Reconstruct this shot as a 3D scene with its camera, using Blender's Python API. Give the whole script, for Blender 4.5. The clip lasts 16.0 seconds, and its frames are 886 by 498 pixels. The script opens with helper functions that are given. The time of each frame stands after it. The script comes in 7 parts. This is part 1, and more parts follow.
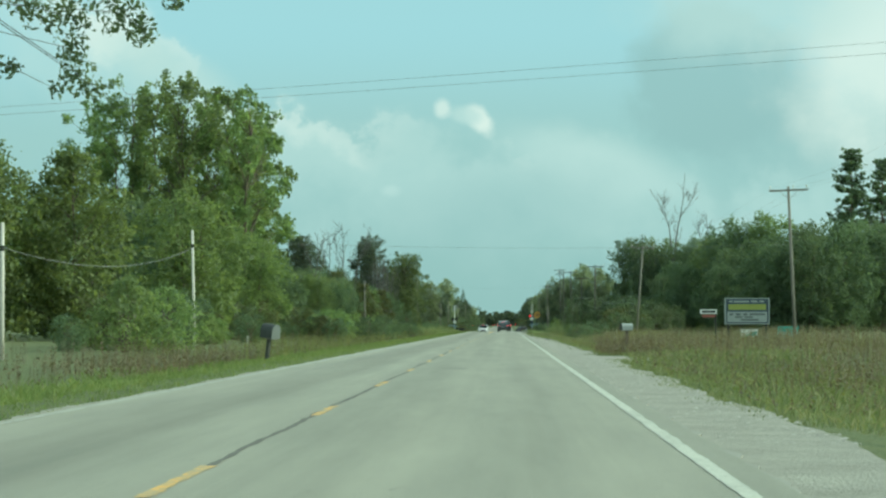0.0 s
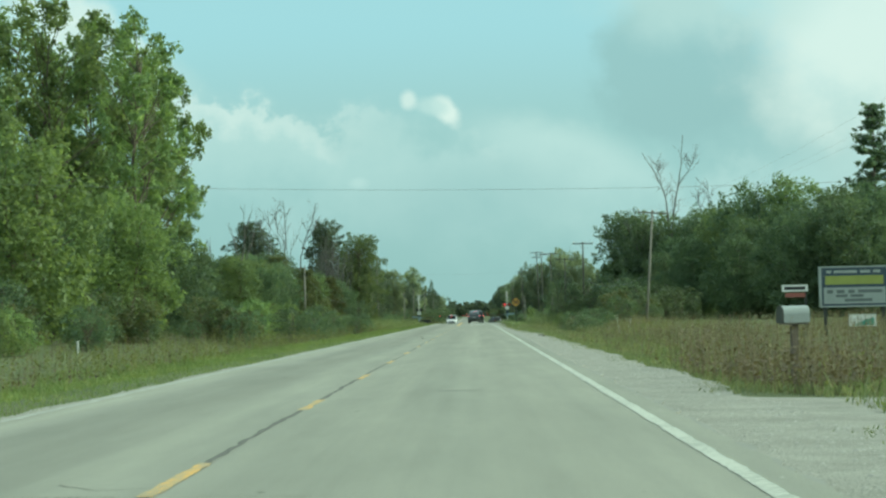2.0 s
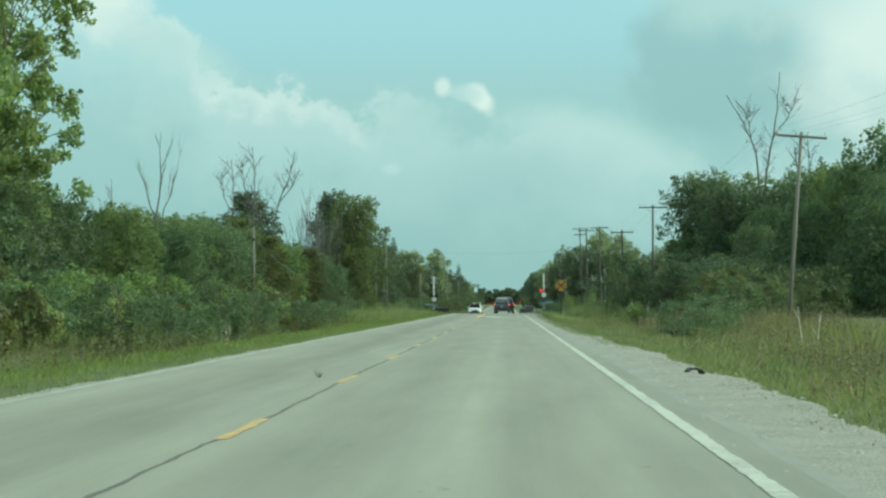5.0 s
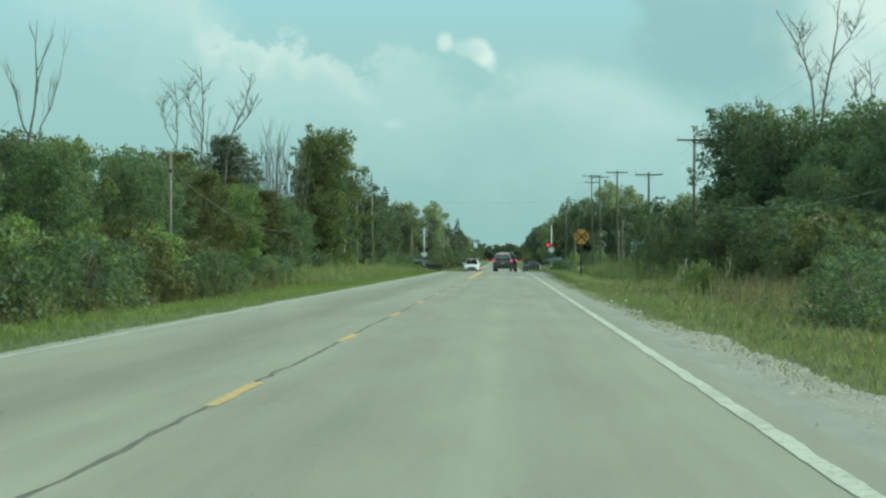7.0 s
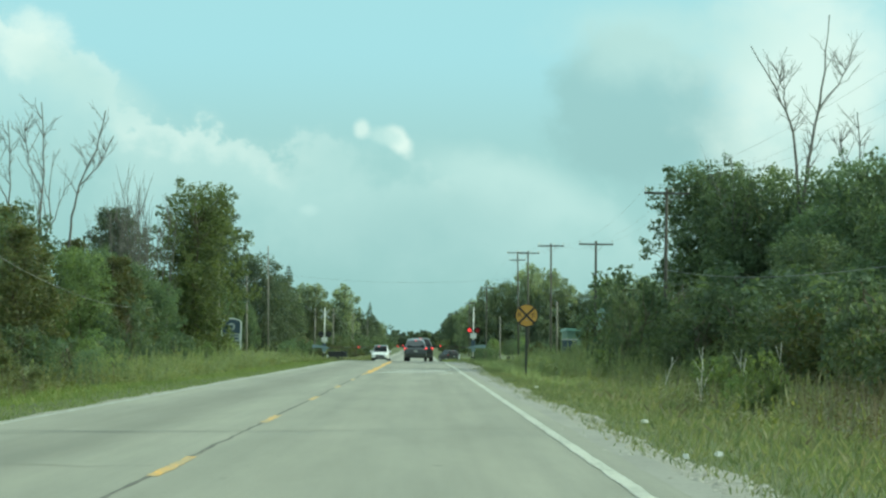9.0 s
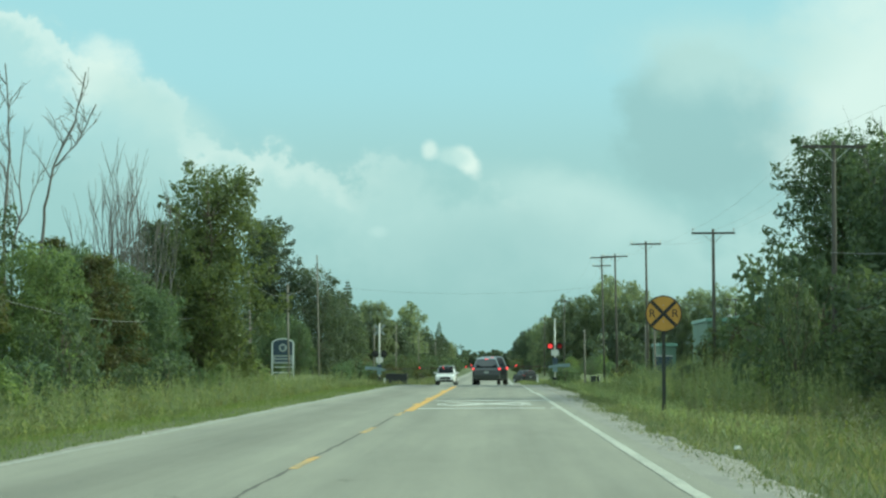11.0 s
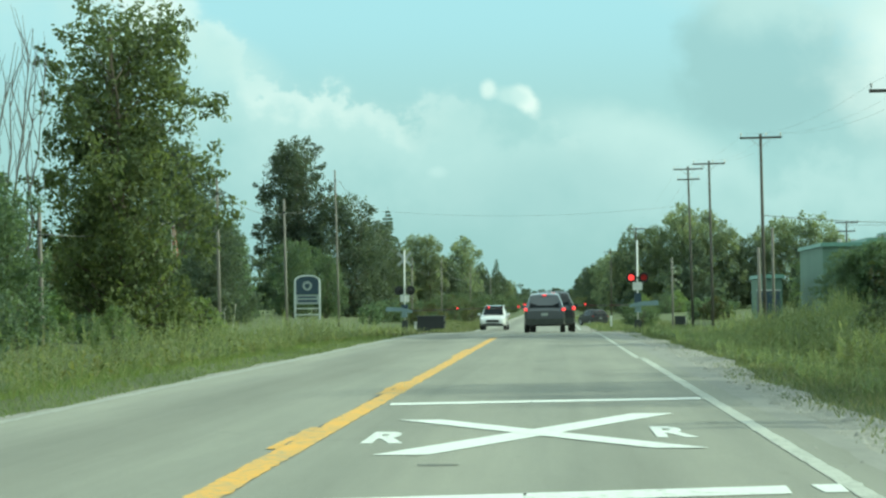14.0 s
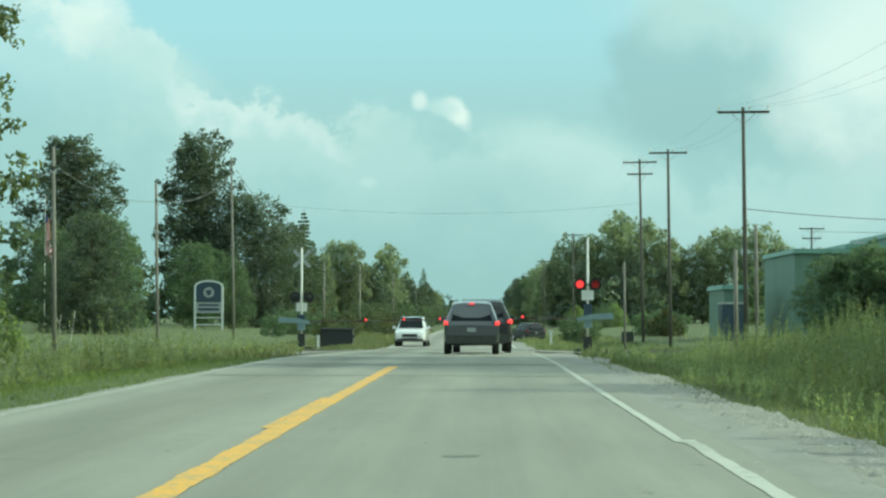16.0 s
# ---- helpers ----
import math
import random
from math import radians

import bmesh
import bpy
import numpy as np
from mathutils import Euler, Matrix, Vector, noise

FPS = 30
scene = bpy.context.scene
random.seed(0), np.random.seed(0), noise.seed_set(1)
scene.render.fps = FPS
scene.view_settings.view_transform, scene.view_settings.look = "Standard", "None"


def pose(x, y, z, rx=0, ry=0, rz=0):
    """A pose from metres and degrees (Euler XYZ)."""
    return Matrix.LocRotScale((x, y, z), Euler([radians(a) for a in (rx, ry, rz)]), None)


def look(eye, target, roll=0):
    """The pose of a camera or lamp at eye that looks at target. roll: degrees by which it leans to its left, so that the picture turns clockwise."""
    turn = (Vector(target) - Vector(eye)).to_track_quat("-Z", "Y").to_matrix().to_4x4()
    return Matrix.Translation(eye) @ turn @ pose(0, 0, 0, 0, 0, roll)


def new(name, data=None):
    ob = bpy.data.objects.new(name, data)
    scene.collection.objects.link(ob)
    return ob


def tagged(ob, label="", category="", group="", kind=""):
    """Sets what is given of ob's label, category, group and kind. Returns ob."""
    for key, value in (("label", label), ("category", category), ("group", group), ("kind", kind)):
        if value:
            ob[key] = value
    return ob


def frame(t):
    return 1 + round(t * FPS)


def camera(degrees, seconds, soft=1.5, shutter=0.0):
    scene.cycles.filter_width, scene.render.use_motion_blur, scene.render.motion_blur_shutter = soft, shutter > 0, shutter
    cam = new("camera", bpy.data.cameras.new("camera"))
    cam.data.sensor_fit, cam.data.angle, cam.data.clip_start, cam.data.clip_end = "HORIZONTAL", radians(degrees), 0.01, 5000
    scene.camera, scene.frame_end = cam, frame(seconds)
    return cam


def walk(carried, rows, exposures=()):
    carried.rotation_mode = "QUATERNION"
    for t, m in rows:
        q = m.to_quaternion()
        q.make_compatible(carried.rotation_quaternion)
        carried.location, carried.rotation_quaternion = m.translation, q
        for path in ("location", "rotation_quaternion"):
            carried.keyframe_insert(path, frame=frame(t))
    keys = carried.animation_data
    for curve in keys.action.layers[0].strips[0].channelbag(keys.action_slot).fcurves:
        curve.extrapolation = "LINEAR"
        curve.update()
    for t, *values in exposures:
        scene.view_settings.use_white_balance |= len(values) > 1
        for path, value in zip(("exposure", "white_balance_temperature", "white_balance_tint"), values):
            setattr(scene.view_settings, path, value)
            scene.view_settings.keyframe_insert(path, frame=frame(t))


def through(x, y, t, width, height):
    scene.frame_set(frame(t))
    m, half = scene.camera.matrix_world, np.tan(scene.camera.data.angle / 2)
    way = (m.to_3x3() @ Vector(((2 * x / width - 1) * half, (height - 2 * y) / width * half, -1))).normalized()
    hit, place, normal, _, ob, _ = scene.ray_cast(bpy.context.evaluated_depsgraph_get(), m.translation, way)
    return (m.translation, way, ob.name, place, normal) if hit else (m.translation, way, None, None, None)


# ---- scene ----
LENS = 24.566
cam = camera(LENS, 16.0, 2.4)
PATH = [
    (0.0, look((2.421, -19.995, 1.150), (-0.697, 79.888, 4.862), -0.033)),
    (0.5, look((2.397, -7.467, 1.150), (0.465, 92.455, 4.577), -0.140)),
    (1.0, look((2.314, 4.762, 1.150), (0.498, 104.679, 4.792), -0.481)),
    (1.5, look((2.246, 16.838, 1.150), (0.982, 116.734, 5.551), -1.347)),
    (2.0, look((2.203, 28.930, 1.150), (0.602, 128.864, 4.418), -1.205)),
    (2.5, look((2.232, 41.247, 1.150), (-0.195, 141.186, 3.670), -0.641)),
    (3.0, look((2.261, 53.544, 1.150), (-0.518, 153.496, 2.546), 0.015)),
    (3.5, look((2.280, 65.541, 1.150), (-0.545, 165.489, 2.692), -0.004)),
    (4.0, look((2.323, 76.963, 1.150), (-0.607, 176.902, 3.041), -0.048)),
    (4.5, look((2.376, 87.844, 1.150), (-0.681, 187.771, 3.456), -0.101)),
    (5.0, look((2.420, 98.220, 1.150), (-0.743, 198.135, 3.804), -0.146)),
    (5.5, look((2.438, 108.127, 1.150), (-0.769, 208.036, 3.950), -0.164)),
    (6.0, look((2.390, 117.809, 1.150), (-1.131, 217.588, 6.794), 0.003)),
    (6.5, look((2.290, 127.196, 1.150), (-1.976, 227.026, 5.114), 0.354)),
    (7.0, look((2.285, 136.351, 1.150), (-0.910, 236.298, 1.619), 0.343)),
    (7.5, look((2.249, 145.391, 1.150), (1.409, 245.368, 3.127), 0.533)),
    (8.0, look((2.222, 154.287, 1.150), (2.522, 254.192, 5.500), 0.469)),
    (8.5, look((2.249, 162.844, 1.150), (3.117, 262.765, 5.028), 0.855)),
    (9.0, look((2.285, 171.040, 1.150), (3.228, 270.922, 5.930), 0.913)),
    (9.5, look((2.298, 179.041, 1.150), (0.804, 278.838, 7.336), -0.061)),
    (10.0, look((2.288, 186.960, 1.150), (0.635, 286.759, 7.264), -0.048)),
    (10.5, look((2.266, 194.736, 1.150), (0.231, 294.539, 7.092), -0.017)),
    (11.0, look((2.239, 202.399, 1.150), (-0.251, 302.203, 6.886), 0.020)),
    (11.5, look((2.216, 209.975, 1.150), (-0.654, 309.779, 6.714), 0.051)),
    (12.0, look((2.207, 217.495, 1.150), (-0.823, 317.298, 6.642), 0.063)),
    (12.5, look((2.212, 224.995, 1.150), (-0.925, 324.897, 4.290), -0.467)),
    (13.0, look((2.265, 232.246, 1.150), (-1.784, 332.163, 1.622), 0.145)),
    (13.5, look((2.262, 239.101, 1.150), (-3.185, 338.950, 1.912), 0.151)),
    (14.0, look((2.202, 245.617, 1.150), (-3.246, 345.430, 3.944), -0.503)),
    (14.5, look((2.131, 251.918, 1.150), (-1.800, 351.795, 4.175), -0.588)),
    (15.0, look((2.123, 258.105, 1.150), (-0.572, 357.953, 5.961), -0.429)),
    (15.5, look((2.108, 264.200, 1.150), (0.213, 364.059, 6.108), 0.027)),
    (16.0, look((2.127, 270.187, 1.150), (0.155, 370.112, 4.486), 0.204)),
]
walk(cam, PATH, [(t, ev, 6200, -27) for t, ev in ((0.0, -0.09), (0.5, -0.09), (1.0, -0.01), (1.5, -0.14), (2.0, -0.06), (3.0, -0.08), (5.5, -0.07), (6.0, 0.02), (6.5, -0.14), (7.0, -0.1), (7.5, 0.07), (8.0, 0.02), (8.5, -0.09), (9.0, 0.03), (9.5, 0.0), (12.0, -0.04), (12.5, -0.1), (13.0, -0.04), (13.5, 0.11), (14.0, 0.12), (14.5, 0.0), (15.0, 0.04), (15.5, -0.05), (16.0, 0.03))])

# ---- sky and sun ----
SUN_EL, SUN_AZ = 25.0, 80.0          # degrees above the horizon, degrees to the right of the road's course
world = bpy.data.worlds.new("sky")
scene.world = world
world.use_nodes = True
wt = world.node_tree
wt.nodes.clear()


def w_node(kind, *links, **values):
    """A node of the sky, its inputs taken in order from sockets or numbers."""
    n = wt.nodes.new(kind)
    for key, value in values.items():
        if key == "op":
            n.operation = value
        elif key == "stops":
            e = n.color_ramp.elements
            while len(e) < len(value):
                e.new(0.5)
            for i, (p, c) in enumerate(value):
                e[i].position, e[i].color = p, (c if isinstance(c, tuple) else (c, c, c)) + (1,)
    for sock, val in zip(n.inputs, links):
        if isinstance(val, bpy.types.NodeSocket):
            wt.links.new(val, sock)
        elif val is not None:
            sock.default_value = val
    return n.outputs[0]


def w_math(op, a, b=0.0, c=0.0):
    return w_node("ShaderNodeMath", a, b, c, op=op)


def w_smooth(x, lo, hi):
    n = wt.nodes.new("ShaderNodeMapRange")
    n.interpolation_type = "SMOOTHSTEP"
    wt.links.new(x, n.inputs["Value"])
    n.inputs["From Min"].default_value, n.inputs["From Max"].default_value = lo, hi
    return n.outputs["Result"]


def w_mix(fac, a, b):
    n = wt.nodes.new("ShaderNodeMix")
    n.data_type = "RGBA"
    for sock, val in ((n.inputs[0], fac), (n.inputs[6], a), (n.inputs[7], b)):
        if isinstance(val, bpy.types.NodeSocket):
            wt.links.new(val, sock)
        else:
            sock.default_value = val if isinstance(val, float) else (*val, 1)
    return n.outputs[2]


def w_noise(vec, scale, detail=6.0, rough=0.55):
    n = wt.nodes.new("ShaderNodeTexNoise")
    wt.links.new(vec, n.inputs["Vector"])
    n.inputs["Scale"].default_value, n.inputs["Detail"].default_value, n.inputs["Roughness"].default_value = scale, detail, rough
    return n.outputs["Fac"]


w_dir = wt.nodes.new("ShaderNodeTexCoord").outputs["Generated"]
w_sep = wt.nodes.new("ShaderNodeSeparateXYZ")
wt.links.new(w_dir, w_sep.inputs[0])
w_y = w_math("MAXIMUM", w_sep.outputs[1], 0.08)
w_u = w_math("DIVIDE", w_sep.outputs[0], w_y)      # to the right of the road's course
w_v = w_math("DIVIDE", w_sep.outputs[2], w_y)      # above the horizon
w_uv = w_node("ShaderNodeCombineXYZ", w_u, w_v, 0.0)
w_n1 = w_noise(w_uv, 26.0)
w_n2 = w_noise(w_uv, 9.0, 5.0)
w_n3 = w_noise(w_uv, 70.0, 5.0, 0.6)
SKY_BLUE, SKY_HAZE, SKY_LOW = (0.5, 0.695, 0.85), (0.47, 0.615, 0.69), (0.41, 0.545, 0.6)
CLOUD_WHITE, CLOUD_PALE, CLOUD_GREY = (0.93, 0.9, 0.95), (0.66, 0.75, 0.82), (0.41, 0.545, 0.62)
# The clear part and the haze that thickens to the horizon.
w_col = w_mix(w_smooth(w_v, 0.0, 0.09), SKY_LOW, SKY_HAZE)
w_col = w_mix(w_smooth(w_v, 0.085, 0.15), w_col, SKY_BLUE)
# The long bank of cloud, its top sinking from left to right.
w_top = w_node("ShaderNodeValToRGB", w_math("MULTIPLY_ADD", w_u, 2.0, 0.5), stops=((0.0, 0.9), (0.12, 0.76), (0.2, 0.6), (0.33, 0.51), (0.48, 0.46), (0.62, 0.44), (0.68, 0.36), (0.9, 0.4)))
w_edge = w_math("MULTIPLY_ADD", w_top, 0.2, w_math("MULTIPLY_ADD", w_n1, 0.1, -0.05))
w_depth = w_math("SUBTRACT", w_edge, w_v)
w_bank = w_math("MULTIPLY", w_smooth(w_depth, -0.008, 0.02), w_smooth(w_depth, 0.075, 0.012))
w_bank = w_math("MULTIPLY", w_bank, w_math("MULTIPLY_ADD", w_n2, 1.1, 0.02))
w_col = w_mix(w_bank, w_col, CLOUD_PALE)
w_crest = w_math("MULTIPLY", w_math("MULTIPLY", w_smooth(w_depth, 0.0, 0.006), w_smooth(w_depth, 0.024, 0.006)), w_smooth(w_math("SUBTRACT", w_n2, w_u), 0.45, 0.75))
w_col = w_mix(w_math("MULTIPLY", w_crest, 0.6), w_col, CLOUD_WHITE)


def puff(u, v, ru, rv, turn, soft, colour, amount, col, fray=1.0):
    """One cloud at (u, v), ru by rv across, its rim frayed."""
    c, s = math.cos(radians(turn)), math.sin(radians(turn))
    du, dv = w_math("SUBTRACT", w_u, u), w_math("SUBTRACT", w_v, v)
    a = w_math("MULTIPLY_ADD", du, c / ru, w_math("MULTIPLY", dv, s / ru))
    b = w_math("MULTIPLY_ADD", du, -s / rv, w_math("MULTIPLY", dv, c / rv))
    r = w_math("SQRT", w_math("ADD", w_math("MULTIPLY", a, a), w_math("MULTIPLY", b, b)))
    n = w_n3 if ru < 0.03 else w_n1
    r = w_math("ADD", r, w_math("MULTIPLY_ADD", n, 1.6 * fray, -0.8 * fray))
    return w_mix(w_math("MULTIPLY", w_smooth(r, 1.0 + soft, 1.0 - soft), amount), col, colour)


w_col = puff(-0.196, 0.147, 0.017, 0.014, 20, 0.5, CLOUD_WHITE, 0.75, w_col, 0.9)
w_col = puff(-0.17, 0.128, 0.03, 0.012, -25, 0.6, CLOUD_PALE, 0.8, w_col)
w_col = puff(0.106, 0.12, 0.05, 0.036, 0, 0.24, CLOUD_GREY, 0.8, w_col, 0.9)
w_col = puff(0.135, 0.09, 0.045, 0.018, -10, 0.5, CLOUD_GREY, 0.4, w_col)
w_col = puff(0.045, 0.078, 0.04, 0.013, -18, 0.6, CLOUD_PALE, 0.8, w_col)
w_col = puff(0.188, 0.135, 0.045, 0.05, 0, 0.7, CLOUD_WHITE, 0.85, w_col)
w_col = puff(0.12, 0.155, 0.05, 0.018, 0, 0.7, CLOUD_PALE, 0.7, w_col)
w_col = puff(-0.0125, 0.1005, 0.0082, 0.0046, -50, 0.5, CLOUD_WHITE, 0.95, w_col, 0.7)
w_col = puff(-0.0195, 0.103, 0.0075, 0.004, -15, 0.6, CLOUD_PALE, 0.8, w_col, 0.7)
w_col = puff(-0.0315, 0.1065, 0.0036, 0.0042, 0, 0.6, CLOUD_WHITE, 0.7, w_col, 0.7)
w_col = puff(-0.057, 0.066, 0.004, 0.0024, 0, 0.7, CLOUD_PALE, 0.7, w_col, 0.7)
w_col = puff(0.0, 0.058, 0.05, 0.016, 10, 0.8, CLOUD_GREY, 0.35, w_col)
# The rest of the dome: blue sky with broken cloud.
w_sky = wt.nodes.new("ShaderNodeTexSky")
w_sky.sky_type = "NISHITA"
w_sky.sun_disc = False
w_sky.sun_elevation = radians(SUN_EL)
w_sky.sun_rotation = radians(SUN_AZ)
w_dome = wt.nodes.new("ShaderNodeVectorMath")
w_dome.operation = "SCALE"
wt.links.new(w_sky.outputs["Color"], w_dome.inputs[0])
w_dome.inputs["Scale"].default_value = 0.145
w_broken = w_smooth(w_noise(w_dir, 2.2, 6.0), 0.38, 0.62)
w_rest = w_mix(w_math("MULTIPLY", w_broken, 0.85), w_dome.outputs[0], (1.47, 1.51, 1.57))
w_ahead = w_math("MULTIPLY", w_smooth(w_sep.outputs[1], 0.75, 0.92), w_smooth(w_v, 0.3, 0.2))
w_all = w_mix(w_ahead, w_rest, w_col)
w_bg = wt.nodes.new("ShaderNodeBackground")
wt.links.new(w_all, w_bg.inputs["Color"])
w_bg.inputs["Strength"].default_value = 1.0
w_out = wt.nodes.new("ShaderNodeOutputWorld")
wt.links.new(w_bg.outputs["Background"], w_out.inputs["Surface"])
sun = new("sun", bpy.data.lights.new("sun", "SUN"))
sun.data.energy = 3.9
sun.data.angle = radians(1.2)
sun.data.color = (1.0, 0.92, 0.8)
sun_way = Vector((math.sin(radians(SUN_AZ)) * math.cos(radians(SUN_EL)), math.cos(radians(SUN_AZ)) * math.cos(radians(SUN_EL)), math.sin(radians(SUN_EL))))
sun.matrix_world = look(sun_way * 50, (0, 0, 0))


# ---- mesh helpers ----
class Build:
    """Collects vertices and faces of one mesh."""

    def __init__(self):
        self.v, self.f = [], []

    def add(self, verts, faces):
        k = len(self.v)
        self.v += [tuple(p) for p in verts]
        self.f += [tuple(i + k for i in f) for f in faces]
        return self

    def box(self, x0, x1, y0, y1, z0, z1, taper=0.0):
        t = taper
        p = [(x0, y0, z0), (x1, y0, z0), (x1, y1, z0), (x0, y1, z0),
             (x0 + t, y0 + t, z1), (x1 - t, y0 + t, z1), (x1 - t, y1 - t, z1), (x0 + t, y1 - t, z1)]
        return self.add(p, [(3, 2, 1, 0), (4, 5, 6, 7), (0, 1, 5, 4), (1, 2, 6, 5), (2, 3, 7, 6), (3, 0, 4, 7)])

    def beam(self, a, b, w, h):
        """A square bar from a to b, w wide and h high."""
        a, b = Vector(a), Vector(b)
        d = (b - a).normalized()
        s = d.cross(Vector((0, 0, 1)))
        s = s.normalized() if s.length > 1e-3 else Vector((1, 0, 0))
        u = s.cross(d)
        p = [q + s * (w / 2 * i) + u * (h / 2 * j) for q in (a, b) for i, j in ((-1, -1), (1, -1), (1, 1), (-1, 1))]
        return self.add(p, [(3, 2, 1, 0), (4, 5, 6, 7), (0, 1, 5, 4), (1, 2, 6, 5), (2, 3, 7, 6), (3, 0, 4, 7)])

    def tube(self, pts, radii, n=6, cap=True):
        """A round tube along a row of points."""
        pts = [Vector(p) for p in pts]
        rings = []
        for i, p in enumerate(pts):
            d = (pts[min(i + 1, len(pts) - 1)] - pts[max(i - 1, 0)]).normalized()
            s = d.cross(Vector((0.13, 0.97, 0.21)))
            if s.length < 1e-3:
                s = d.cross(Vector((1, 0, 0)))
            s.normalize()
            u = d.cross(s)
            rings.append([p + (s * math.cos(2 * math.pi * k / n) + u * math.sin(2 * math.pi * k / n)) * radii[i] for k in range(n)])
        k0 = len(self.v)
        for r in rings:
            self.v += [tuple(q) for q in r]
        for i in range(len(rings) - 1):
            for k in range(n):
                a, b = k0 + i * n + k, k0 + i * n + (k + 1) % n
                self.f.append((a, b, b + n, a + n))
        if cap:
            self.f.append(tuple(range(k0 + n - 1, k0 - 1, -1)))
            self.f.append(tuple(range(k0 + (len(rings) - 1) * n, k0 + len(rings) * n)))
        return self

    def lathe(self, profile, n=16, axis="z", at=(0, 0, 0)):
        """Turns a row of (radius, height) round an axis through at."""
        k0 = len(self.v)
        for r, h in profile:
            for k in range(n):
                c, s = r * math.cos(2 * math.pi * k / n), r * math.sin(2 * math.pi * k / n)
                p = {"z": (c, s, h), "x": (h, c, s), "y": (s, h, c)}[axis]
                self.v.append((p[0] + at[0], p[1] + at[1], p[2] + at[2]))
        for i in range(len(profile) - 1):
            for k in range(n):
                a, b = k0 + i * n + k, k0 + i * n + (k + 1) % n
                self.f.append((a, b, b + n, a + n))
        self.f.append(tuple(range(k0 + n - 1, k0 - 1, -1)))
        self.f.append(tuple(range(k0 + (len(profile) - 1) * n, k0 + len(profile) * n)))
        return self

    def plate(self, poly, y0, y1):
        """An upright plate: an outline of (x, z) given thickness from y0 to y1."""
        n = len(poly)
        p = [(x, y0, z) for x, z in poly] + [(x, y1, z) for x, z in poly]
        f = [tuple(range(n)), tuple(range(2 * n - 1, n - 1, -1))]
        f += [(i, i + n, (i + 1) % n + n, (i + 1) % n) for i in range(n)]
        return self.add(p, f)

    def flat(self, poly, z):
        """A thin sheet lying on the ground: an outline of (x, y)."""
        n = len(poly)
        return self.add([(x, y, z) for x, y in poly], [tuple(range(n))])


def mesh_of(name, b, material, smooth=False):
    me = bpy.data.meshes.new(name)
    if isinstance(b, Build):
        me.from_pydata(b.v, [], b.f)
    else:
        v, f = b
        k = f.shape[1]
        me.vertices.add(len(v))
        me.vertices.foreach_set("co", np.asarray(v, np.float32).ravel())
        me.loops.add(f.size)
        me.loops.foreach_set("vertex_index", f.astype(np.int32).ravel())
        me.polygons.add(len(f))
        me.polygons.foreach_set("loop_start", np.arange(0, f.size, k, dtype=np.int32))
        me.update(calc_edges=True)
    me.materials.append(material)
    if smooth:
        me.polygons.foreach_set("use_smooth", np.ones(len(me.polygons), bool))
    me.update()
    return me


def part(name, b, material, parent, label="", smooth=False):
    ob = new(name, b if isinstance(b, bpy.types.Mesh) else mesh_of(name, b, material, smooth))
    ob.parent = parent
    if label:
        ob["label"] = label
    return ob


def thing(name, m, label, category, group="", kind=""):
    ob = new(name)
    ob.empty_display_size = 0.2
    ob.matrix_basis = m
    return tagged(ob, label, category, group, kind)


def solid(name, b, material, label, category="", kind="", smooth=False, group=""):
    return tagged(new(name, mesh_of(name, b, material, smooth)), label, category, group, kind)


def place(ob, m, scale=(1, 1, 1)):
    ob.matrix_basis = m @ Matrix.Diagonal((*scale, 1))
    return ob




# ---- materials ----
def shader(name, rough=0.8, metal=0.0):
    m = bpy.data.materials.new(name)
    m.use_nodes = True
    nt = m.node_tree
    b = nt.nodes["Principled BSDF"]
    b.inputs["Roughness"].default_value = rough
    b.inputs["Metallic"].default_value = metal
    return m, nt, b


def noise_of(nt, scale, detail=4.0, rough=0.6, coords="Object", stretch=(1, 1, 1)):
    tc = nt.nodes.new("ShaderNodeTexCoord")
    mp = nt.nodes.new("ShaderNodeMapping")
    mp.inputs["Scale"].default_value = stretch
    n = nt.nodes.new("ShaderNodeTexNoise")
    n.inputs["Scale"].default_value = scale
    n.inputs["Detail"].default_value = detail
    n.inputs["Roughness"].default_value = rough
    nt.links.new(tc.outputs[coords], mp.inputs["Vector"])
    nt.links.new(mp.outputs["Vector"], n.inputs["Vector"])
    return n.outputs["Fac"]


def ramp_of(nt, fac, stops):
    r = nt.nodes.new("ShaderNodeValToRGB")
    e = r.color_ramp.elements
    while len(e) < len(stops):
        e.new(0.5)
    for i, (p, c) in enumerate(stops):
        e[i].position = p
        e[i].color = (*c, 1) if len(c) == 3 else c
    nt.links.new(fac, r.inputs["Fac"])
    return r.outputs["Color"]


def mix_of(nt, fac, a, b, how="MIX"):
    m = nt.nodes.new("ShaderNodeMix")
    m.data_type, m.blend_type = "RGBA", how
    for sock, val in ((m.inputs[0], fac), (m.inputs[6], a), (m.inputs[7], b)):
        if isinstance(val, bpy.types.NodeSocket):
            nt.links.new(val, sock)
        else:
            sock.default_value = val if isinstance(val, (int, float)) else (*val, 1)
    return m.outputs[2]


def bump_of(nt, b, height, strength=0.3, distance=0.02):
    n = nt.nodes.new("ShaderNodeBump")
    n.inputs["Strength"].default_value = strength
    n.inputs["Distance"].default_value = distance
    nt.links.new(height, n.inputs["Height"])
    nt.links.new(n.outputs["Normal"], b.inputs["Normal"])


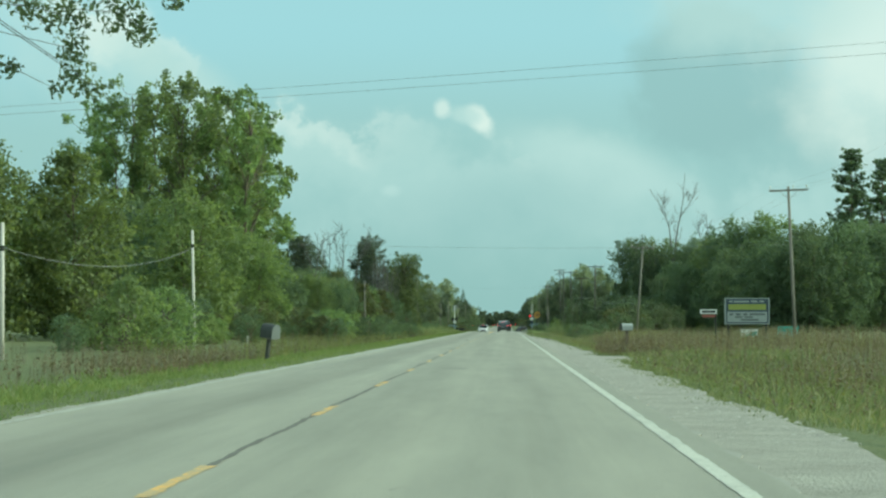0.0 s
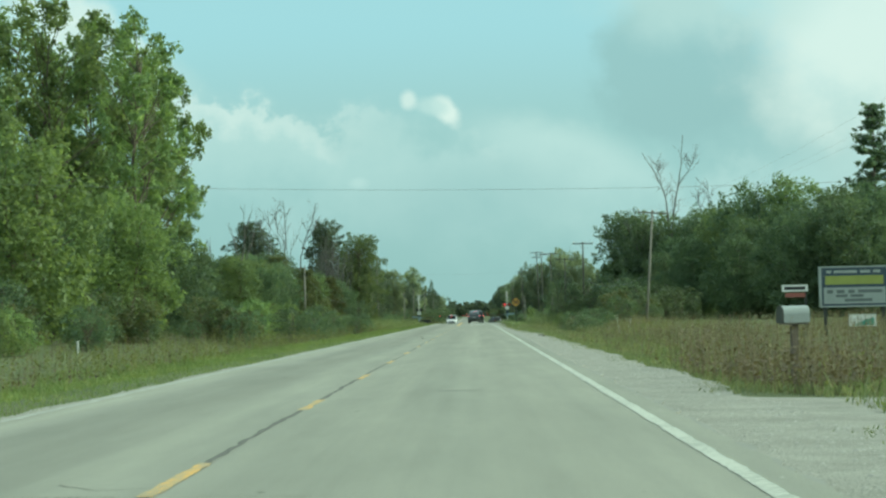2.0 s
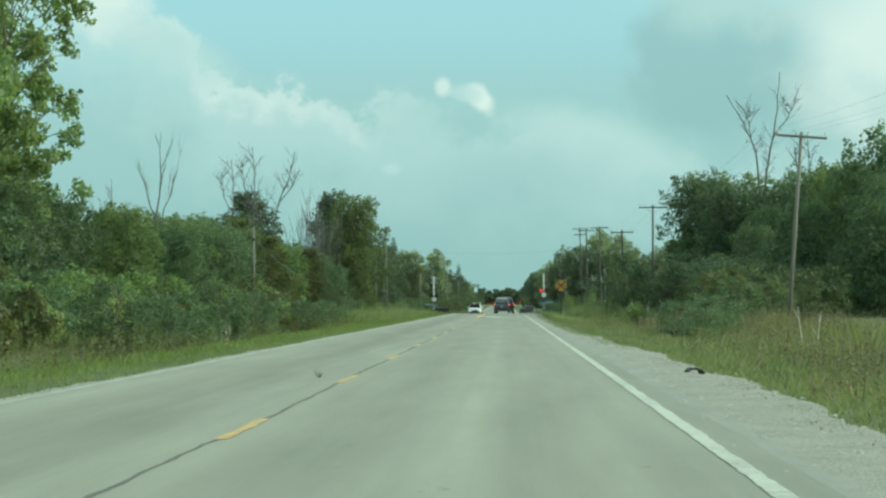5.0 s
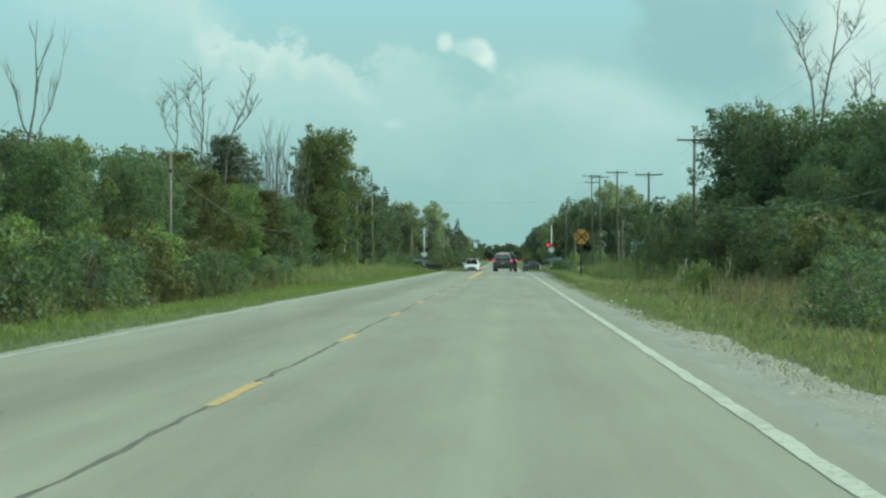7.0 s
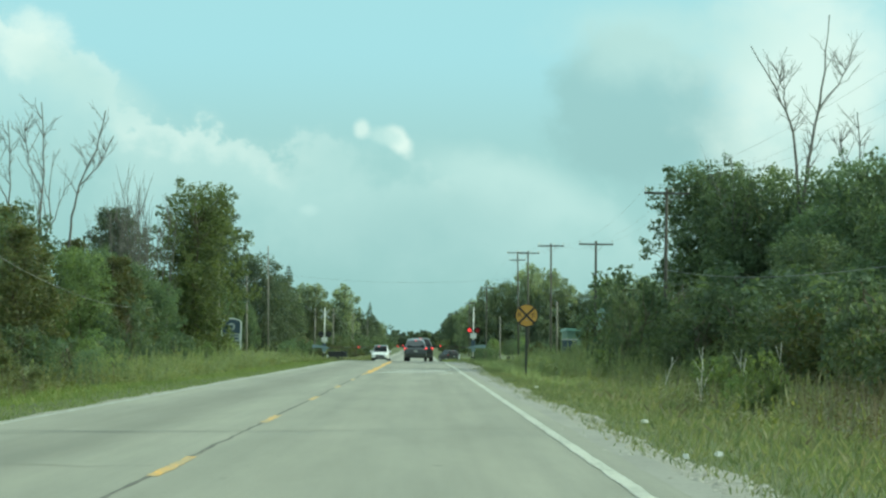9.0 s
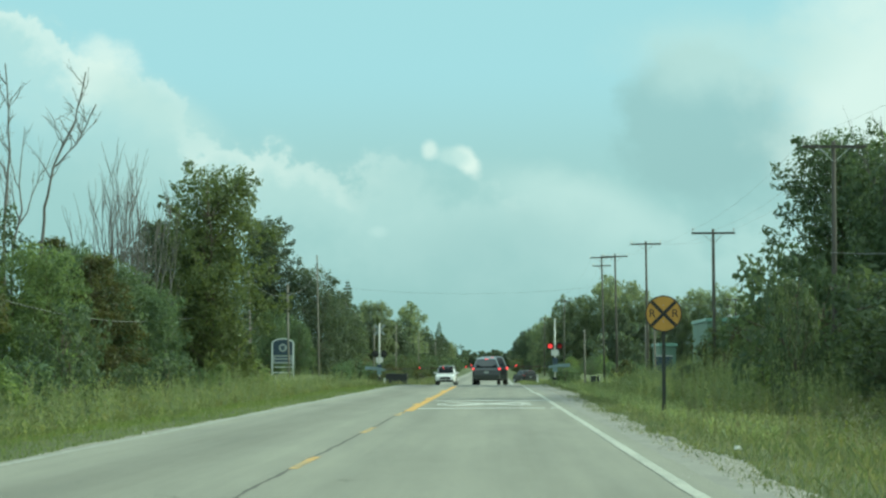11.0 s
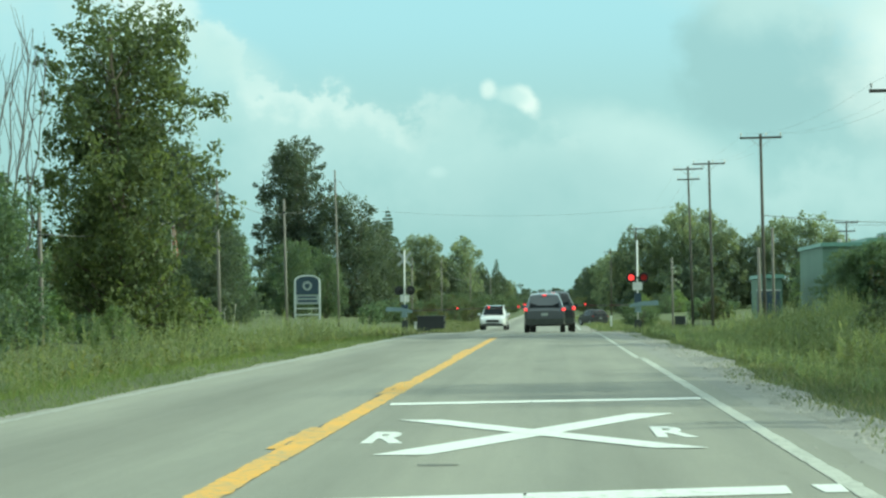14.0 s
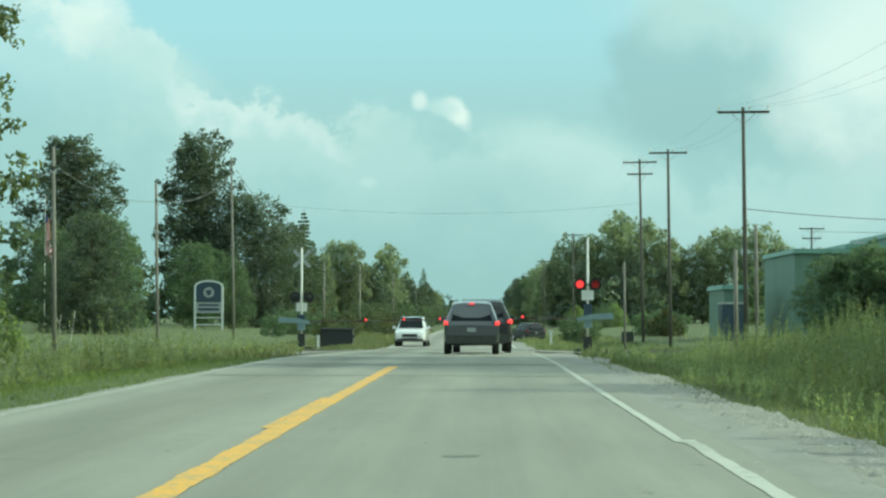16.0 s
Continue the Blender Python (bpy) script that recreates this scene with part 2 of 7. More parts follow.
def worn(name, dark, light, rough=0.7, scale=3.0, metal=0.0, stretch=(1, 1, 1), relief=0.2):
    """A surface whose colour wanders between two tones, at a coarse and a fine scale."""
    m, nt, b = shader(name, rough, metal)
    big = noise_of(nt, scale, 5, 0.6, "Object", stretch)
    fine = noise_of(nt, scale * 14, 3, 0.7, "Object", stretch)
    c = mix_of(nt, 0.35, ramp_of(nt, big, [(0.3, dark), (0.7, light)]), ramp_of(nt, fine, [(0.3, dark), (0.7, light)]))
    nt.links.new(c, b.inputs["Base Color"])
    if relief:
        bump_of(nt, b, fine, relief, 0.01)
    return m


def foliage(name, tones, through=0.35, rough=0.55):
    """Leaves: each one its own tone, each plant a little different, some light let through."""
    m, nt, b = shader(name, rough)
    geo = nt.nodes.new("ShaderNodeNewGeometry")
    info = nt.nodes.new("ShaderNodeObjectInfo")
    k = len(tones) - 1
    c = ramp_of(nt, geo.outputs["Random Per Island"], [(i / k, t) for i, t in enumerate(tones)])
    hsv = nt.nodes.new("ShaderNodeHueSaturation")
    rr = nt.nodes.new("ShaderNodeMapRange")
    rr.inputs["To Min"].default_value, rr.inputs["To Max"].default_value = 0.85, 1.2
    nt.links.new(info.outputs["Random"], rr.inputs["Value"])
    nt.links.new(rr.outputs["Result"], hsv.inputs["Value"])
    hh = nt.nodes.new("ShaderNodeMapRange")
    hh.inputs["To Min"].default_value, hh.inputs["To Max"].default_value = 0.485, 0.51
    nt.links.new(info.outputs["Random"], hh.inputs["Value"])
    nt.links.new(hh.outputs["Result"], hsv.inputs["Hue"])
    patch = noise_of(nt, 0.5, 3, 0.6, "Object")
    c2 = mix_of(nt, 1.0, c, ramp_of(nt, patch, [(0.3, (0.7, 0.75, 0.75)), (0.7, (1.25, 1.2, 1.0))]), "MULTIPLY")
    nt.links.new(c2, hsv.inputs["Color"])
    nt.links.new(hsv.outputs["Color"], b.inputs["Base Color"])
    b.inputs["Specular IOR Level"].default_value = 0.3
    tr = nt.nodes.new("ShaderNodeBsdfTranslucent")
    warm = mix_of(nt, 1.0, hsv.outputs["Color"], (1.4, 1.4, 0.8), "MULTIPLY")
    nt.links.new(warm, tr.inputs["Color"])
    mx = nt.nodes.new("ShaderNodeMixShader")
    mx.inputs[0].default_value = through
    nt.links.new(b.outputs[0], mx.inputs[1])
    nt.links.new(tr.outputs[0], mx.inputs[2])
    nt.links.new(mx.outputs[0], nt.nodes["Material Output"].inputs["Surface"])
    return m


def glowing(name, colour, strength):
    m, nt, b = shader(name, 0.3)
    b.inputs["Base Color"].default_value = (*colour, 1)
    b.inputs["Emission Color"].default_value = (*colour, 1)
    b.inputs["Emission Strength"].default_value = strength
    return m


def paint(name, colour, rough=0.35, coat=0.5, metal=0.0):
    m, nt, b = shader(name, rough, metal)
    n = noise_of(nt, 3.0, 4)
    c = mix_of(nt, 1.0, colour, ramp_of(nt, n, [(0.3, (0.86, 0.86, 0.86)), (0.7, (1.0, 1.0, 1.0))]), "MULTIPLY")
    nt.links.new(c, b.inputs["Base Color"])
    b.inputs["Coat Weight"].default_value = coat
    return m


def road_surface():
    m, nt, b = shader("worn_asphalt", 0.85)
    grain = noise_of(nt, 60.0, 3, 0.8)
    mottle = noise_of(nt, 0.9, 6, 0.65, "Object", (1, 0.12, 1))
    streak = noise_of(nt, 1.0, 4, 0.6, "Object", (1.1, 0.012, 1))
    c = ramp_of(nt, streak, [(0.3, (0.203, 0.203, 0.17)), (0.5, (0.265, 0.26, 0.215)), (0.7, (0.325, 0.316, 0.258))])
    c = mix_of(nt, 0.4, c, ramp_of(nt, mottle, [(0.3, (0.185, 0.186, 0.156)), (0.7, (0.355, 0.347, 0.286))]))
    c = mix_of(nt, 0.55, c, ramp_of(nt, grain, [(0.25, (0.33, 0.33, 0.33)), (0.75, (0.72, 0.72, 0.72))]), "OVERLAY")
    # Oil-darkened lane centres and wheel paths, paler dusty edges.
    tc = nt.nodes.new("ShaderNodeTexCoord")
    sep = nt.nodes.new("ShaderNodeSeparateXYZ")
    nt.links.new(tc.outputs["Object"], sep.inputs[0])
    sway = nt.nodes.new("ShaderNodeMath")
    sway.operation = "MULTIPLY_ADD"
    sway.inputs[1].default_value = 0.9
    nt.links.new(noise_of(nt, 1.0, 3, 0.5, "Object", (0.5, 0.05, 1)), sway.inputs[0])
    nt.links.new(sep.outputs[0], sway.inputs[2])
    span = nt.nodes.new("ShaderNodeMapRange")
    span.inputs["From Min"].default_value, span.inputs["From Max"].default_value = -3.4, 4.9
    nt.links.new(sway.outputs[0], span.inputs["Value"])
    bands = [(0.0, 1.08), (0.09, 1.05), (0.19, 0.8), (0.29, 0.75), (0.38, 0.98), (0.45, 0.98), (0.52, 0.9), (0.61, 0.9), (0.71, 1.0), (0.8, 0.88), (0.9, 0.96), (1.0, 0.9)]
    c = mix_of(nt, 1.0, c, ramp_of(nt, span.outputs[0], [(p, (k, k, k)) for p, k in bands]), "MULTIPLY")
    # Scattered tar spots and scuffs.
    spot = noise_of(nt, 2.3, 4, 0.7, "Object", (1.0, 0.35, 1))
    c = mix_of(nt, 1.0, c, ramp_of(nt, spot, [(0.26, (0.6, 0.6, 0.6)), (0.34, (1, 1, 1))]), "MULTIPLY")
    nt.links.new(c, b.inputs["Base Color"])
    bump_of(nt, b, grain, 0.5, 0.006)
    return m


def road_paint(name, colour, worn_to, amount):
    m, nt, b = shader(name, 0.7)
    n = noise_of(nt, 9.0, 6, 0.75)
    big = noise_of(nt, 0.6, 3, 0.6)
    add = nt.nodes.new("ShaderNodeMath")
    add.operation = "MULTIPLY_ADD"
    add.inputs[1].default_value = 0.5
    nt.links.new(big, add.inputs[0])
    nt.links.new(n, add.inputs[2])
    c = ramp_of(nt, add.outputs[0], [(amount - 0.06, worn_to), (amount + 0.06, colour)])
    c = mix_of(nt, 0.5, c, ramp_of(nt, noise_of(nt, 50, 3, 0.7), [(0.3, (0.4, 0.4, 0.4)), (0.7, (0.65, 0.65, 0.65))]), "OVERLAY")
    nt.links.new(c, b.inputs["Base Color"])
    return m


def earth():
    m, nt, b = shader("grassy_earth", 0.95)
    big = noise_of(nt, 0.12, 5, 0.6)
    mid = noise_of(nt, 1.5, 5, 0.7)
    fine = noise_of(nt, 18.0, 4, 0.8)
    c = ramp_of(nt, big, [(0.3, (0.08, 0.105, 0.035)), (0.55, (0.115, 0.14, 0.055)), (0.75, (0.155, 0.15, 0.07))])
    c = mix_of(nt, 0.45, c, ramp_of(nt, mid, [(0.3, (0.04, 0.06, 0.018)), (0.7, (0.15, 0.16, 0.06))]))
    c = mix_of(nt, 0.6, c, ramp_of(nt, fine, [(0.25, (0.3, 0.3, 0.3)), (0.75, (0.75, 0.75, 0.75))]), "OVERLAY")
    nt.links.new(c, b.inputs["Base Color"])
    bump_of(nt, b, fine, 0.8, 0.05)
    return m


def gravel_surface():
    m, nt, b = shader("gravel", 0.95)
    tc = nt.nodes.new("ShaderNodeTexCoord")
    vo = nt.nodes.new("ShaderNodeTexVoronoi")
    vo.inputs["Scale"].default_value = 38.0
    nt.links.new(tc.outputs["Object"], vo.inputs["Vector"])
    sep = nt.nodes.new("ShaderNodeSeparateColor")
    nt.links.new(vo.outputs["Color"], sep.inputs["Color"])
    c = ramp_of(nt, sep.outputs[0], [(0.0, (0.18, 0.176, 0.152)), (0.6, (0.265, 0.258, 0.225)), (1.0, (0.36, 0.347, 0.305))])
    c = mix_of(nt, 0.6, c, ramp_of(nt, noise_of(nt, 0.8, 5, 0.7), [(0.3, (0.2, 0.192, 0.16)), (0.7, (0.37, 0.352, 0.305))]))
    nt.links.new(c, b.inputs["Base Color"])
    bump_of(nt, b, vo.outputs["Distance"], 0.6, 0.018)
    return m


M_ROAD = road_surface()
M_WHITE_LINE = road_paint("worn_white_road_paint", (0.47, 0.47, 0.41), (0.33, 0.332, 0.29), 0.71)
M_MARK_WHITE = road_paint("white_marking_paint", (0.74, 0.74, 0.7), (0.42, 0.41, 0.37), 0.62)
M_OLD_WHITE = road_paint("faded_white_road_paint", (0.46, 0.455, 0.41), (0.31, 0.305, 0.265), 0.8)
M_YELLOW = road_paint("worn_yellow_road_paint", (0.72, 0.38, 0.055), (0.46, 0.32, 0.13), 0.73)
M_YELLOW_WORN = road_paint("thin_yellow_road_paint", (0.66, 0.37, 0.08), (0.36, 0.285, 0.16), 0.78)
M_SEAM = worn("tarred_crack_and_shade", (0.07, 0.068, 0.06), (0.16, 0.155, 0.135), 0.9, 2.0)
M_PATCH = worn("dark_asphalt_and_shade", (0.13, 0.13, 0.12), (0.22, 0.215, 0.19), 0.9, 1.5)
M_SHOULDER = worn("dusty_shoulder_asphalt", (0.2, 0.198, 0.175), (0.32, 0.31, 0.275), 0.9, 1.2, 0, (1, 0.4, 1), 0.3)
M_EARTH = earth()
M_GRAVEL = gravel_surface()
M_STONE = worn("limestone_chips", (0.26, 0.25, 0.225), (0.44, 0.425, 0.385), 0.9, 6.0)
M_BARK = worn("grey_brown_bark", (0.07, 0.055, 0.042), (0.2, 0.165, 0.13), 0.95, 2.0, 0, (3, 3, 0.5), 0.6)
M_DEAD = worn("bleached_dead_wood", (0.085, 0.08, 0.074), (0.2, 0.19, 0.178), 0.9, 2.5, 0, (3, 3, 0.5), 0.4)
M_TARRED_POLE = worn("tarred_pole_wood", (0.05, 0.046, 0.04), (0.13, 0.12, 0.104), 0.9, 2.0, 0, (6, 6, 0.3), 0.4)
M_POLE = worn("weathered_pole_wood", (0.13, 0.118, 0.102), (0.28, 0.26, 0.23), 0.9, 2.0, 0, (6, 6, 0.3), 0.4)
M_PALE_POLE = worn("bleached_pole_wood", (0.42, 0.4, 0.36), (0.7, 0.67, 0.61), 0.85, 2.0, 0, (6, 6, 0.4), 0.3)
M_WIRE = worn("cable_sheath", (0.12, 0.12, 0.12), (0.2, 0.2, 0.2), 0.6, 3.0, 0, (1, 1, 1), 0)
M_LEAF = foliage("cottonwood_leaves", [(0.16, 0.221, 0.124), (0.196, 0.263, 0.142), (0.243, 0.311, 0.164), (0.167, 0.23, 0.127)], 0.5)
M_LEAF_MID = foliage("green_maple_leaves", [(0.12, 0.163, 0.0963), (0.148, 0.196, 0.109), (0.19, 0.238, 0.131), (0.126, 0.171, 0.101)], 0.46)
M_LEAF_LIGHT = foliage("light_green_leaves", [(0.145, 0.196, 0.105), (0.181, 0.24, 0.123), (0.223, 0.279, 0.14), (0.154, 0.207, 0.11)], 0.48)
M_LEAF_DARK = foliage("dark_green_leaves", [(0.1, 0.143, 0.108), (0.121, 0.167, 0.12), (0.146, 0.195, 0.133), (0.105, 0.15, 0.11)], 0.43)
# Distance haze put into the leaf colour: a pale tone and a grey one.
M_LEAF_HAZE_PALE = foliage("haze_pale_leaves", [(0.177, 0.216, 0.18), (0.208, 0.252, 0.202), (0.255, 0.287, 0.226), (0.186, 0.226, 0.186)], 0.5)
M_LEAF_HAZE_GREY = foliage("haze_grey_leaves", [(0.0913, 0.117, 0.106), (0.105, 0.135, 0.116), (0.121, 0.153, 0.125), (0.0952, 0.121, 0.108)], 0.42)
# Shade put into the leaf colour, for shaded shrubs and backlit boughs.
M_LEAF_SHADE = foliage("shade_dark_leaves", [(0.0961, 0.132, 0.0961), (0.117, 0.154, 0.106), (0.145, 0.184, 0.12), (0.104, 0.134, 0.0911)], 0.4)
M_LEAF_BROWN = foliage("early_autumn_leaves", [(0.0963, 0.12, 0.0674), (0.12, 0.139, 0.0732), (0.144, 0.139, 0.0771), (0.101, 0.126, 0.0693)], 0.36)
M_NEEDLE = foliage("spruce_needles", [(0.104, 0.147, 0.112), (0.136, 0.189, 0.131), (0.168, 0.227, 0.147)], 0.3)
M_GRASS = foliage("verge_grass", [(0.114, 0.148, 0.0829), (0.152, 0.182, 0.1), (0.229, 0.225, 0.153), (0.129, 0.162, 0.0879)], 0.38)
M_DRY = foliage("dry_weeds", [(0.144, 0.145, 0.0893), (0.198, 0.2, 0.126), (0.288, 0.29, 0.2), (0.135, 0.12, 0.0893)], 0.25)
M_BROWN_WEED = foliage("brown_weeds", [(0.0997, 0.078, 0.0578), (0.142, 0.111, 0.0831), (0.237, 0.195, 0.145), (0.109, 0.109, 0.065)], 0.25)
M_LAWN = foliage("green_verge_grass", [(0.127, 0.182, 0.0715), (0.165, 0.22, 0.0887), (0.22, 0.248, 0.123), (0.141, 0.198, 0.0764)], 0.4)
M_WEED = foliage("goldenrod_green", [(0.132, 0.16, 0.0748), (0.171, 0.198, 0.0935), (0.242, 0.242, 0.132), (0.145, 0.174, 0.0814)], 0.42)
M_HERB = foliage("pale_goldenrod_green", [(0.169, 0.211, 0.133), (0.212, 0.249, 0.158), (0.265, 0.278, 0.196), (0.181, 0.224, 0.142)], 0.52)
M_STEEL = worn("galvanised_steel", (0.36, 0.37, 0.38), (0.52, 0.53, 0.54), 0.5, 4.0, 0.6, (1, 1, 1), 0.05)
M_BLACK = worn("black_rubber", (0.012, 0.012, 0.012), (0.03, 0.03, 0.03), 0.8, 6.0)
M_SIGN_YELLOW = paint("sign_yellow", (0.52, 0.28, 0.045), 0.5, 0.1)
M_SIGN_BLACK = paint("sign_black", (0.02, 0.02, 0.02), 0.6, 0.0)
M_SIGN_WHITE = paint("sign_white", (0.75, 0.75, 0.72), 0.5, 0.1)
M_DARK_POST = worn("dark_steel_post", (0.03, 0.035, 0.03), (0.07, 0.075, 0.065), 0.7, 5.0, 0.3)
M_GLASS = paint("tinted_car_glass", (0.012, 0.015, 0.017), 0.12, 0.0)
M_GLASS.node_tree.nodes["Principled BSDF"].inputs["Specular IOR Level"].default_value = 0.15
M_RED_ON = glowing("lit_red_lamp", (1.0, 0.05, 0.06), 1.0)
M_RED_DIM = glowing("dim_red_lamp", (0.35, 0.01, 0.012), 0.12)
M_RED = paint("red_lens", (0.35, 0.015, 0.015), 0.2, 0.8)

# ---- ground, road, shoulder ----
RNG = np.random.default_rng(7)
EDGE_R = 4.42      # paved edge beyond the white line
EDGE_L = -3.62


def along(y, pts):
    """A value that glides through rows of (y, value) along the road."""
    if y <= pts[0][0]:
        return pts[0][1]
    for (a, va), (b, vb) in zip(pts, pts[1:]):
        if y <= b:
            return va + (vb - va) * (y - a) / (b - a)
    return pts[-1][1]


def verge_start(y):
    """Where the grass begins on the right of the gravel."""
    w = along(y, ((-20, 5.5), (60, 5.7), (140, 5.6), (158, 5.3), (172, 5.05), (185, 4.9), (245, 4.85), (262, 5.0), (275, 5.1), (285, 5.4), (300, 5.5), (320, 5.2)))
    return w + 0.1 * math.sin(y * 0.31) + 0.08 * math.sin(y * 0.83 + 1)


def paved_edge(y):
    """Ragged outer edge of the paved strip beyond the right white line."""
    return along(y, ((-40, 4.42), (100, 4.5), (150, 4.85), (170, 4.75), (250, 4.72), (268, 4.72), (290, 4.95), (345, 4.9)))


def verge_start_left(y):
    return -3.74 - 0.06 * math.sin(y * 0.27) - 0.06 * math.sin(y * 0.9)


def drop(d):
    """Height of the ground d metres beyond the paved edge: verge, ditch, field."""
    pts = ((0.0, -0.03), (1.5, -0.08), (3.5, -0.35), (5.5, -0.6), (8.0, -0.45), (12.0, -0.15), (20.0, 0.0))
    for (a, za), (b, zb) in zip(pts, pts[1:]):
        if d <= b:
            k = max(0.0, (d - a) / (b - a))
            k = k * k * (3 - 2 * k)
            return za + (zb - za) * k
    return 0.0


def base(y):
    """The road's own height: level, then easing down past the crossing."""
    k = min(1.0, max(0.0, (y - 318.0) / 80.0))
    k2 = min(1.0, max(0.0, (y - 560.0) / 300.0))
    return -0.68 * (k * k * (3 - 2 * k)) + 0.68 * (k2 * k2 * (3 - 2 * k2))


def height(x, y):
    if EDGE_L <= x <= EDGE_R:
        return base(y) - 0.05
    d = x - EDGE_R if x > 0 else EDGE_L - x
    z = drop(d) + base(y) * max(0.0, 1.0 - d / 40.0)
    if x > 0 and 43.0 < y < 61.0:      # fill under the driveway
        q = min(1.0, min(y - 43.0, 61.0 - y) / 4.5)
        z = z * (1 - q) - 0.05 * q
    k = min(1.0, d / 4.0)
    return z + k * 0.12 * noise.noise((x * 0.13, y * 0.13, 0.3)) + k * 0.04 * noise.noise((x * 0.7, y * 0.7, 2.0))


xs = [-3000, -1200, -500, -200, -100, -60, -40, -30] + [-25 + i for i in range(0, 20)] + [-4.6, EDGE_L, -2, 0, 2, EDGE_R, 5.0] + [5.6 + i * 0.8 for i in range(0, 24)] + [27, 32, 40, 60, 100, 200, 500, 1200, 3000]
ys = [-300, -100] + [-40 + i * 3 for i in range(0, 165)] + [470, 500, 550, 600, 700, 850, 1000, 1300, 1800, 2500, 4500]
gv = [(x, y, height(x, y)) for y in ys for x in xs]
gf = [(j * len(xs) + i, j * len(xs) + i + 1, (j + 1) * len(xs) + i + 1, (j + 1) * len(xs) + i) for j in range(len(ys) - 1) for i in range(len(xs) - 1)]
g = Build().add(gv, gf)
solid("ground", g, M_EARTH, "green and tan grassy ground with a shallow roadside ditch", "ground", "structure", True)


def strip(x0, x1, ya, yb, step, z, wob=0.0, seed=0.0, thick=0.0):
    """A band along the road; its edges wander by wob."""
    b = Build()
    n = max(1, int((yb - ya) / step))
    pts = []
    for i in range(n + 1):
        y = ya + (yb - ya) * i / n
        a = wob * (noise.noise((y * 0.9, seed, 1.0)) + 0.9 * noise.noise((y * 4.1, seed, 2.0)))
        c = wob * (noise.noise((y * 0.9, seed + 7, 3.0)) + 0.9 * noise.noise((y * 4.1, seed + 7, 4.0)))
        pts.append((x0(y) + a if callable(x0) else x0 + a, x1(y) + c if callable(x1) else x1 + c, y))
    v = [q for a, c, y in pts for q in ((a, y, z + base(y)), (c, y, z + base(y)))]
    f = [(2 * i, 2 * i + 1, 2 * i + 3, 2 * i + 2) for i in range(n)]
    if thick:
        k = len(v)
        v += [(x, y, z - thick) for x, y, z in v[:]]
        f += [(2 * i + 2, 2 * i, 2 * i + k, 2 * i + 2 + k) for i in range(n)] + [(2 * i + 1, 2 * i + 3, 2 * i + 3 + k, 2 * i + 1 + k) for i in range(n)]
    return b.add(v, f)


road = strip(EDGE_L, EDGE_R, -60, 420, 0.6, 0.0, 0.05, 3.0, 0.12)
far = strip(EDGE_L, EDGE_R, 420, 1500, 6.0, 0.0)
road.add(far.v, far.f)
solid("road", road, M_ROAD, "pale worn two-lane asphalt country road", "road", "structure")
solid("gravel_shoulder", strip(EDGE_R - 0.05, lambda y: verge_start(y) + 0.25, -40, 420, 0.6, -0.022, 0.12, 9.0, 0.12), M_GRAVEL, "pale loose limestone gravel shoulder beside the road", "gravel", "structure")
solid("gravel_edge", strip(lambda y: verge_start_left(y) - 0.1, EDGE_L + 0.05, -40, 420, 0.6, -0.022, 0.1, 5.0, 0.12), M_GRAVEL, "narrow pale gravel edge along the grass verge", "gravel", "structure")

solid("paved_shoulder", strip(EDGE_R - 0.12, paved_edge, -40, 345, 0.35, -0.005, 0.14, 21.0, 0.1), M_SHOULDER, "dusty broken-edged strip of asphalt outside the white line", "road", "structure")
# Gravel mouths of two driveways.
apron = Build()
for i in range(8):
    x0, x1 = 4.6 + 0.55 * i, 4.6 + 0.55 * (i + 1)
    q = [(x, y, -0.0205 if x < 5.6 else min(-0.0205, height(x, y) + 0.014)) for x in (x0, x1) for y in (52.0 - 3.0 - 3.0 * math.exp(-(x - 4.6) * 0.8), 52.0 + 3.0 + 3.0 * math.exp(-(x - 4.6) * 0.8))]
    apron.add(q, [(0, 2, 3, 1)])
solid("driveway", apron, M_GRAVEL, "pale gravel mouth of a driveway beside the road", "driveway", "structure")

# ---- road markings ----
def marking(name, b, material, label, group=""):
    return solid(name, b, material, label, "road marking", "structure", False, group)


marking("edge_line", strip(3.985, 4.125, -60, 289.4, 0.15, 0.005, 0.024, 1.0), M_WHITE_LINE, "worn white line along the road's edge")
marking("edge_line", strip(3.9, 4.01, 289.0, 345, 0.5, 0.0065, 0.012, 1.5), M_WHITE_LINE, "thinner worn white line along the road's edge")
marking("edge_line", strip(3.97, 4.13, 392, 1200, 4.0, 0.006, 0.0, 1.0), M_WHITE_LINE, "worn white line along the road's edge")
marking("edge_line", strip(-3.5, -3.39, -60, 350, 0.25, 0.005, 0.06, 2.0), M_OLD_WHITE, "faded white line along the road's edge")
marking("edge_line", strip(-3.52, -3.38, 390, 1200, 4.0, 0.006, 0.0, 2.0), M_OLD_WHITE, "faded white line along the road's edge")
DASH_Y0 = 5.68
dashes = [DASH_Y0 + 12.19 * i for i in range(-1, 21)]
for y in dashes:
    if y < 252:
        marking("centre_dash", strip(-0.06, 0.055, y, y + 3.05, 0.1, 0.006, 0.022, y), M_YELLOW_WORN, "worn yellow dash on the road's centre", "centre dashes")
marking("no_passing_line", strip(-0.05, 0.18, 254, 317, 0.12, 0.007, 0.028, 4.0), M_YELLOW, "worn solid yellow line on the road's centre")
for ya, yb in ((262.0, 264.9), (272.1, 276.3), (291, 299)):
    marking("yellow_patch", strip(-0.14, -0.05, ya, yb, 0.2, 0.0085, 0.035, ya), M_YELLOW, "worn patch of older yellow paint beside the centre line")
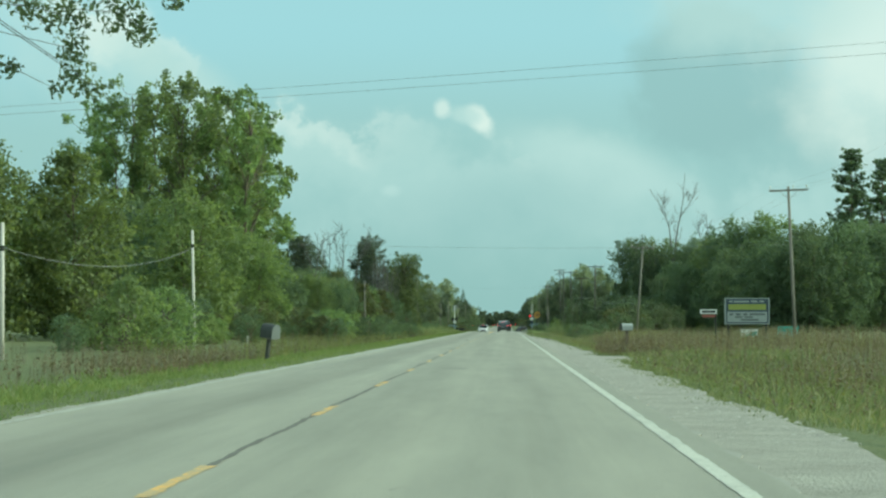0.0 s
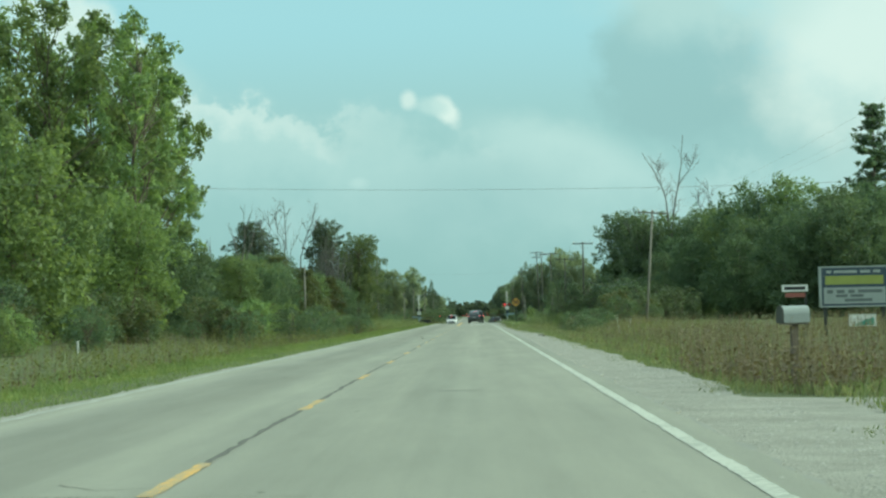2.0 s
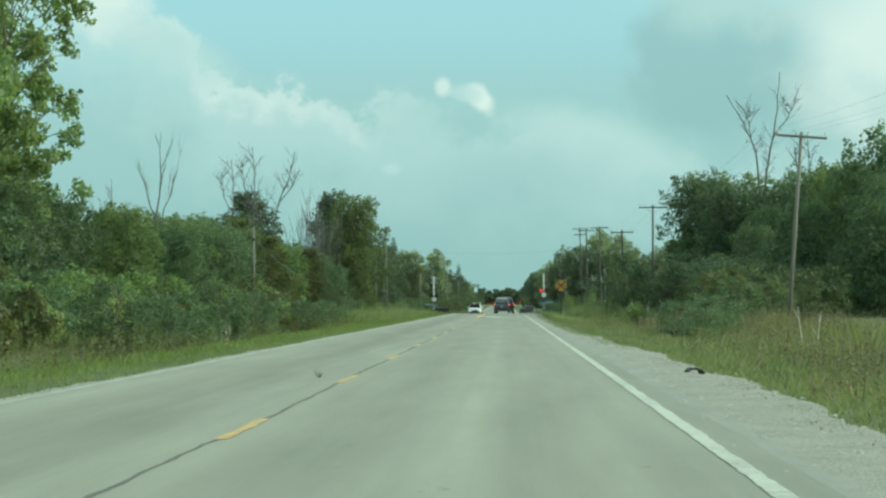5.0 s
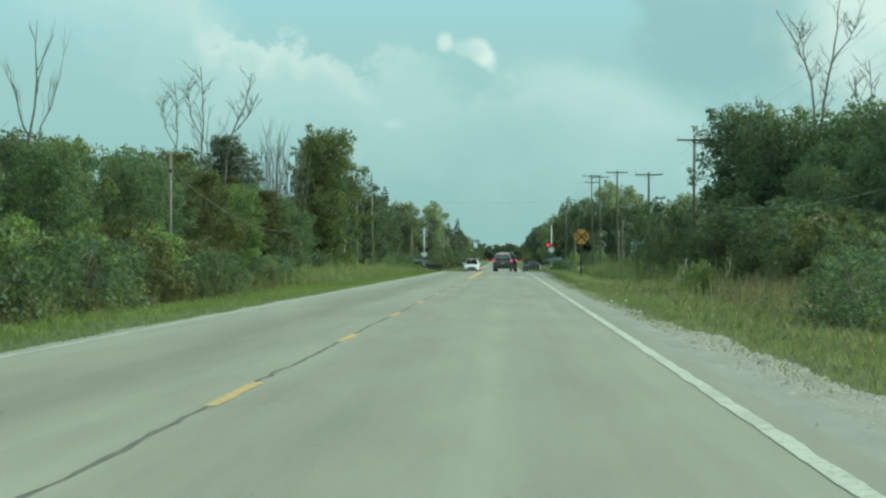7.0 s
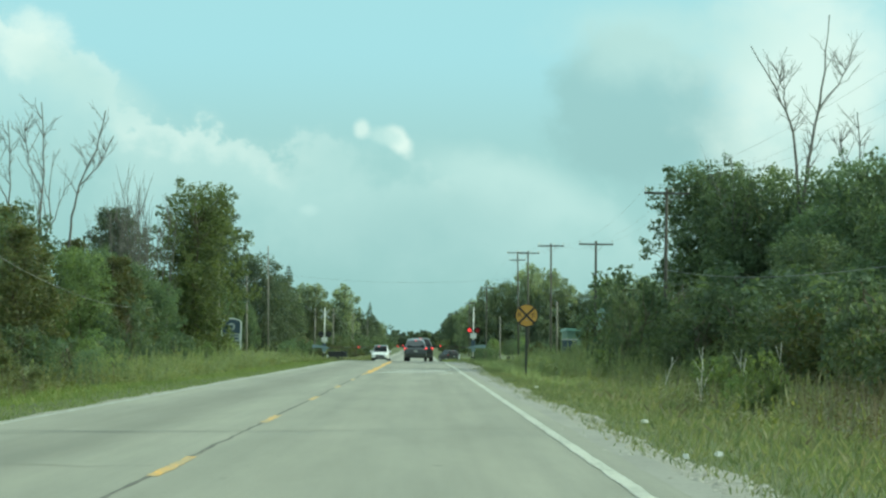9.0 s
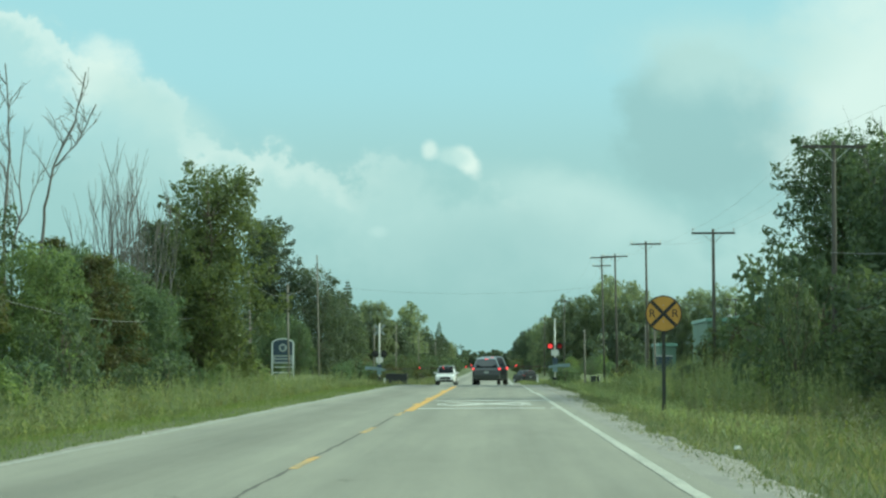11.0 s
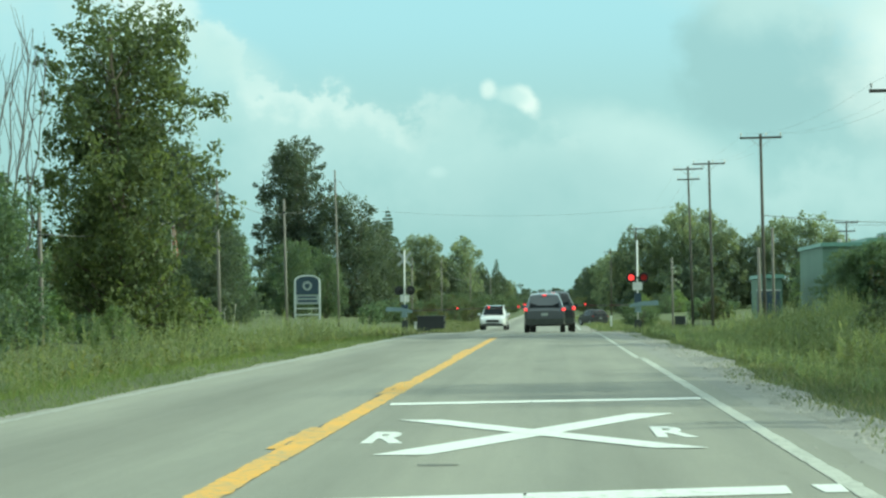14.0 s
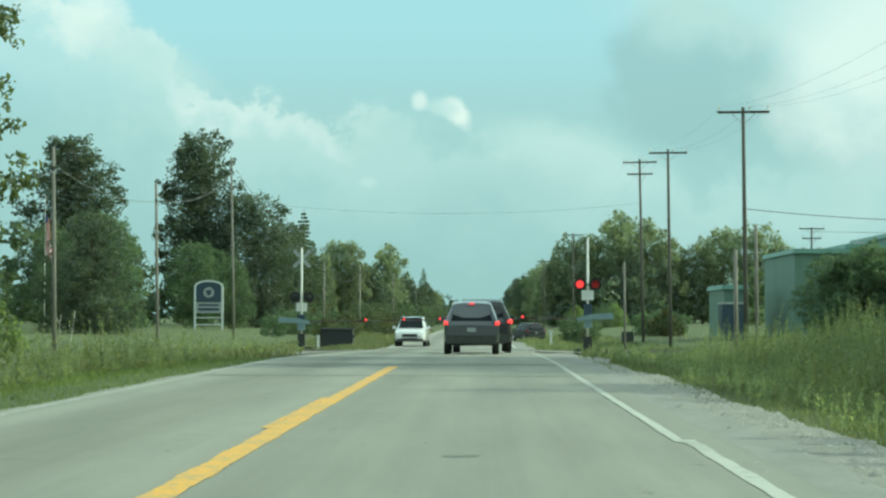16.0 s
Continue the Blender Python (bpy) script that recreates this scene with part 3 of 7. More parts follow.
for i in range(34):
    y = 420 + 12.19 * i
    marking("centre_dash", strip(-0.065, 0.065, y, y + 3.05, 1.0, 0.008, 0.0, y), M_YELLOW, "worn yellow dash on the road's centre", "centre dashes")

# Railway warning painted on the right lane.
for y in (257.3, 269.4):
    slant = lambda x: y + 0.28 * (x - 0.25)
    line = Build()
    for x0, x1 in (((0.22, 1.3), (1.33, 2.0), (2.02, 3.62), (3.82, 3.97)) if y < 260 else ((0.28, 1.9), (1.93, 3.95))):
        line.flat([(x0, slant(x0) - 0.27), (x1, slant(x1) - 0.27), (x1 + 0.02, slant(x1) + 0.27), (x0 - 0.02, slant(x0) + 0.27)], 0.006)
    marking("transverse_line", line, M_MARK_WHITE, "worn broken white transverse line painted across the lane")
xm = Build()
for a, c, z in (((1.0, 261.3), (3.22, 267.1), 0.006), ((3.2, 261.9), (0.84, 266.1), 0.0075)):
    s = 0.22
    xm.flat([(a[0] - s, a[1]), (a[0] + s, a[1]), (c[0] + s, c[1]), (c[0] - s, c[1])], z)
marking("railway_cross", xm, M_MARK_WHITE, "worn white painted railway cross on the lane")


def road_letter(x, y0):
    """The letter R stretched along the lane."""
    c = bpy.data.curves.new("letter", "FONT")
    c.body, c.size, c.align_x, c.offset = "R", 1.0, "CENTER", 0.04
    tmp = bpy.data.objects.new("letter", c)
    scene.collection.objects.link(tmp)
    me = bpy.data.meshes.new_from_object(tmp.evaluated_get(bpy.context.evaluated_depsgraph_get()))
    bpy.data.objects.remove(tmp)
    me.transform(Matrix.Translation((x, y0, 0.006)) @ Matrix.Diagonal((0.56, 2.05, 1, 1)))
    me.materials.clear()
    me.materials.append(M_MARK_WHITE)
    return tagged(new("railway_letter", me), "worn white letter R painted on the lane", "road marking", "railway letters", "structure")


road_letter(0.71, 262.7)
road_letter(3.22, 263.3)

# ---- cracks, patches and painted shadow lines ----
def crack(name, pts, w, label, z=0.004, material=None):
    """A thin dark wandering band through a row of (x, y)."""
    b = Build()
    v = []
    for i, (x, y) in enumerate(pts):
        x1, y1 = pts[min(i + 1, len(pts) - 1)]
        x0, y0 = pts[max(i - 1, 0)]
        d = math.hypot(x1 - x0, y1 - y0) or 1.0
        nx, ny = -(y1 - y0) / d, (x1 - x0) / d
        ww = w * (0.6 + 0.8 * random.random()) / 2
        v += [(x + nx * ww, y + ny * ww, z), (x - nx * ww, y - ny * ww, z)]
    b.add(v, [(2 * i, 2 * i + 1, 2 * i + 3, 2 * i + 2) for i in range(len(pts) - 1)])
    return solid(name, b, material or M_SEAM, label, "road crack", "structure")


seam = []
for i in range(760):
    y = -20 + i * 0.4
    seam.append((-0.02 + 0.05 * noise.noise((y * 0.15, 0, 5.5)) + 0.035 * noise.noise((y * 1.7, 0, 8.5)), y))
crack("centre_seam", seam[:240], 0.065, "dark open seam along the road's centre", 0.003)
crack("centre_seam", seam[239:], 0.045, "thinner dark seam along the road's centre", 0.003)
for i in range(16):
    y = 4 + i * 18.7 + random.uniform(-4, 4)
    x0 = random.choice((-3.6, -2.4, 0.2, 1.0, 2.0))
    x1 = min(3.9, x0 + random.choice((0.7, 1.2, 2.2, 3.8)))
    sl = random.uniform(-0.06, 0.06)
    n = max(4, int((x1 - x0) / 0.25))
    crack("cross_crack_and_shade", [(x0 + (x1 - x0) * j / n, y + sl * (x1 - x0) * j / n + 0.3 * noise.noise((j * 0.6, y, 0.0))) for j in range(n + 1)],
          random.choice((0.012, 0.016, 0.022)), "dark crack and painted shadow line across the worn road")
# Dark patches; the wide one at 33.0 belongs to the shadow painted at 32.9.
for y, x0, x1, w in ((33.0, 0.75, 1.38, 0.75), (260.3, 1.2, 1.5, 0.16), (60, 1.6, 2.3, 0.2), (139, 0.4, 0.9, 0.2), (208, 0.7, 1.2, 0.2), (282, 1.8, 2.1, 0.25), (287, 1.8, 2.1, 0.3)):
    crack("road_patch_and_shade", [(x0 + (x1 - x0) * j / 6, y + 0.05 * random.random()) for j in range(7)], w, "dark tar and painted shadow patch on the worn road", 0.004, M_PATCH)

def wander(pts, w):
    """A branching crack that wanders through a few turning points."""
    out = []
    for (xa, ya), (xb, yb) in zip(pts, pts[1:]):
        n = max(3, int(math.hypot(xb - xa, yb - ya) / 0.15))
        for i in range(n):
            t = i / n
            out.append((xa + (xb - xa) * t + 0.05 * noise.noise((xa * 3 + i * 0.8, ya, 2.0)), ya + (yb - ya) * t + 0.09 * noise.noise((xa + i * 0.9, ya, 9.0))))
    crack("wandering_crack", out + [pts[-1]], w, "dark wandering crack in the worn road")


# Dark lines across the road; those at 32.9 and 196.0 paint pole shadows.
for y, x0, x1, w, sl in ((32.9, -3.3, 4.4, 0.06, -0.03), (253.8, 0.8, 3.7, 0.04, 0.25), (196.0, -3.0, 4.0, 0.03, 0.6), (240.0, -1.9, 0.6, 0.022, 0.3), (57.6, 0.2, 0.7, 0.03, -0.5), (137.6, 2.8, 3.5, 0.035, 0.0)):
    n = int((x1 - x0) / 0.22)
    crack("cross_crack_and_shade", [(x0 + (x1 - x0) * j / n, y + sl * (x1 - x0) * j / n + 0.22 * noise.noise((j * 0.35, y, 3.0)) + 0.08 * noise.noise((j * 1.3, y, 5.0))) for j in range(n + 1)], w, "dark crack and painted shadow line across the worn road")
wander(((-0.6, 178.4), (-0.2, 179.6), (0.3, 181.2), (0.7, 180.6)), 0.03)
wander(((-0.3, 178.3), (0.2, 178.9), (0.6, 179.9)), 0.025)
wander(((0.5, 174.6), (0.9, 175.0), (1.4, 174.9)), 0.02)
wander(((-0.6, 172.0), (-0.2, 172.8), (0.0, 174.0)), 0.025)
for yy in (24.5, 41.8, 66.0, 96.4, 152.0, 219.0, 247.5, 262.8, 288.6):
    wander(((-0.05, yy), (0.25 + 0.3 * random.random(), yy + 0.5), (0.5 + 0.9 * random.random(), yy + 0.3)), 0.013)
    wander(((-0.05, yy + 1.2), (-0.4, yy + 1.0), (-0.7 - 0.6 * random.random(), yy + 1.6)), 0.012)

# ---- loose stones on the shoulders ----
def stones(name, n, spans, label, lo, hi):
    base = np.array([(1, 0, 0), (0, 1, 0), (-1, 0, 0), (0, -1, 0), (0, 0, 1)], np.float32)
    tri = np.array([(0, 1, 4), (1, 2, 4), (2, 3, 4), (3, 0, 4)])
    vs, fs = [], []
    for i in range(n):
        y = RNG.uniform(spans[0], spans[1])
        if spans[2] > 0:
            x = paved_edge(y) - 0.1 + (verge_start(y) - paved_edge(y) + (0.22 if hi > 0.05 else 0.4)) * RNG.random() ** 0.55 if RNG.random() < 0.96 else RNG.uniform(4.2, paved_edge(y))
        else:
            x = RNG.uniform(verge_start_left(y) - 0.1, EDGE_L + 0.15)
        s = lo + (hi - lo) * RNG.random() ** 3
        a = RNG.uniform(0, 6.28)
        sc = np.array([s * RNG.uniform(0.7, 1.3), s * RNG.uniform(0.7, 1.3), s * RNG.uniform(0.35, 0.7)])
        p = base * sc * RNG.uniform(0.8, 1.2, (5, 3))
        c, sn = math.cos(a), math.sin(a)
        z0 = -0.024 if x > paved_edge(y) or x < EDGE_L else -0.006
        vs.append(np.stack([p[:, 0] * c - p[:, 1] * sn + x, p[:, 0] * sn + p[:, 1] * c + y, p[:, 2] + z0], 1))
        fs.append(tri + 5 * i)
    tagged(new(name, mesh_of(name, (np.concatenate(vs), np.concatenate(fs)), M_SHOULDER if "rubble" in name else M_STONE)), label, "gravel", "", "stuff")


stones("gravel_stones", 16000, (0, 330, 1), "loose pale limestone chips on the shoulder", 0.008, 0.046)
stones("edge_rubble", 330, (228, 300, 1), "broken lumps of asphalt and limestone along the paved edge", 0.03, 0.12)
stones("edge_rubble", 160, (148, 200, 1), "broken lumps of asphalt and limestone along the paved edge", 0.03, 0.09)
stones("gravel_stones", 2500, (5, 250, -1), "loose pale limestone chips on the road's edge", 0.012, 0.04)


# ---- grass and weeds ----
def blades(name, x, y, h, w, material, label, category="grass", lean=0.35):
    """Upright blades, one narrow triangle each, with a bent tip."""
    n = len(x)
    z = np.array([height(a, b) for a, b in zip(x, y)]) - 0.02
    a = RNG.uniform(0, 2 * np.pi, n)
    dx, dy = np.cos(a) * w / 2, np.sin(a) * w / 2
    lx, ly = RNG.normal(0, lean, n) * h, RNG.normal(0, lean, n) * h
    v = np.empty((n, 4, 3))
    v[:, 0] = np.stack([x - dx, y - dy, z], 1)
    v[:, 1] = np.stack([x + dx, y + dy, z], 1)
    v[:, 2] = np.stack([x + dx * 0.7 + lx * 0.35, y + dy * 0.7 + ly * 0.35, z + h * 0.6], 1)
    v[:, 3] = np.stack([x + lx, y + ly, z + h], 1)
    f = np.arange(4 * n).reshape(n, 4)
    tagged(new(name, mesh_of(name, (v.reshape(-1, 3), f), material)), label, category, "", "stuff")


def verge_points(n, ya, yb, side, width, power=1.4):
    y = RNG.uniform(ya, yb, n)
    d = RNG.random(n) ** power * width
    s = np.array([verge_start(q) if side > 0 else verge_start_left(q) for q in y])
    x = s + side * (d + RNG.normal(0, 0.12, n))
    k = ~((x > 0) & (x < 6.7) & (y > 50.3 - 3 * np.exp(-(d + 0.6) * 0.8)) & (y < 56.0 + 3 * np.exp(-(d + 0.6) * 0.8)))      # the driveway stays bare
    return x[k], y[k], d[k]


def clumpy(x, y, scale, cut):
    k = np.array([noise.noise((a * scale, b * scale, 4.0)) for a, b in zip(x, y)])
    return k > cut


for side, label in ((1, "tall uncut green and tan verge grass"), (-1, "short green verge grass beside the road")):
    x, y, d = verge_points(120000 if side > 0 else 80000, 5, 330, side, 7.0, 1.35)
    tall = np.clip(d / 4.0, 0.06, 1.0)
    h = (0.08 + 0.3 * tall * RNG.uniform(0.3, 1.25, len(x))) * (1.0 if side > 0 else 0.7)
    blades("verge_grass", x, y, h, RNG.uniform(0.007, 0.016, len(x)), M_GRASS if side > 0 else M_LAWN, label, "grass", 0.34)
    x, y, d = verge_points(20000, 330, 520, side, 9.0)
    k = ~((np.abs(x) < 7.0) & (y > 335) & (y < 371))
    x, y = x[k], y[k]
    blades("verge_grass", x, y, 0.12 + 0.3 * RNG.random(len(x)), np.full(len(x), 0.03), M_GRASS, label)
x, y, d = verge_points(2600, 8, 130, 1, 4.2, 0.8)
k = clumpy(x, y, 0.45, -0.1) & (d > 0.7)
x, y, d = x[k], y[k], d[k]
VERGE_WEEDS = x, y, RNG.uniform(0.2, 0.55, len(x)) * np.clip(0.4 + d / 3.0, 0.4, 1.2)
x, y, d = verge_points(16000, 5, 265, 1, 7.0, 0.7)
k = clumpy(x, y, 0.25, 0.0)
k &= d > 1.6
blades("dry_grass", x[k], y[k], RNG.uniform(0.15, 0.42, k.sum()), RNG.uniform(0.004, 0.009, k.sum()), M_DRY, "dry tan grass stalks among the green verge")


def weeds(name, x, y, h, material, label, leaf=0.12, per=14, bushy=0.22, rise=(-0.3, 0.9)):
    """Tall leafy stalks: a stem and a feathery head of narrow leaves."""
    n = len(x)
    z = np.array([height(a, b) for a, b in zip(x, y)]) - 0.02
    lx, ly = RNG.normal(0, 0.12, n) * h, RNG.normal(0, 0.12, n) * h
    quads = []
    a = RNG.uniform(0, 6.28, n)
    dx, dy = np.cos(a) * 0.006, np.sin(a) * 0.006
    s = np.empty((n, 4, 3))
    s[:, 0] = np.stack([x - dx, y - dy, z], 1)
    s[:, 1] = np.stack([x + dx, y + dy, z], 1)
    s[:, 2] = np.stack([x + lx + dx * 0.4, y + ly + dy * 0.4, z + h], 1)
    s[:, 3] = np.stack([x + lx - dx * 0.4, y + ly - dy * 0.4, z + h], 1)
    quads.append(s)
    for j in range(per):
        t = RNG.uniform(0.25, 1.02, n)
        px, py, pz = x + lx * t, y + ly * t, z + h * t
        a = RNG.uniform(0, 6.28, n)
        r = leaf * RNG.uniform(0.6, 1.4, n) * (1.25 - 0.6 * t)
        ox, oy = np.cos(a), np.sin(a)
        up = RNG.uniform(*rise, n)
        w = r * bushy
        q = np.empty((n, 4, 3))
        q[:, 0] = np.stack([px, py, pz], 1)
        q[:, 1] = np.stack([px + ox * r * 0.5 - oy * w, py + oy * r * 0.5 + ox * w, pz + up * r * 0.6], 1)
        q[:, 2] = np.stack([px + ox * r, py + oy * r, pz + up * r], 1)
        q[:, 3] = np.stack([px + ox * r * 0.5 + oy * w, py + oy * r * 0.5 - ox * w, pz + up * r * 0.6], 1)
        quads.append(q)
    v = np.concatenate(quads).reshape(-1, 3)
    f = np.arange(len(v)).reshape(-1, 4)
    tagged(new(name, mesh_of(name, (v, f), material)), label, "weeds", "", "stuff")


def mounds(x, y, scale=0.35, low=0.5):
    """How tall the growth stands at each place: it swells and sinks in mounds."""
    return np.array([low + (1.3 - low) * min(1.0, max(0.0, 0.5 + 0.9 * noise.noise((a * scale, b * scale, 7.0)))) for a, b in zip(x, y)])


def scatter(n, x0, x1, y0, y1, scale=0.2, cut=-0.1):
    x, y = RNG.uniform(x0, x1, n), RNG.uniform(y0, y1, n)
    k = clumpy(x, y, scale, cut) & ~((x > 0) & (x < 7.6) & (y > 48.5) & (y < 56))
    return x[k], y[k]


x, y, h = VERGE_WEEDS
k = RNG.random(len(x)) < 0.5
weeds("green_weeds", x[k], y[k], h[k], M_WEED, "low green leafy weeds among the verge grass", 0.07, 12, 0.3)
weeds("dry_weeds", x[~k], y[~k], h[~k], M_BROWN_WEED, "small brown seeded weeds among the verge grass", 0.06, 12, 0.3)
x, y = scatter(900, -12, -7.2, 40, 68, 0.4, -0.2)
weeds("dry_weeds", x, y, RNG.uniform(0.45, 0.95, len(x)), M_BROWN_WEED, "rusty brown dried weeds behind a mailbox", 0.08, 16, 0.3)
x, y = scatter(12000, 9.2, 25, 15, 150)
weeds("dry_weeds", x, y, RNG.uniform(0.45, 1.2, len(x)), M_BROWN_WEED, "brown and tan dried weeds in the roadside field", 0.085, 16, 0.26)
x, y = scatter(2600, 9.6, 22, 15, 140, 0.3, -0.05)
weeds("dry_weeds", x, y, RNG.uniform(0.6, 1.35, len(x)), M_DRY, "tall tan dried stalks in the roadside field", 0.07, 12, 0.22)
x, y = scatter(3600, 8.0, 20, 12, 200, 0.3, 0.0)
weeds("green_weeds", x, y, RNG.uniform(0.3, 0.8, len(x)), M_WEED, "green leafy weeds in the roadside field", 0.09)
x, y = scatter(3600, 8.8, 17, 135, 222)
weeds("dry_weeds", x, y, RNG.uniform(0.3, 0.95, len(x)), M_DRY, "tall tan reeds and dried weeds in the ditch", 0.1, 12, 0.25)
x, y = scatter(1100, 6.3, 9.8, 56.8, 73, 0.5, -0.25)
weeds("dry_weeds", x, y, RNG.uniform(0.55, 1.1, len(x)), M_BROWN_WEED, "brown dried weeds round a mailbox post", 0.08, 12, 0.3)
x, y = scatter(9000, 7.6, 17, 262, 350, 0.3, -0.2)
k = (x > 8.6) | (y > 318)
x, y = x[k], y[k]
h = RNG.uniform(1.0, 1.75, len(x)) * np.clip(0.45 + (x - 8.2) / 4.0, 0.4, 1.15) * mounds(x, y, 0.5, 0.18)
k = clumpy(x, y, 0.5, -0.12)
weeds("goldenrod", x[k], y[k], h[k], M_HERB, "tall feathery green goldenrod beside the road", 0.115, 26, 0.17, (0.1, 1.3))
weeds("green_weeds", x[~k], y[~k], h[~k] * 0.85, M_WEED, "darker leafy weeds between the goldenrod", 0.12, 18, 0.2, (-0.1, 1.0))
x, y = scatter(3600, 5.9, 10.5, 236, 345, 0.3, -0.15)
weeds("dry_weeds", x, y, RNG.uniform(0.2, 0.55, len(x)) * mounds(x, y), M_HERB, "low pale green weeds along the verge", 0.07, 12, 0.2, (0.0, 1.2))
x, y = scatter(3000, 9.2, 18, 172, 226, 0.35, -0.1)
weeds("dry_weeds", x, y, RNG.uniform(0.7, 1.25, len(x)) * mounds(x, y), M_BROWN_WEED, "brown and pale seeded weeds in the ditch", 0.075, 18, 0.24)
x, y = scatter(3200, -12, -5.6, 235, 360, 0.25, -0.2)
h = RNG.uniform(0.7, 1.45, len(x)) * mounds(x, y, 0.5, 0.18) * np.clip(0.35 + (-5.6 - x) / 2.5, 0.35, 1.1)
k = clumpy(x, y, 0.5, -0.12)
weeds("goldenrod", x[k], y[k], h[k], M_HERB, "tall feathery green goldenrod on the verge", 0.115, 26, 0.17, (0.1, 1.3))
weeds("green_weeds", x[~k], y[~k], h[~k] * 0.85, M_WEED, "darker leafy weeds between the goldenrod", 0.12, 18, 0.2, (-0.1, 1.0))
x, y = scatter(2600, -16, -7.4, 20, 240, 0.25, -0.1)
k = (x < -9.5) | (y > 60)
x, y = x[k], y[k]
weeds("dry_weeds", x, y, RNG.uniform(0.4, 1.0, len(x)), M_BROWN_WEED, "brown dried weeds below the roadside trees", 0.09, 12, 0.28)
x, y = scatter(3000, -13, -6.8, 60, 240, 0.3, -0.1)
weeds("green_weeds", x, y, RNG.uniform(0.4, 1.1, len(x)), M_WEED, "green leafy weeds below the roadside trees")
x, y = scatter(3000, 8.0, 14, 205, 268, 0.3, -0.1)
h, k = RNG.uniform(0.35, 1.0, len(x)) * mounds(x, y, 0.6, 0.4), RNG.random(len(x)) < 0.5
weeds("green_weeds", x[k], y[k], h[k], M_WEED, "green and yellow weeds on the verge")
weeds("dry_weeds", x[~k], y[~k], h[~k], M_DRY, "tan dried weeds among green ones on the verge", 0.09, 14, 0.24)


# ---- trees ----
def leaf_quads(rng, centres, radii, n, size, squash=0.8):
    """Leaf sprays gathered in clumps: one bent lozenge each."""
    p = radii ** 2
    i = rng.choice(len(centres), n, p=p / p.sum())
    d = rng.normal(size=(n, 3))
    d /= np.linalg.norm(d, axis=1)[:, None]
    r = radii[i] * 1.2 * rng.random(n) ** 0.5
    pos = centres[i] + d * r[:, None] * np.array([1, 1, squash])
    nor = d * 0.7 + rng.normal(size=(n, 3)) * 0.6 + np.array([0, 0, 0.35])
    nor /= np.linalg.norm(nor, axis=1)[:, None]
    t1 = np.cross(nor, rng.normal(size=(n, 3)))
    t1 /= np.linalg.norm(t1, axis=1)[:, None]
    t2 = np.cross(nor, t1)
    a = (size * rng.uniform(0.6, 1.4, n))[:, None]
    b = a * rng.uniform(0.4, 0.65, n)[:, None]
    q = np.empty((n, 4, 3))
    q[:, 0] = pos - t1 * a * 0.5
    q[:, 1] = pos + t2 * b * 0.5 + nor * a * 0.12
    q[:, 2] = pos + t1 * a * 0.5 - nor * a * 0.15
    q[:, 3] = pos - t2 * b * 0.5 + nor * a * 0.12
    return q.reshape(-1, 3)


def bent(rng, a, b, n=4, wob=0.08, rise=0.0):
    a, b = Vector(a), Vector(b)
    L = (b - a).length
    out = []
    for i in range(n + 1):
        t = i / n
        p = a.lerp(b, t) + Vector(rng.normal(size=3)) * (wob * L * math.sin(math.pi * t) * 0.5)
        p.z += rise * L * math.sin(math.pi * t)
        out.append(p)
    return out


def tree_meshes(name, seed, h, r, s0, clumps, leaves, size, leaf_mat, top=0.6, trunk_r=None, stems=1, lump=0.27, bark=None, broad=False):
    """Trunk and crown meshes of one broadleaf tree of height h and crown radius r, leafy from the share s0 of its height;
    a broad one keeps its width up to a flat, lobed top."""
    rng = np.random.default_rng(seed)
    tr = trunk_r or h * 0.014
    wood = Build()
    bases = []
    for s in range(stems):
        off = Vector((rng.normal() * 0.25 * (stems > 1), rng.normal() * 0.25 * (stems > 1), 0))
        tip = Vector((rng.normal() * r * 0.25, rng.normal() * r * 0.25, h * rng.uniform(0.82, 0.93)))
        pts = bent(rng, off + Vector((0, 0, -0.3)), tip, 7, 0.03)
        wood.tube(pts, [tr * (1.25 if i == 0 else 1.0) * (1 - 0.88 * i / 7) for i in range(8)], 8 if h > 4 else 5)
        bases.append(pts)
    cs, rs = [], []
    for k in range(clumps):
        s = s0 + (1 - s0) * (k + rng.random()) / clumps
        u = (s - s0) / (1 - s0)
        prof = (math.sin(math.pi * min(1.0, u ** top * 0.92 + 0.06))) ** 0.7
        if broad:
            prof = min(1.0, 0.62 + 1.1 * u) * math.sqrt(max(0.12, 1 - max(0.0, (u - 0.62) / 0.42) ** 2))
        a = rng.uniform(0, 2 * math.pi)
        rad = r * prof * (0.3 + 0.7 * rng.random() ** 0.5)
        c = Vector((math.cos(a) * rad, math.sin(a) * rad, h * s * 0.97))
        cr = r * lump * rng.uniform(0.65, 1.25) * (0.75 + 0.4 * (1 - u))
        pts = bases[k % stems]
        zt = max(h * 0.08, c.z - rad * rng.uniform(0.5, 0.9) - 0.04 * h)
        j = min(6, max(0, int((zt + 0.3) / (pts[-1].z + 0.3) * 7)))
        q = pts[j].lerp(pts[j + 1], 0.5)
        lim = bent(rng, q, c, 4, 0.1, 0.08)
        r0 = max(0.02, tr * 0.34 * (1 - 0.5 * u))
        if h > 4 or k % 3 == 0:
            wood.tube(lim, [r0 * (1 - 0.8 * i / 4) for i in range(5)], 4, False)
        cs.append(tuple(c))
        rs.append(cr)
    v = leaf_quads(rng, np.array(cs), np.array(rs), leaves, size)
    v[:, 2] = np.maximum(v[:, 2], 0.05)
    return (mesh_of("trunk", wood, bark or M_BARK, True), mesh_of("crown", (v, np.arange(len(v)).reshape(-1, 4)), leaf_mat))


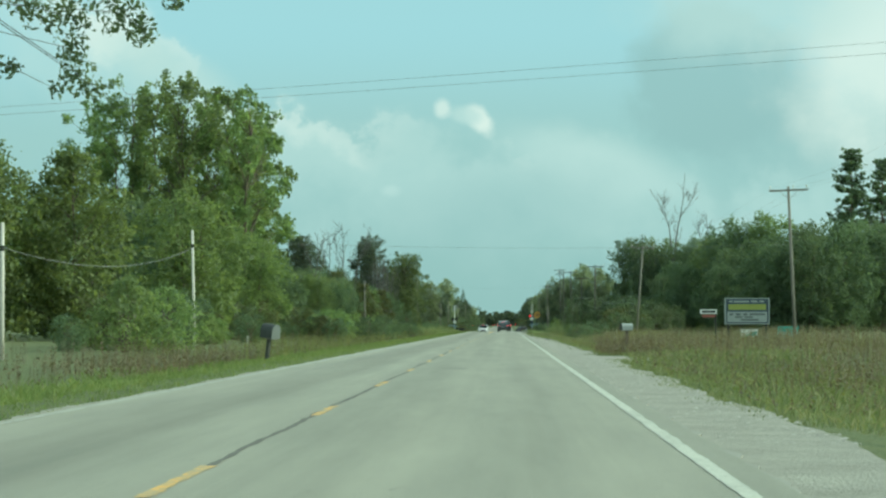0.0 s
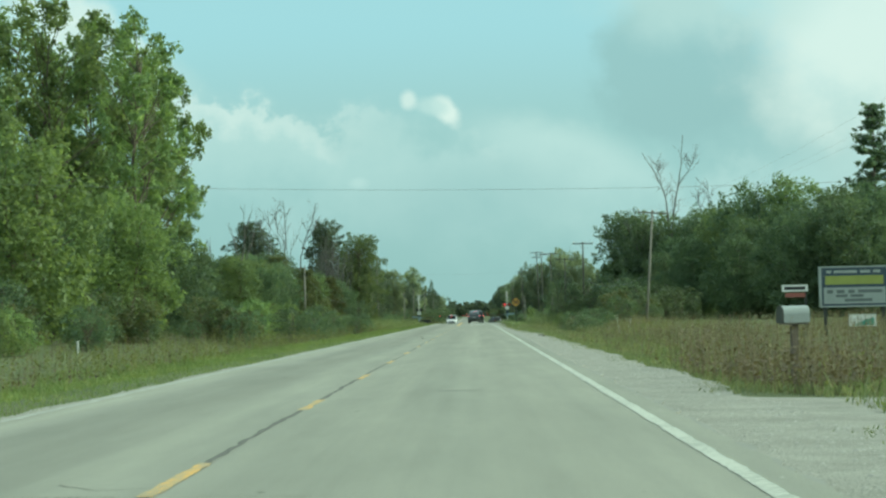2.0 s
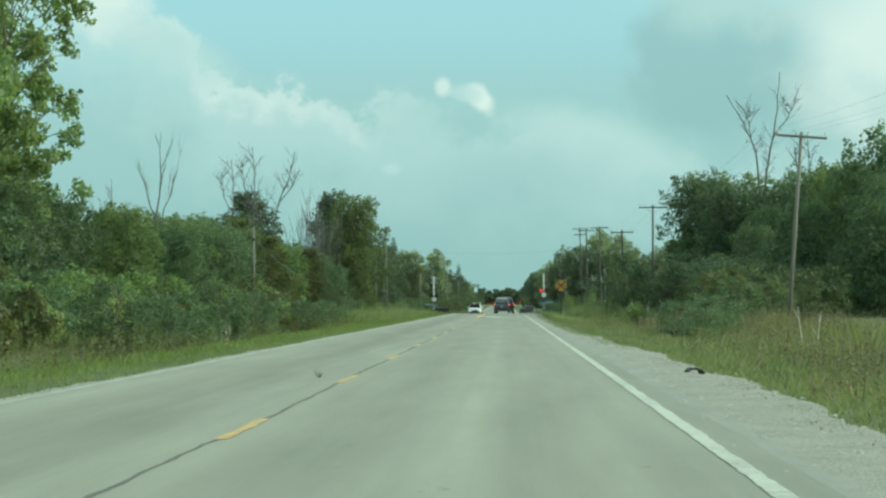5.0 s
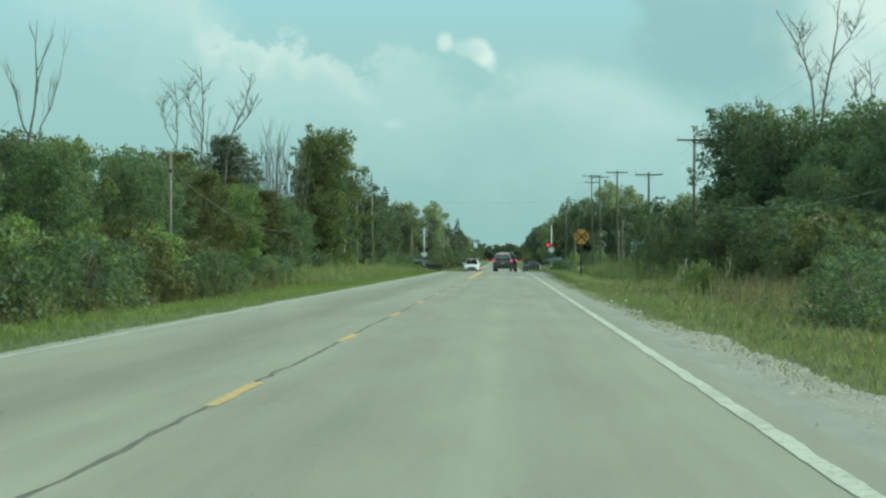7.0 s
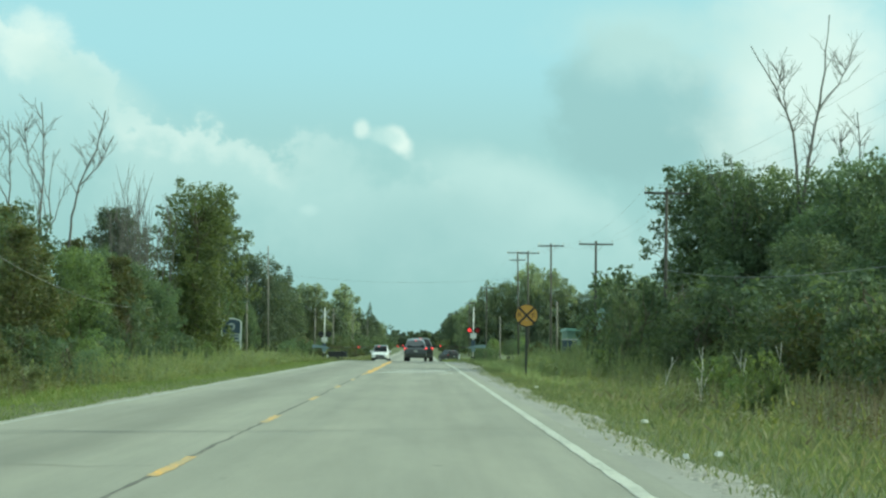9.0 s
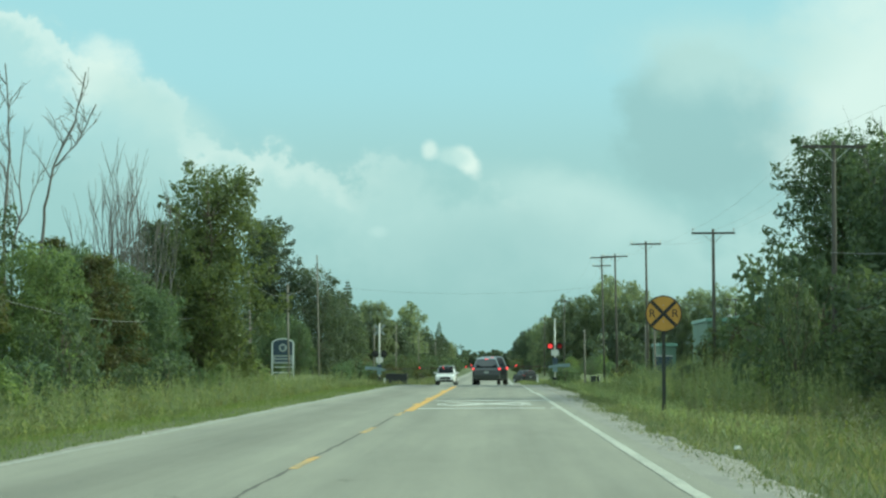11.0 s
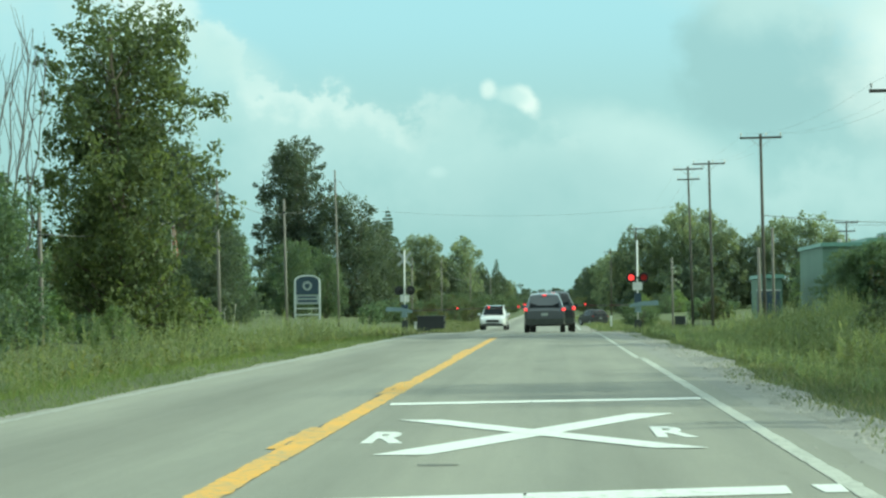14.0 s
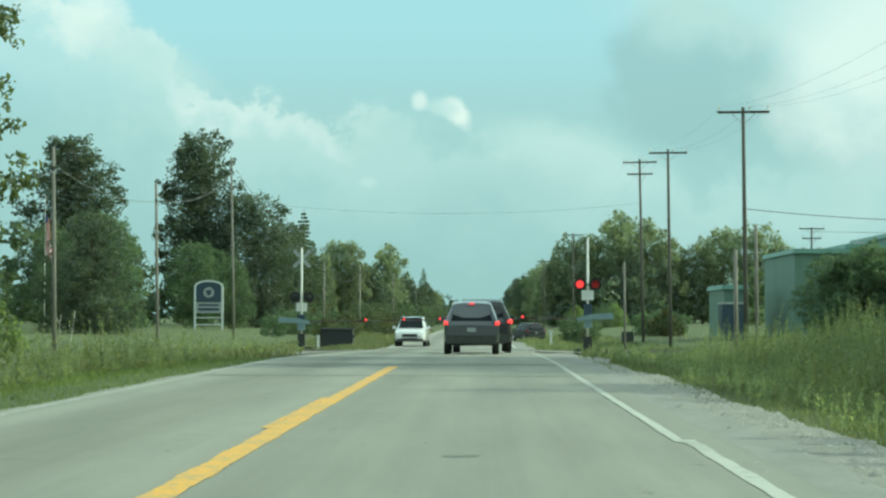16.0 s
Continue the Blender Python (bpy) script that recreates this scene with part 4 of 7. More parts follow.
def lobed_tree(seed, h, r, s0, lobes, leaves, size, leaf_mat, shape="broad", trunk_r=None, stems=1, lump=0.3, core=0.58):
    """Trunk and crown meshes of one broadleaf tree whose limbs each carry a lobe of small leaf clumps, with gaps between;
    shape is broad (wide to a lobed top), dome, oval or column."""
    rng = np.random.default_rng(seed)
    tr = trunk_r or h * 0.014
    wood = Build()
    bases = []
    for s in range(stems):
        off = Vector((rng.normal() * 0.3 * (stems > 1), rng.normal() * 0.3 * (stems > 1), 0))
        tip = Vector((rng.normal() * r * 0.22, rng.normal() * r * 0.22, h * rng.uniform(0.84, 0.93)))
        pts = bent(rng, off + Vector((0, 0, -0.3)), tip, 8, 0.035)
        wood.tube(pts, [tr * (1.3 if i == 0 else 1.0) * (1 - 0.88 * i / 8) for i in range(9)], 8)
        bases.append(pts)
    cs, rs = [], []
    turn = rng.uniform(0, 6.283)
    cores = max(6, lobes // 4)
    for k in range(lobes + cores):
        u = (k + rng.random()) / lobes if k < lobes else (k - lobes + 0.5) / cores * 0.93
        if shape == "broad":
            prof = min(1.0, 0.66 + 1.0 * u) * math.sqrt(max(0.1, 1 - max(0.0, (u - 0.66) / 0.4) ** 2))
        elif shape == "dome":
            prof = min(1.0, 0.8 + 0.6 * u) * math.sqrt(max(0.04, 1 - max(0.0, (u - 0.38) / 0.66) ** 2))
        elif shape == "column":
            prof = 0.72 + 0.28 * math.sin(math.pi * min(1.0, u * 1.05)) if u < 0.9 else 0.6
        else:
            prof = math.sin(math.pi * min(1.0, u ** 0.7 * 0.9 + 0.07)) ** 0.7
        if k >= lobes:      # the dense middle of the crown
            a, lr = rng.uniform(0, 6.283), r * prof * core
            cs.append((math.cos(a) * lr * 0.3, math.sin(a) * lr * 0.3, min(h - lr, h * (s0 + (1 - s0) * u))))
            rs.append(lr)
            continue
        lr = r * lump * rng.uniform(0.7, 1.25) * (0.8 + 0.35 * (1 - u))
        turn += 2.4 + rng.normal() * 0.35
        rad = max(0.0, r * prof * rng.uniform(0.66, 1.1) - lr * 0.55) if rng.random() < 0.85 else r * prof * rng.uniform(0.05, 0.5)
        c = Vector((math.cos(turn) * rad, math.sin(turn) * rad, h * (s0 + (1 - s0) * u) - lr * 0.75 * u + rng.normal() * 0.02 * h))
        c.z = min(c.z, h - lr * 0.8)
        pts = bases[k % stems]
        zt = max(h * 0.07, c.z - rad * rng.uniform(0.5, 0.9) - 0.05 * h)
        j = min(7, max(0, int((zt + 0.3) / (pts[-1].z + 0.3) * 8)))
        lim = bent(rng, pts[j].lerp(pts[j + 1], 0.5), c, 4, 0.1, 0.06)
        r0 = max(0.02, tr * 0.36 * (1 - 0.5 * u))
        wood.tube(lim, [r0 * (1 - 0.8 * i / 4) for i in range(5)], 4, False)
        cs.append(tuple(c))
        rs.append(lr * 0.72)
        for q in range(8):
            d = Vector(rng.normal(size=3)) + Vector((math.cos(turn), math.sin(turn), 0.35)) * 0.5
            d.normalize()
            cs.append(tuple(c + d * lr * rng.uniform(0.55, 1.05)))
            rs.append(lr * rng.uniform(0.26, 0.46))
    v = leaf_quads(rng, np.array(cs), np.array(rs), leaves, size)
    v[:, 2] = np.maximum(v[:, 2], 0.05)
    return (mesh_of("trunk", wood, M_BARK, True), mesh_of("crown", (v, np.arange(len(v)).reshape(-1, 4)), leaf_mat))


def put_tree(meshes, name, x, y, label, category="tree", scale=1.0, wide=1.0, turn=None, group=""):
    rz = random.uniform(0, 360) if turn is None else turn
    t = thing(name, pose(x, y, height(x, y), 0, 0, rz), label, category, group)
    t.scale = (scale * wide, scale * wide, scale)
    part("trunk", meshes[0], None, t)
    part("crown", meshes[1], None, t)
    return t


COTTON = [lobed_tree(11 + i, 20.0, 4.7, 0.05, 72, 16000, 0.31, M_LEAF, "broad", 0.22, 1 + i, 0.21, 0.22) for i in range(3)]
BROAD = [lobed_tree(31 + i, 12.0, 4.4, 0.06, 46, 13500, 0.29, M_LEAF_DARK, ("broad", "dome", "broad")[i], 0.15, 1 + i % 2, 0.28) for i in range(3)]
BROAD_B = [lobed_tree(41 + i, 12.0, 4.2, 0.05, 46, 13500, 0.28, M_LEAF_MID, "broad", 0.15, 1 + i % 2, 0.28) for i in range(2)]
AUTUMN = [lobed_tree(51 + i, 12.0, 3.8, 0.06, 38, 11000, 0.29, M_LEAF_BROWN, "oval", 0.15, 1, 0.3) for i in range(2)]
LIGHT = [lobed_tree(61 + i, 10.0, 3.9, 0.04, 46, 14000, 0.25, M_LEAF_LIGHT, ("broad", "oval")[i], 0.13, 2, 0.28) for i in range(2)]
BUSH = [tree_meshes("bush", 71 + i, 2.6, 1.5, 0.06, 44, 1500, 0.23, (M_LEAF_DARK, M_LEAF, M_LEAF_LIGHT, M_LEAF_BROWN)[i], 0.55, 0.03, 5, 0.27, None, i % 2 == 0) for i in range(4)]
# Bushes whose darker leaf colour stands for the shade they grow in.
BUSH_DARK = [tree_meshes("bush", 271 + i, 2.6, 1.5, 0.03, 52, 2000, 0.18, (M_LEAF_SHADE, M_LEAF_SHADE, M_LEAF_BROWN)[i], 0.55, 0.03, 5, 0.27, None, i != 1) for i in range(3)]
BUSH_FINE = [tree_meshes("bush", 171 + i, 2.6, 1.5, 0.04, 52, 2700, 0.155, (M_LEAF_DARK, M_LEAF, M_LEAF_BROWN)[i], 0.55, 0.03, 5, 0.26, None, i != 1) for i in range(3)]
# Far crowns get their haze from the leaf colour.
FAR = [lobed_tree(81 + i, 14.0, 4.4, 0.02, 40, 8500, 0.42, (M_LEAF_HAZE_GREY, M_LEAF_HAZE_PALE, M_LEAF_HAZE_PALE)[i], ("oval", "broad", "column")[i], 0.2, 1, 0.28) for i in range(3)]

L_COTTON = "tall green cottonwood tree rising above the roadside"
L_BROAD = "dark green broadleaf tree in the roadside woods"
L_LIGHT = "light green leafy tree lit by the sun beside the road"
L_AUTUMN = "green and brown broadleaf tree turning in early autumn"
L_BUSH = "low leafy green bush at the edge of the woods"
L_FAR = "distant green broadleaf tree along the road"
# Left: the tall stand.
for i, (x, y, s) in enumerate(((-24.7, 186, 1.27), (-30.2, 183, 1.33), (-35.4, 188, 1.33), (-28.6, 199, 1.36), (-34.2, 205, 1.28), (-27.2, 212, 1.3), (-39.4, 190, 1.24), (-29.2, 226, 1.22))):
    put_tree(COTTON[i % 3], "cottonwood_tree", x, y, L_COTTON, "tree", s, 0.88, 70 * i, "roadside cottonwoods")
for x, y, s in ((-22.5, 138.4, 1.19), (-28.1, 121.2, 1.38), (-34.4, 116.3, 1.44), (-19.9, 156.0, 0.94), (-38.1, 126.1, 1.5)):
    put_tree(LIGHT[int(y) % 2], "leafy_tree", x, y, L_LIGHT, "tree", s, 1.0, None, "light green trees")
for x, y, s in ((-25.6, 148.3, 0.9), (-30.6, 155.6, 1.0), (-24.4, 167.9, 0.75), (-38.1, 158.1, 1.12), (-21.4, 181.0, 0.72), (-21.6, 196.0, 0.62)):
    put_tree(BROAD[int(y) % 3], "broadleaf_tree", x, y, L_BROAD, "tree", s, 1.1, None, "roadside woods")
# Left: woods after the tall stand, each with its height.
for i, (x, y, h) in enumerate(((-19.5, 214, 7.2), (-24, 220, 7.8), (-18.6, 228, 6.6), (-28, 232, 9.0), (-20.5, 239, 7.5), (-25, 248, 8.2), (-19.8, 252, 7.1), (-21, 266, 7.8), (-26, 262, 8.6),
                              (-30, 268, 9.4), (-22, 282, 8.4), (-27, 290, 9.6), (-19.5, 300, 7.3), (-25.8, 308, 10.6), (-20.5, 312, 7.8), (-31, 318, 10.8), (-36, 296, 10.4))):
    put_tree(BROAD[int(y) % 3] if i % 4 else BROAD_B[i % 2], "broadleaf_tree", x, y, L_BROAD, "tree", h / 12.0, 0.95, None, "roadside woods")
for x, y, h in ((-18.5, 276, 7.4), (-23.6, 296, 9.8), (-17.8, 304, 7.0), (-22.6, 316, 8.6)):
    put_tree(AUTUMN[int(y) % 2], "broadleaf_tree", x, y, L_AUTUMN, "tree", h / 12.0, 1.05)
GREY = [lobed_tree(91 + i, 12.0, 4.8, 0.01, 70, 19000, 0.27, M_LEAF_HAZE_GREY, "dome", 0.16, 1, 0.24) for i in range(2)]
HERO = lobed_tree(47, 13.7, 4.1, 0.02, 80, 30000, 0.235, M_LEAF_MID, "broad", 0.17, 2, 0.22)
EDGE = lobed_tree(67, 16.4, 4.7, 0.03, 90, 26000, 0.29, M_LEAF_DARK, "broad", 0.22, 2, 0.21)
DOME = lobed_tree(49, 26.8, 6.3, 0.03, 110, 32000, 0.4, M_LEAF_HAZE_GREY, "dome", 0.3, 1, 0.2)
TALL = lobed_tree(57, 25.8, 5.4, 0.03, 90, 32000, 0.4, M_LEAF_HAZE_GREY, "broad", 0.32, 1, 0.25, 0.58)
put_tree(HERO, "broadleaf_tree", -14.7, 325.5, "full green broadleaf tree standing out from the woods", "tree", 1.0, 0.94, 40)
put_tree(AUTUMN[1], "broadleaf_tree", -17.6, 333, L_AUTUMN, "tree", 0.56)
put_tree(AUTUMN[0], "broadleaf_tree", -18.5, 336, L_AUTUMN, "tree", 0.5)
for x, y, s in ((-17.6, 307.5, 0.58), (-15.9, 309, 0.46), (-19.6, 306.5, 0.62), (-16.6, 311, 0.5)):
    put_tree(BROAD[int(-x) % 3], "broadleaf_tree", x, y, "small green broadleaf tree before bare stems", "tree", s)
# Left, past the crossing.
put_tree(DOME, "broadleaf_tree", -56.1, 556, "dense dark green round-topped tree behind a flagpole", "tree", 1.0, 1.38, 10)
put_tree(TALL, "broadleaf_tree", -35.3, 538, "tall dark green broadleaf tree beside the road", "tree", 1.0, 1.05, 20)
put_tree(GREY[0], "broadleaf_tree", -28.6, 430, "full grey-green tree with foliage to the ground", "tree", 0.81, 1.12, 70)
for x, y, h, m in ((-34.5, 470, 11.5, BROAD[1]), (-38.5, 462, 10.0, BROAD[2]), (-33.5, 448, 7.5, GREY[1]), (-27.4, 535, 17.6, GREY[1]), (-24.8, 546, 14.6, GREY[0]), (-30.5, 500, 10.0, BROAD[0]), (-27, 505, 8.5, BROAD[1]), (-41, 440, 8.0, BROAD_B[0])):
    put_tree(m, "broadleaf_tree", x, y, L_BROAD, "tree", h / 12.0, 0.95)
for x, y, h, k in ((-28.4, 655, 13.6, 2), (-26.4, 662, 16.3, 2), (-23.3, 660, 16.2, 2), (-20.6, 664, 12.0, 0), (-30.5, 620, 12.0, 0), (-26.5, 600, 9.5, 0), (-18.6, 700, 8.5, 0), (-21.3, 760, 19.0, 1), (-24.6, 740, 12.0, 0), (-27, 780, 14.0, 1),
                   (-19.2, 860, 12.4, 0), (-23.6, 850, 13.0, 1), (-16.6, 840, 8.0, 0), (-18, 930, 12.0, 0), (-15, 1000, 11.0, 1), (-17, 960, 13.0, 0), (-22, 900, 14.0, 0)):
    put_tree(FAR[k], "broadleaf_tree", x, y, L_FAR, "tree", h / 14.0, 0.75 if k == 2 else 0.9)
# Right: the woods behind the field, each with its height.
put_tree(EDGE, "broadleaf_tree", 24.3, 331, "dense dark green broadleaf tree at the edge of the woods", "tree", 1.0, 1.0, 30)
for x, y, h, m in ((28.2, 334, 16.2, BROAD_B[1]), (27.2, 324, 15.2, BROAD[2]), (31.5, 330, 14.2, BROAD[1]), (33.2, 320, 15.2, BROAD[2]), (36.5, 328, 16.5, BROAD[0]), (35.2, 309, 15.6, BROAD[1]), (42, 334, 17.5, BROAD[0]),
                   (40, 316, 15.0, BROAD[2]), (47, 324, 16.0, BROAD[1]), (30.2, 310, 11.5, BROAD[0]), (25.6, 322, 9.5, BROAD[1]), (27.5, 302, 9.0, BROAD[0]), (33.2, 284, 14.4, BROAD_B[0]), (36.6, 278.5, 17.0, BROAD[2]), (41.2, 276, 17.4, BROAD_B[1]),
                   (46.4, 276, 16.2, BROAD[0]), (30.2, 292, 10.4, BROAD[1]), (34, 268, 12.2, BROAD[0]), (38.5, 262, 13.5, BROAD[2]), (43.5, 262, 15.0, BROAD[1]), (51.5, 270, 16.5, BROAD[0]), (57, 276, 16.0, BROAD[2]), (63, 282, 16.0, BROAD[1]),
                   (70, 284, 16.5, BROAD[0]), (31.5, 257, 9.6, BROAD[1]), (36.5, 247, 11.5, BROAD[2]), (41.5, 246, 13.0, BROAD[0]), (47, 250, 14.5, BROAD[1]), (53, 256, 15.0, BROAD[2]), (28, 274, 10.2, BROAD[1])):
    put_tree(m, "broadleaf_tree", x, y, L_BROAD, "tree", h / 12.0, 0.9 if h > 14 else 1.0, None, "roadside woods")
for x, y, h, k in ((15.2, 650, 12.0, 1), (18.9, 648, 17.2, 1), (22.8, 655, 17.5, 2), (26.8, 650, 21.4, 1), (32.2, 656, 20.6, 2), (36.0, 648, 17.5, 1), (38.9, 652, 14.6, 1), (42.9, 650, 16.4, 1), (47.4, 655, 18.6, 2), (52.8, 650, 19.2, 1), (58.0, 652, 16.0, 1),
                   (29.5, 640, 14.0, 0), (50, 640, 13.0, 0), (13.5, 700, 12.5, 1), (17, 690, 14.0, 0), (12.3, 745, 11.6, 0), (16.8, 752, 15.1, 1), (21, 742, 15.4, 0), (13, 820, 13.0, 0), (12, 880, 13.5, 0), (14, 930, 14.0, 1), (11.5, 1000, 12.5, 0)):
    put_tree(FAR[k], "broadleaf_tree", x, y, L_FAR, "tree", h / 14.0, 0.85)
for x, y, s in ((23.9, 396, 0.46), (25.6, 394, 0.52), (27.6, 395, 0.5), (29.6, 394, 0.53), (31.6, 396, 0.54), (33.8, 393, 0.54), (36.2, 396, 0.54), (39, 392, 0.56), (42, 395, 0.58), (28.4, 404, 0.5), (45, 396, 0.6), (26.6, 400, 0.5), (32.6, 402, 0.54)):
    put_tree(BROAD[int(y) % 3], "broadleaf_tree", x, y, "small dark tree beside a green metal building", "tree", s, 1.3)
# Bushes.
def bushes(n, x0, x1, y0, y1, lo, hi, kinds, meshes=BUSH):
    for i in range(n):
        put_tree(meshes[kinds[i % len(kinds)]], "bush", random.uniform(x0, x1), random.uniform(y0, y1), L_BUSH, "bush", random.uniform(lo, hi), random.uniform(0.8, 1.3), None, "roadside bushes")


bushes(22, -18, -13, 165, 205, 0.5, 1.15, (0, 2, 1, 1, 0), BUSH_FINE)
bushes(22, -18, -12, 200, 240, 0.6, 1.2, (1, 0, 1, 2), BUSH_FINE)
bushes(20, -20, -15, 70, 160, 0.6, 1.4, (0, 2, 1, 0), BUSH_FINE)
bushes(16, -16.5, -11.5, 150, 235, 0.4, 0.9, (1, 3, 0, 2))
bushes(26, -18, -12.5, 238, 335, 0.35, 0.8, (0, 3, 1))
bushes(16, 14.5, 19, 212, 232, 0.7, 1.3, (0, 2, 1), BUSH_DARK)
bushes(14, 17.5, 23, 228, 262, 1.0, 1.6, (0, 1, 0, 2, 1), BUSH_DARK)
bushes(22, 16, 22, 262, 322, 1.0, 1.8, (0, 1, 0, 2, 1), BUSH_DARK)
bushes(14, 12.5, 16, 262, 322, 0.4, 0.9, (0, 2, 1), BUSH_DARK)
bushes(14, -12.5, -8.8, 205, 250, 0.3, 0.6, (0, 2, 2), BUSH_FINE)
bushes(12, -17, -9, 428, 480, 0.5, 1.0, (0, 3, 0))
bushes(10, 8.5, 20, 440, 475, 0.5, 1.0, (0, 3, 0))
bushes(30, -23, -8.5, 505, 640, 0.7, 1.5, (0, 1, 0, 2), BUSH_DARK)
bushes(10, 12.0, 27, 560, 650, 0.7, 1.4, (0, 1, 0, 2), BUSH_FINE)
bushes(26, -17, -7.5, 640, 900, 1.0, 1.8, (0, 1), BUSH_DARK)
bushes(20, 8, 17, 680, 900, 1.0, 1.8, (0, 2), BUSH_FINE)
for x, y, s in ((19.5, 250, 1.7), (20.5, 262, 1.9), (15.5, 268, 1.3), (20, 276, 2.2), (17, 290, 2.0), (19, 302, 2.3), (17.5, 256, 1.2)):
    put_tree(BUSH[2] if s < 1 else BUSH_DARK[0], "bush", x, y, L_BUSH, "bush", s, 1.2, None, "roadside bushes")
for x, y, h, w in ((-9.6, 183, 2.6, 1.0), (-9.2, 170, 2.1, 1.3), (-9.4, 193, 2.3, 1.1), (-8.7, 212, 1.9, 1.15), (-10.2, 243, 1.7, 1.2), (-10.6, 201, 2.2, 1.2), (-9.9, 162, 2.4, 1.0), (-11.8, 269, 3.6, 0.7), (-10.4, 226, 1.8, 1.2)):
    put_tree(BUSH_FINE[0], "bush", x, y, L_BUSH, "bush", h / 2.6, w, None, "roadside bushes")
# Two bushes added only to throw the wedge-shaped shadows on the lane.
for x, y, h, w in ((12.5, 274.0, 5.7, 0.66), (11.6, 266.4, 4.5, 0.3)):
    put_tree(BUSH_DARK[0], "bush", x, y, "tall slender dark bush added to shadow the lane", "bush", h / 2.6, w, 30, "roadside bushes")
for x, y, h, w in ((11.7, 270.8, 1.9, 1.1), (11.0, 230.3, 1.5, 1.0), (9.9, 216.5, 1.7, 0.55), (9.5, 217.6, 1.1, 0.6), (9.4, 178, 1.8, 1.2), (10.4, 181, 1.6, 1.3), (11.4, 187, 2.0, 1.2)):
    put_tree(BUSH_FINE[0] if y < 200 else BUSH[2], "bush", x, y, L_BUSH, "bush", h / 2.6, w, None, "roadside bushes")
x, y = scatter(1500, 10.0, 16.5, 196, 236, 0.4, 0.02)
blades("tall_reeds", x, y, RNG.uniform(0.6, 1.25, len(x)), RNG.uniform(0.006, 0.012, len(x)), M_DRY, "tall tan reeds standing in the ditch", "reeds", 0.12)
x, y = scatter(3600, 9.6, 16.5, 150, 236, 0.3, 0.0)
blades("tall_reeds", x, y, RNG.uniform(0.4, 0.95, len(x)), RNG.uniform(0.006, 0.013, len(x)), M_WEED, "tall green reeds standing in the ditch", "reeds", 0.15)


# ---- conifers and bare trees ----
def spruce_meshes(seed, h, r):
    rng = np.random.default_rng(seed)
    wood = Build().tube([(0, 0, -0.3), (0, 0, h * 0.5), (0.05, 0, h)], [h * 0.013, h * 0.008, 0.02], 8)
    quads = []
    levels = int(h * 1.9)
    for i in range(levels):
        s = 0.06 + 0.93 * i / levels
        rad = r * (1 - s) ** 0.9 * rng.uniform(0.65, 1.2) + 0.06
        for k in range(10):
            a = rng.uniform(0, 6.283)
            L = rad * rng.uniform(0.7, 1.15)
            p0 = Vector((0, 0, h * s))
            p1 = Vector((math.cos(a) * L, math.sin(a) * L, h * s - L * rng.uniform(0.12, 0.4) + 0.12 * L))
            wood.tube([p0, p0.lerp(p1, 0.5) + Vector((0, 0, -0.05 * L)), p1], [0.035, 0.022, 0.008], 4, False)
            n = max(6, int(L * 13))
            for j in range(n):
                t = 0.15 + 0.85 * (j + rng.random()) / n
                p = p0.lerp(p1, t)
                side = rng.choice((-1, 1))
                d = Vector((math.cos(a + side * 0.9), math.sin(a + side * 0.9), rng.uniform(-0.9, -0.1)))
                q = d * (0.62 * (1.25 - 0.5 * t) * (0.3 + 0.7 * (1 - s)))
                w = Vector((-math.sin(a), math.cos(a), 0.2)).cross(d).normalized() * 0.17
                quads += [p, p + q * 0.5 + w, p + q, p + q * 0.5 - w]
    v = np.array([tuple(q) for q in quads])
    return mesh_of("trunk", wood, M_BARK, True), mesh_of("crown", (v, np.arange(len(v)).reshape(-1, 4)), M_NEEDLE)


def pine_meshes(seed, h, r):
    """A tall pine: whorls of long boughs that sweep up at their ends, with sky between them."""
    rng = np.random.default_rng(seed)
    wood = Build().tube([(0, 0, -0.3), (0.1, 0, h * 0.5), (0.0, 0, h)], [h * 0.014, h * 0.009, 0.03], 8)
    cs, rs = [], []
    z = h * 0.1
    while z < h - 0.3:
        s = z / h
        rad = r * min(1.0, 0.55 + s) * (1 - s) ** 0.62 * rng.uniform(0.75, 1.15) + 0.25
        for k in range(8):
            a = rng.uniform(0, 6.283)
            L = rad * rng.uniform(0.5, 1.2)
            p0 = Vector((0, 0, min(h - 0.3, z + rng.normal() * 0.75)))
            p1 = Vector((math.cos(a) * L * 0.6, math.sin(a) * L * 0.6, p0.z - 0.02 * L))
            p2 = Vector((math.cos(a) * L, math.sin(a) * L, p0.z + rng.uniform(0.05, 0.3) * L))
            wood.tube([p0, p1, p2], [0.06, 0.04, 0.012], 4, False)
            for j in range(max(2, int(L * 1.6))):
                t = 0.25 + 0.75 * (j + rng.random()) / max(2, int(L * 1.6))
                p = p0.lerp(p1, t / 0.6) if t < 0.6 else p1.lerp(p2, (t - 0.6) / 0.4)
                cs.append((p.x + rng.normal() * 0.12, p.y + rng.normal() * 0.12, p.z + 0.12))
                rs.append(rng.uniform(0.3, 0.5))
        z += 0.95 * (1.1 - 0.5 * s)
    v = leaf_quads(rng, np.array(cs), np.array(rs), len(cs) * 17, 0.42, 0.55)
    return mesh_of("trunk", wood, M_BARK, True), mesh_of("crown", (v, np.arange(len(v)).reshape(-1, 4)), M_NEEDLE)


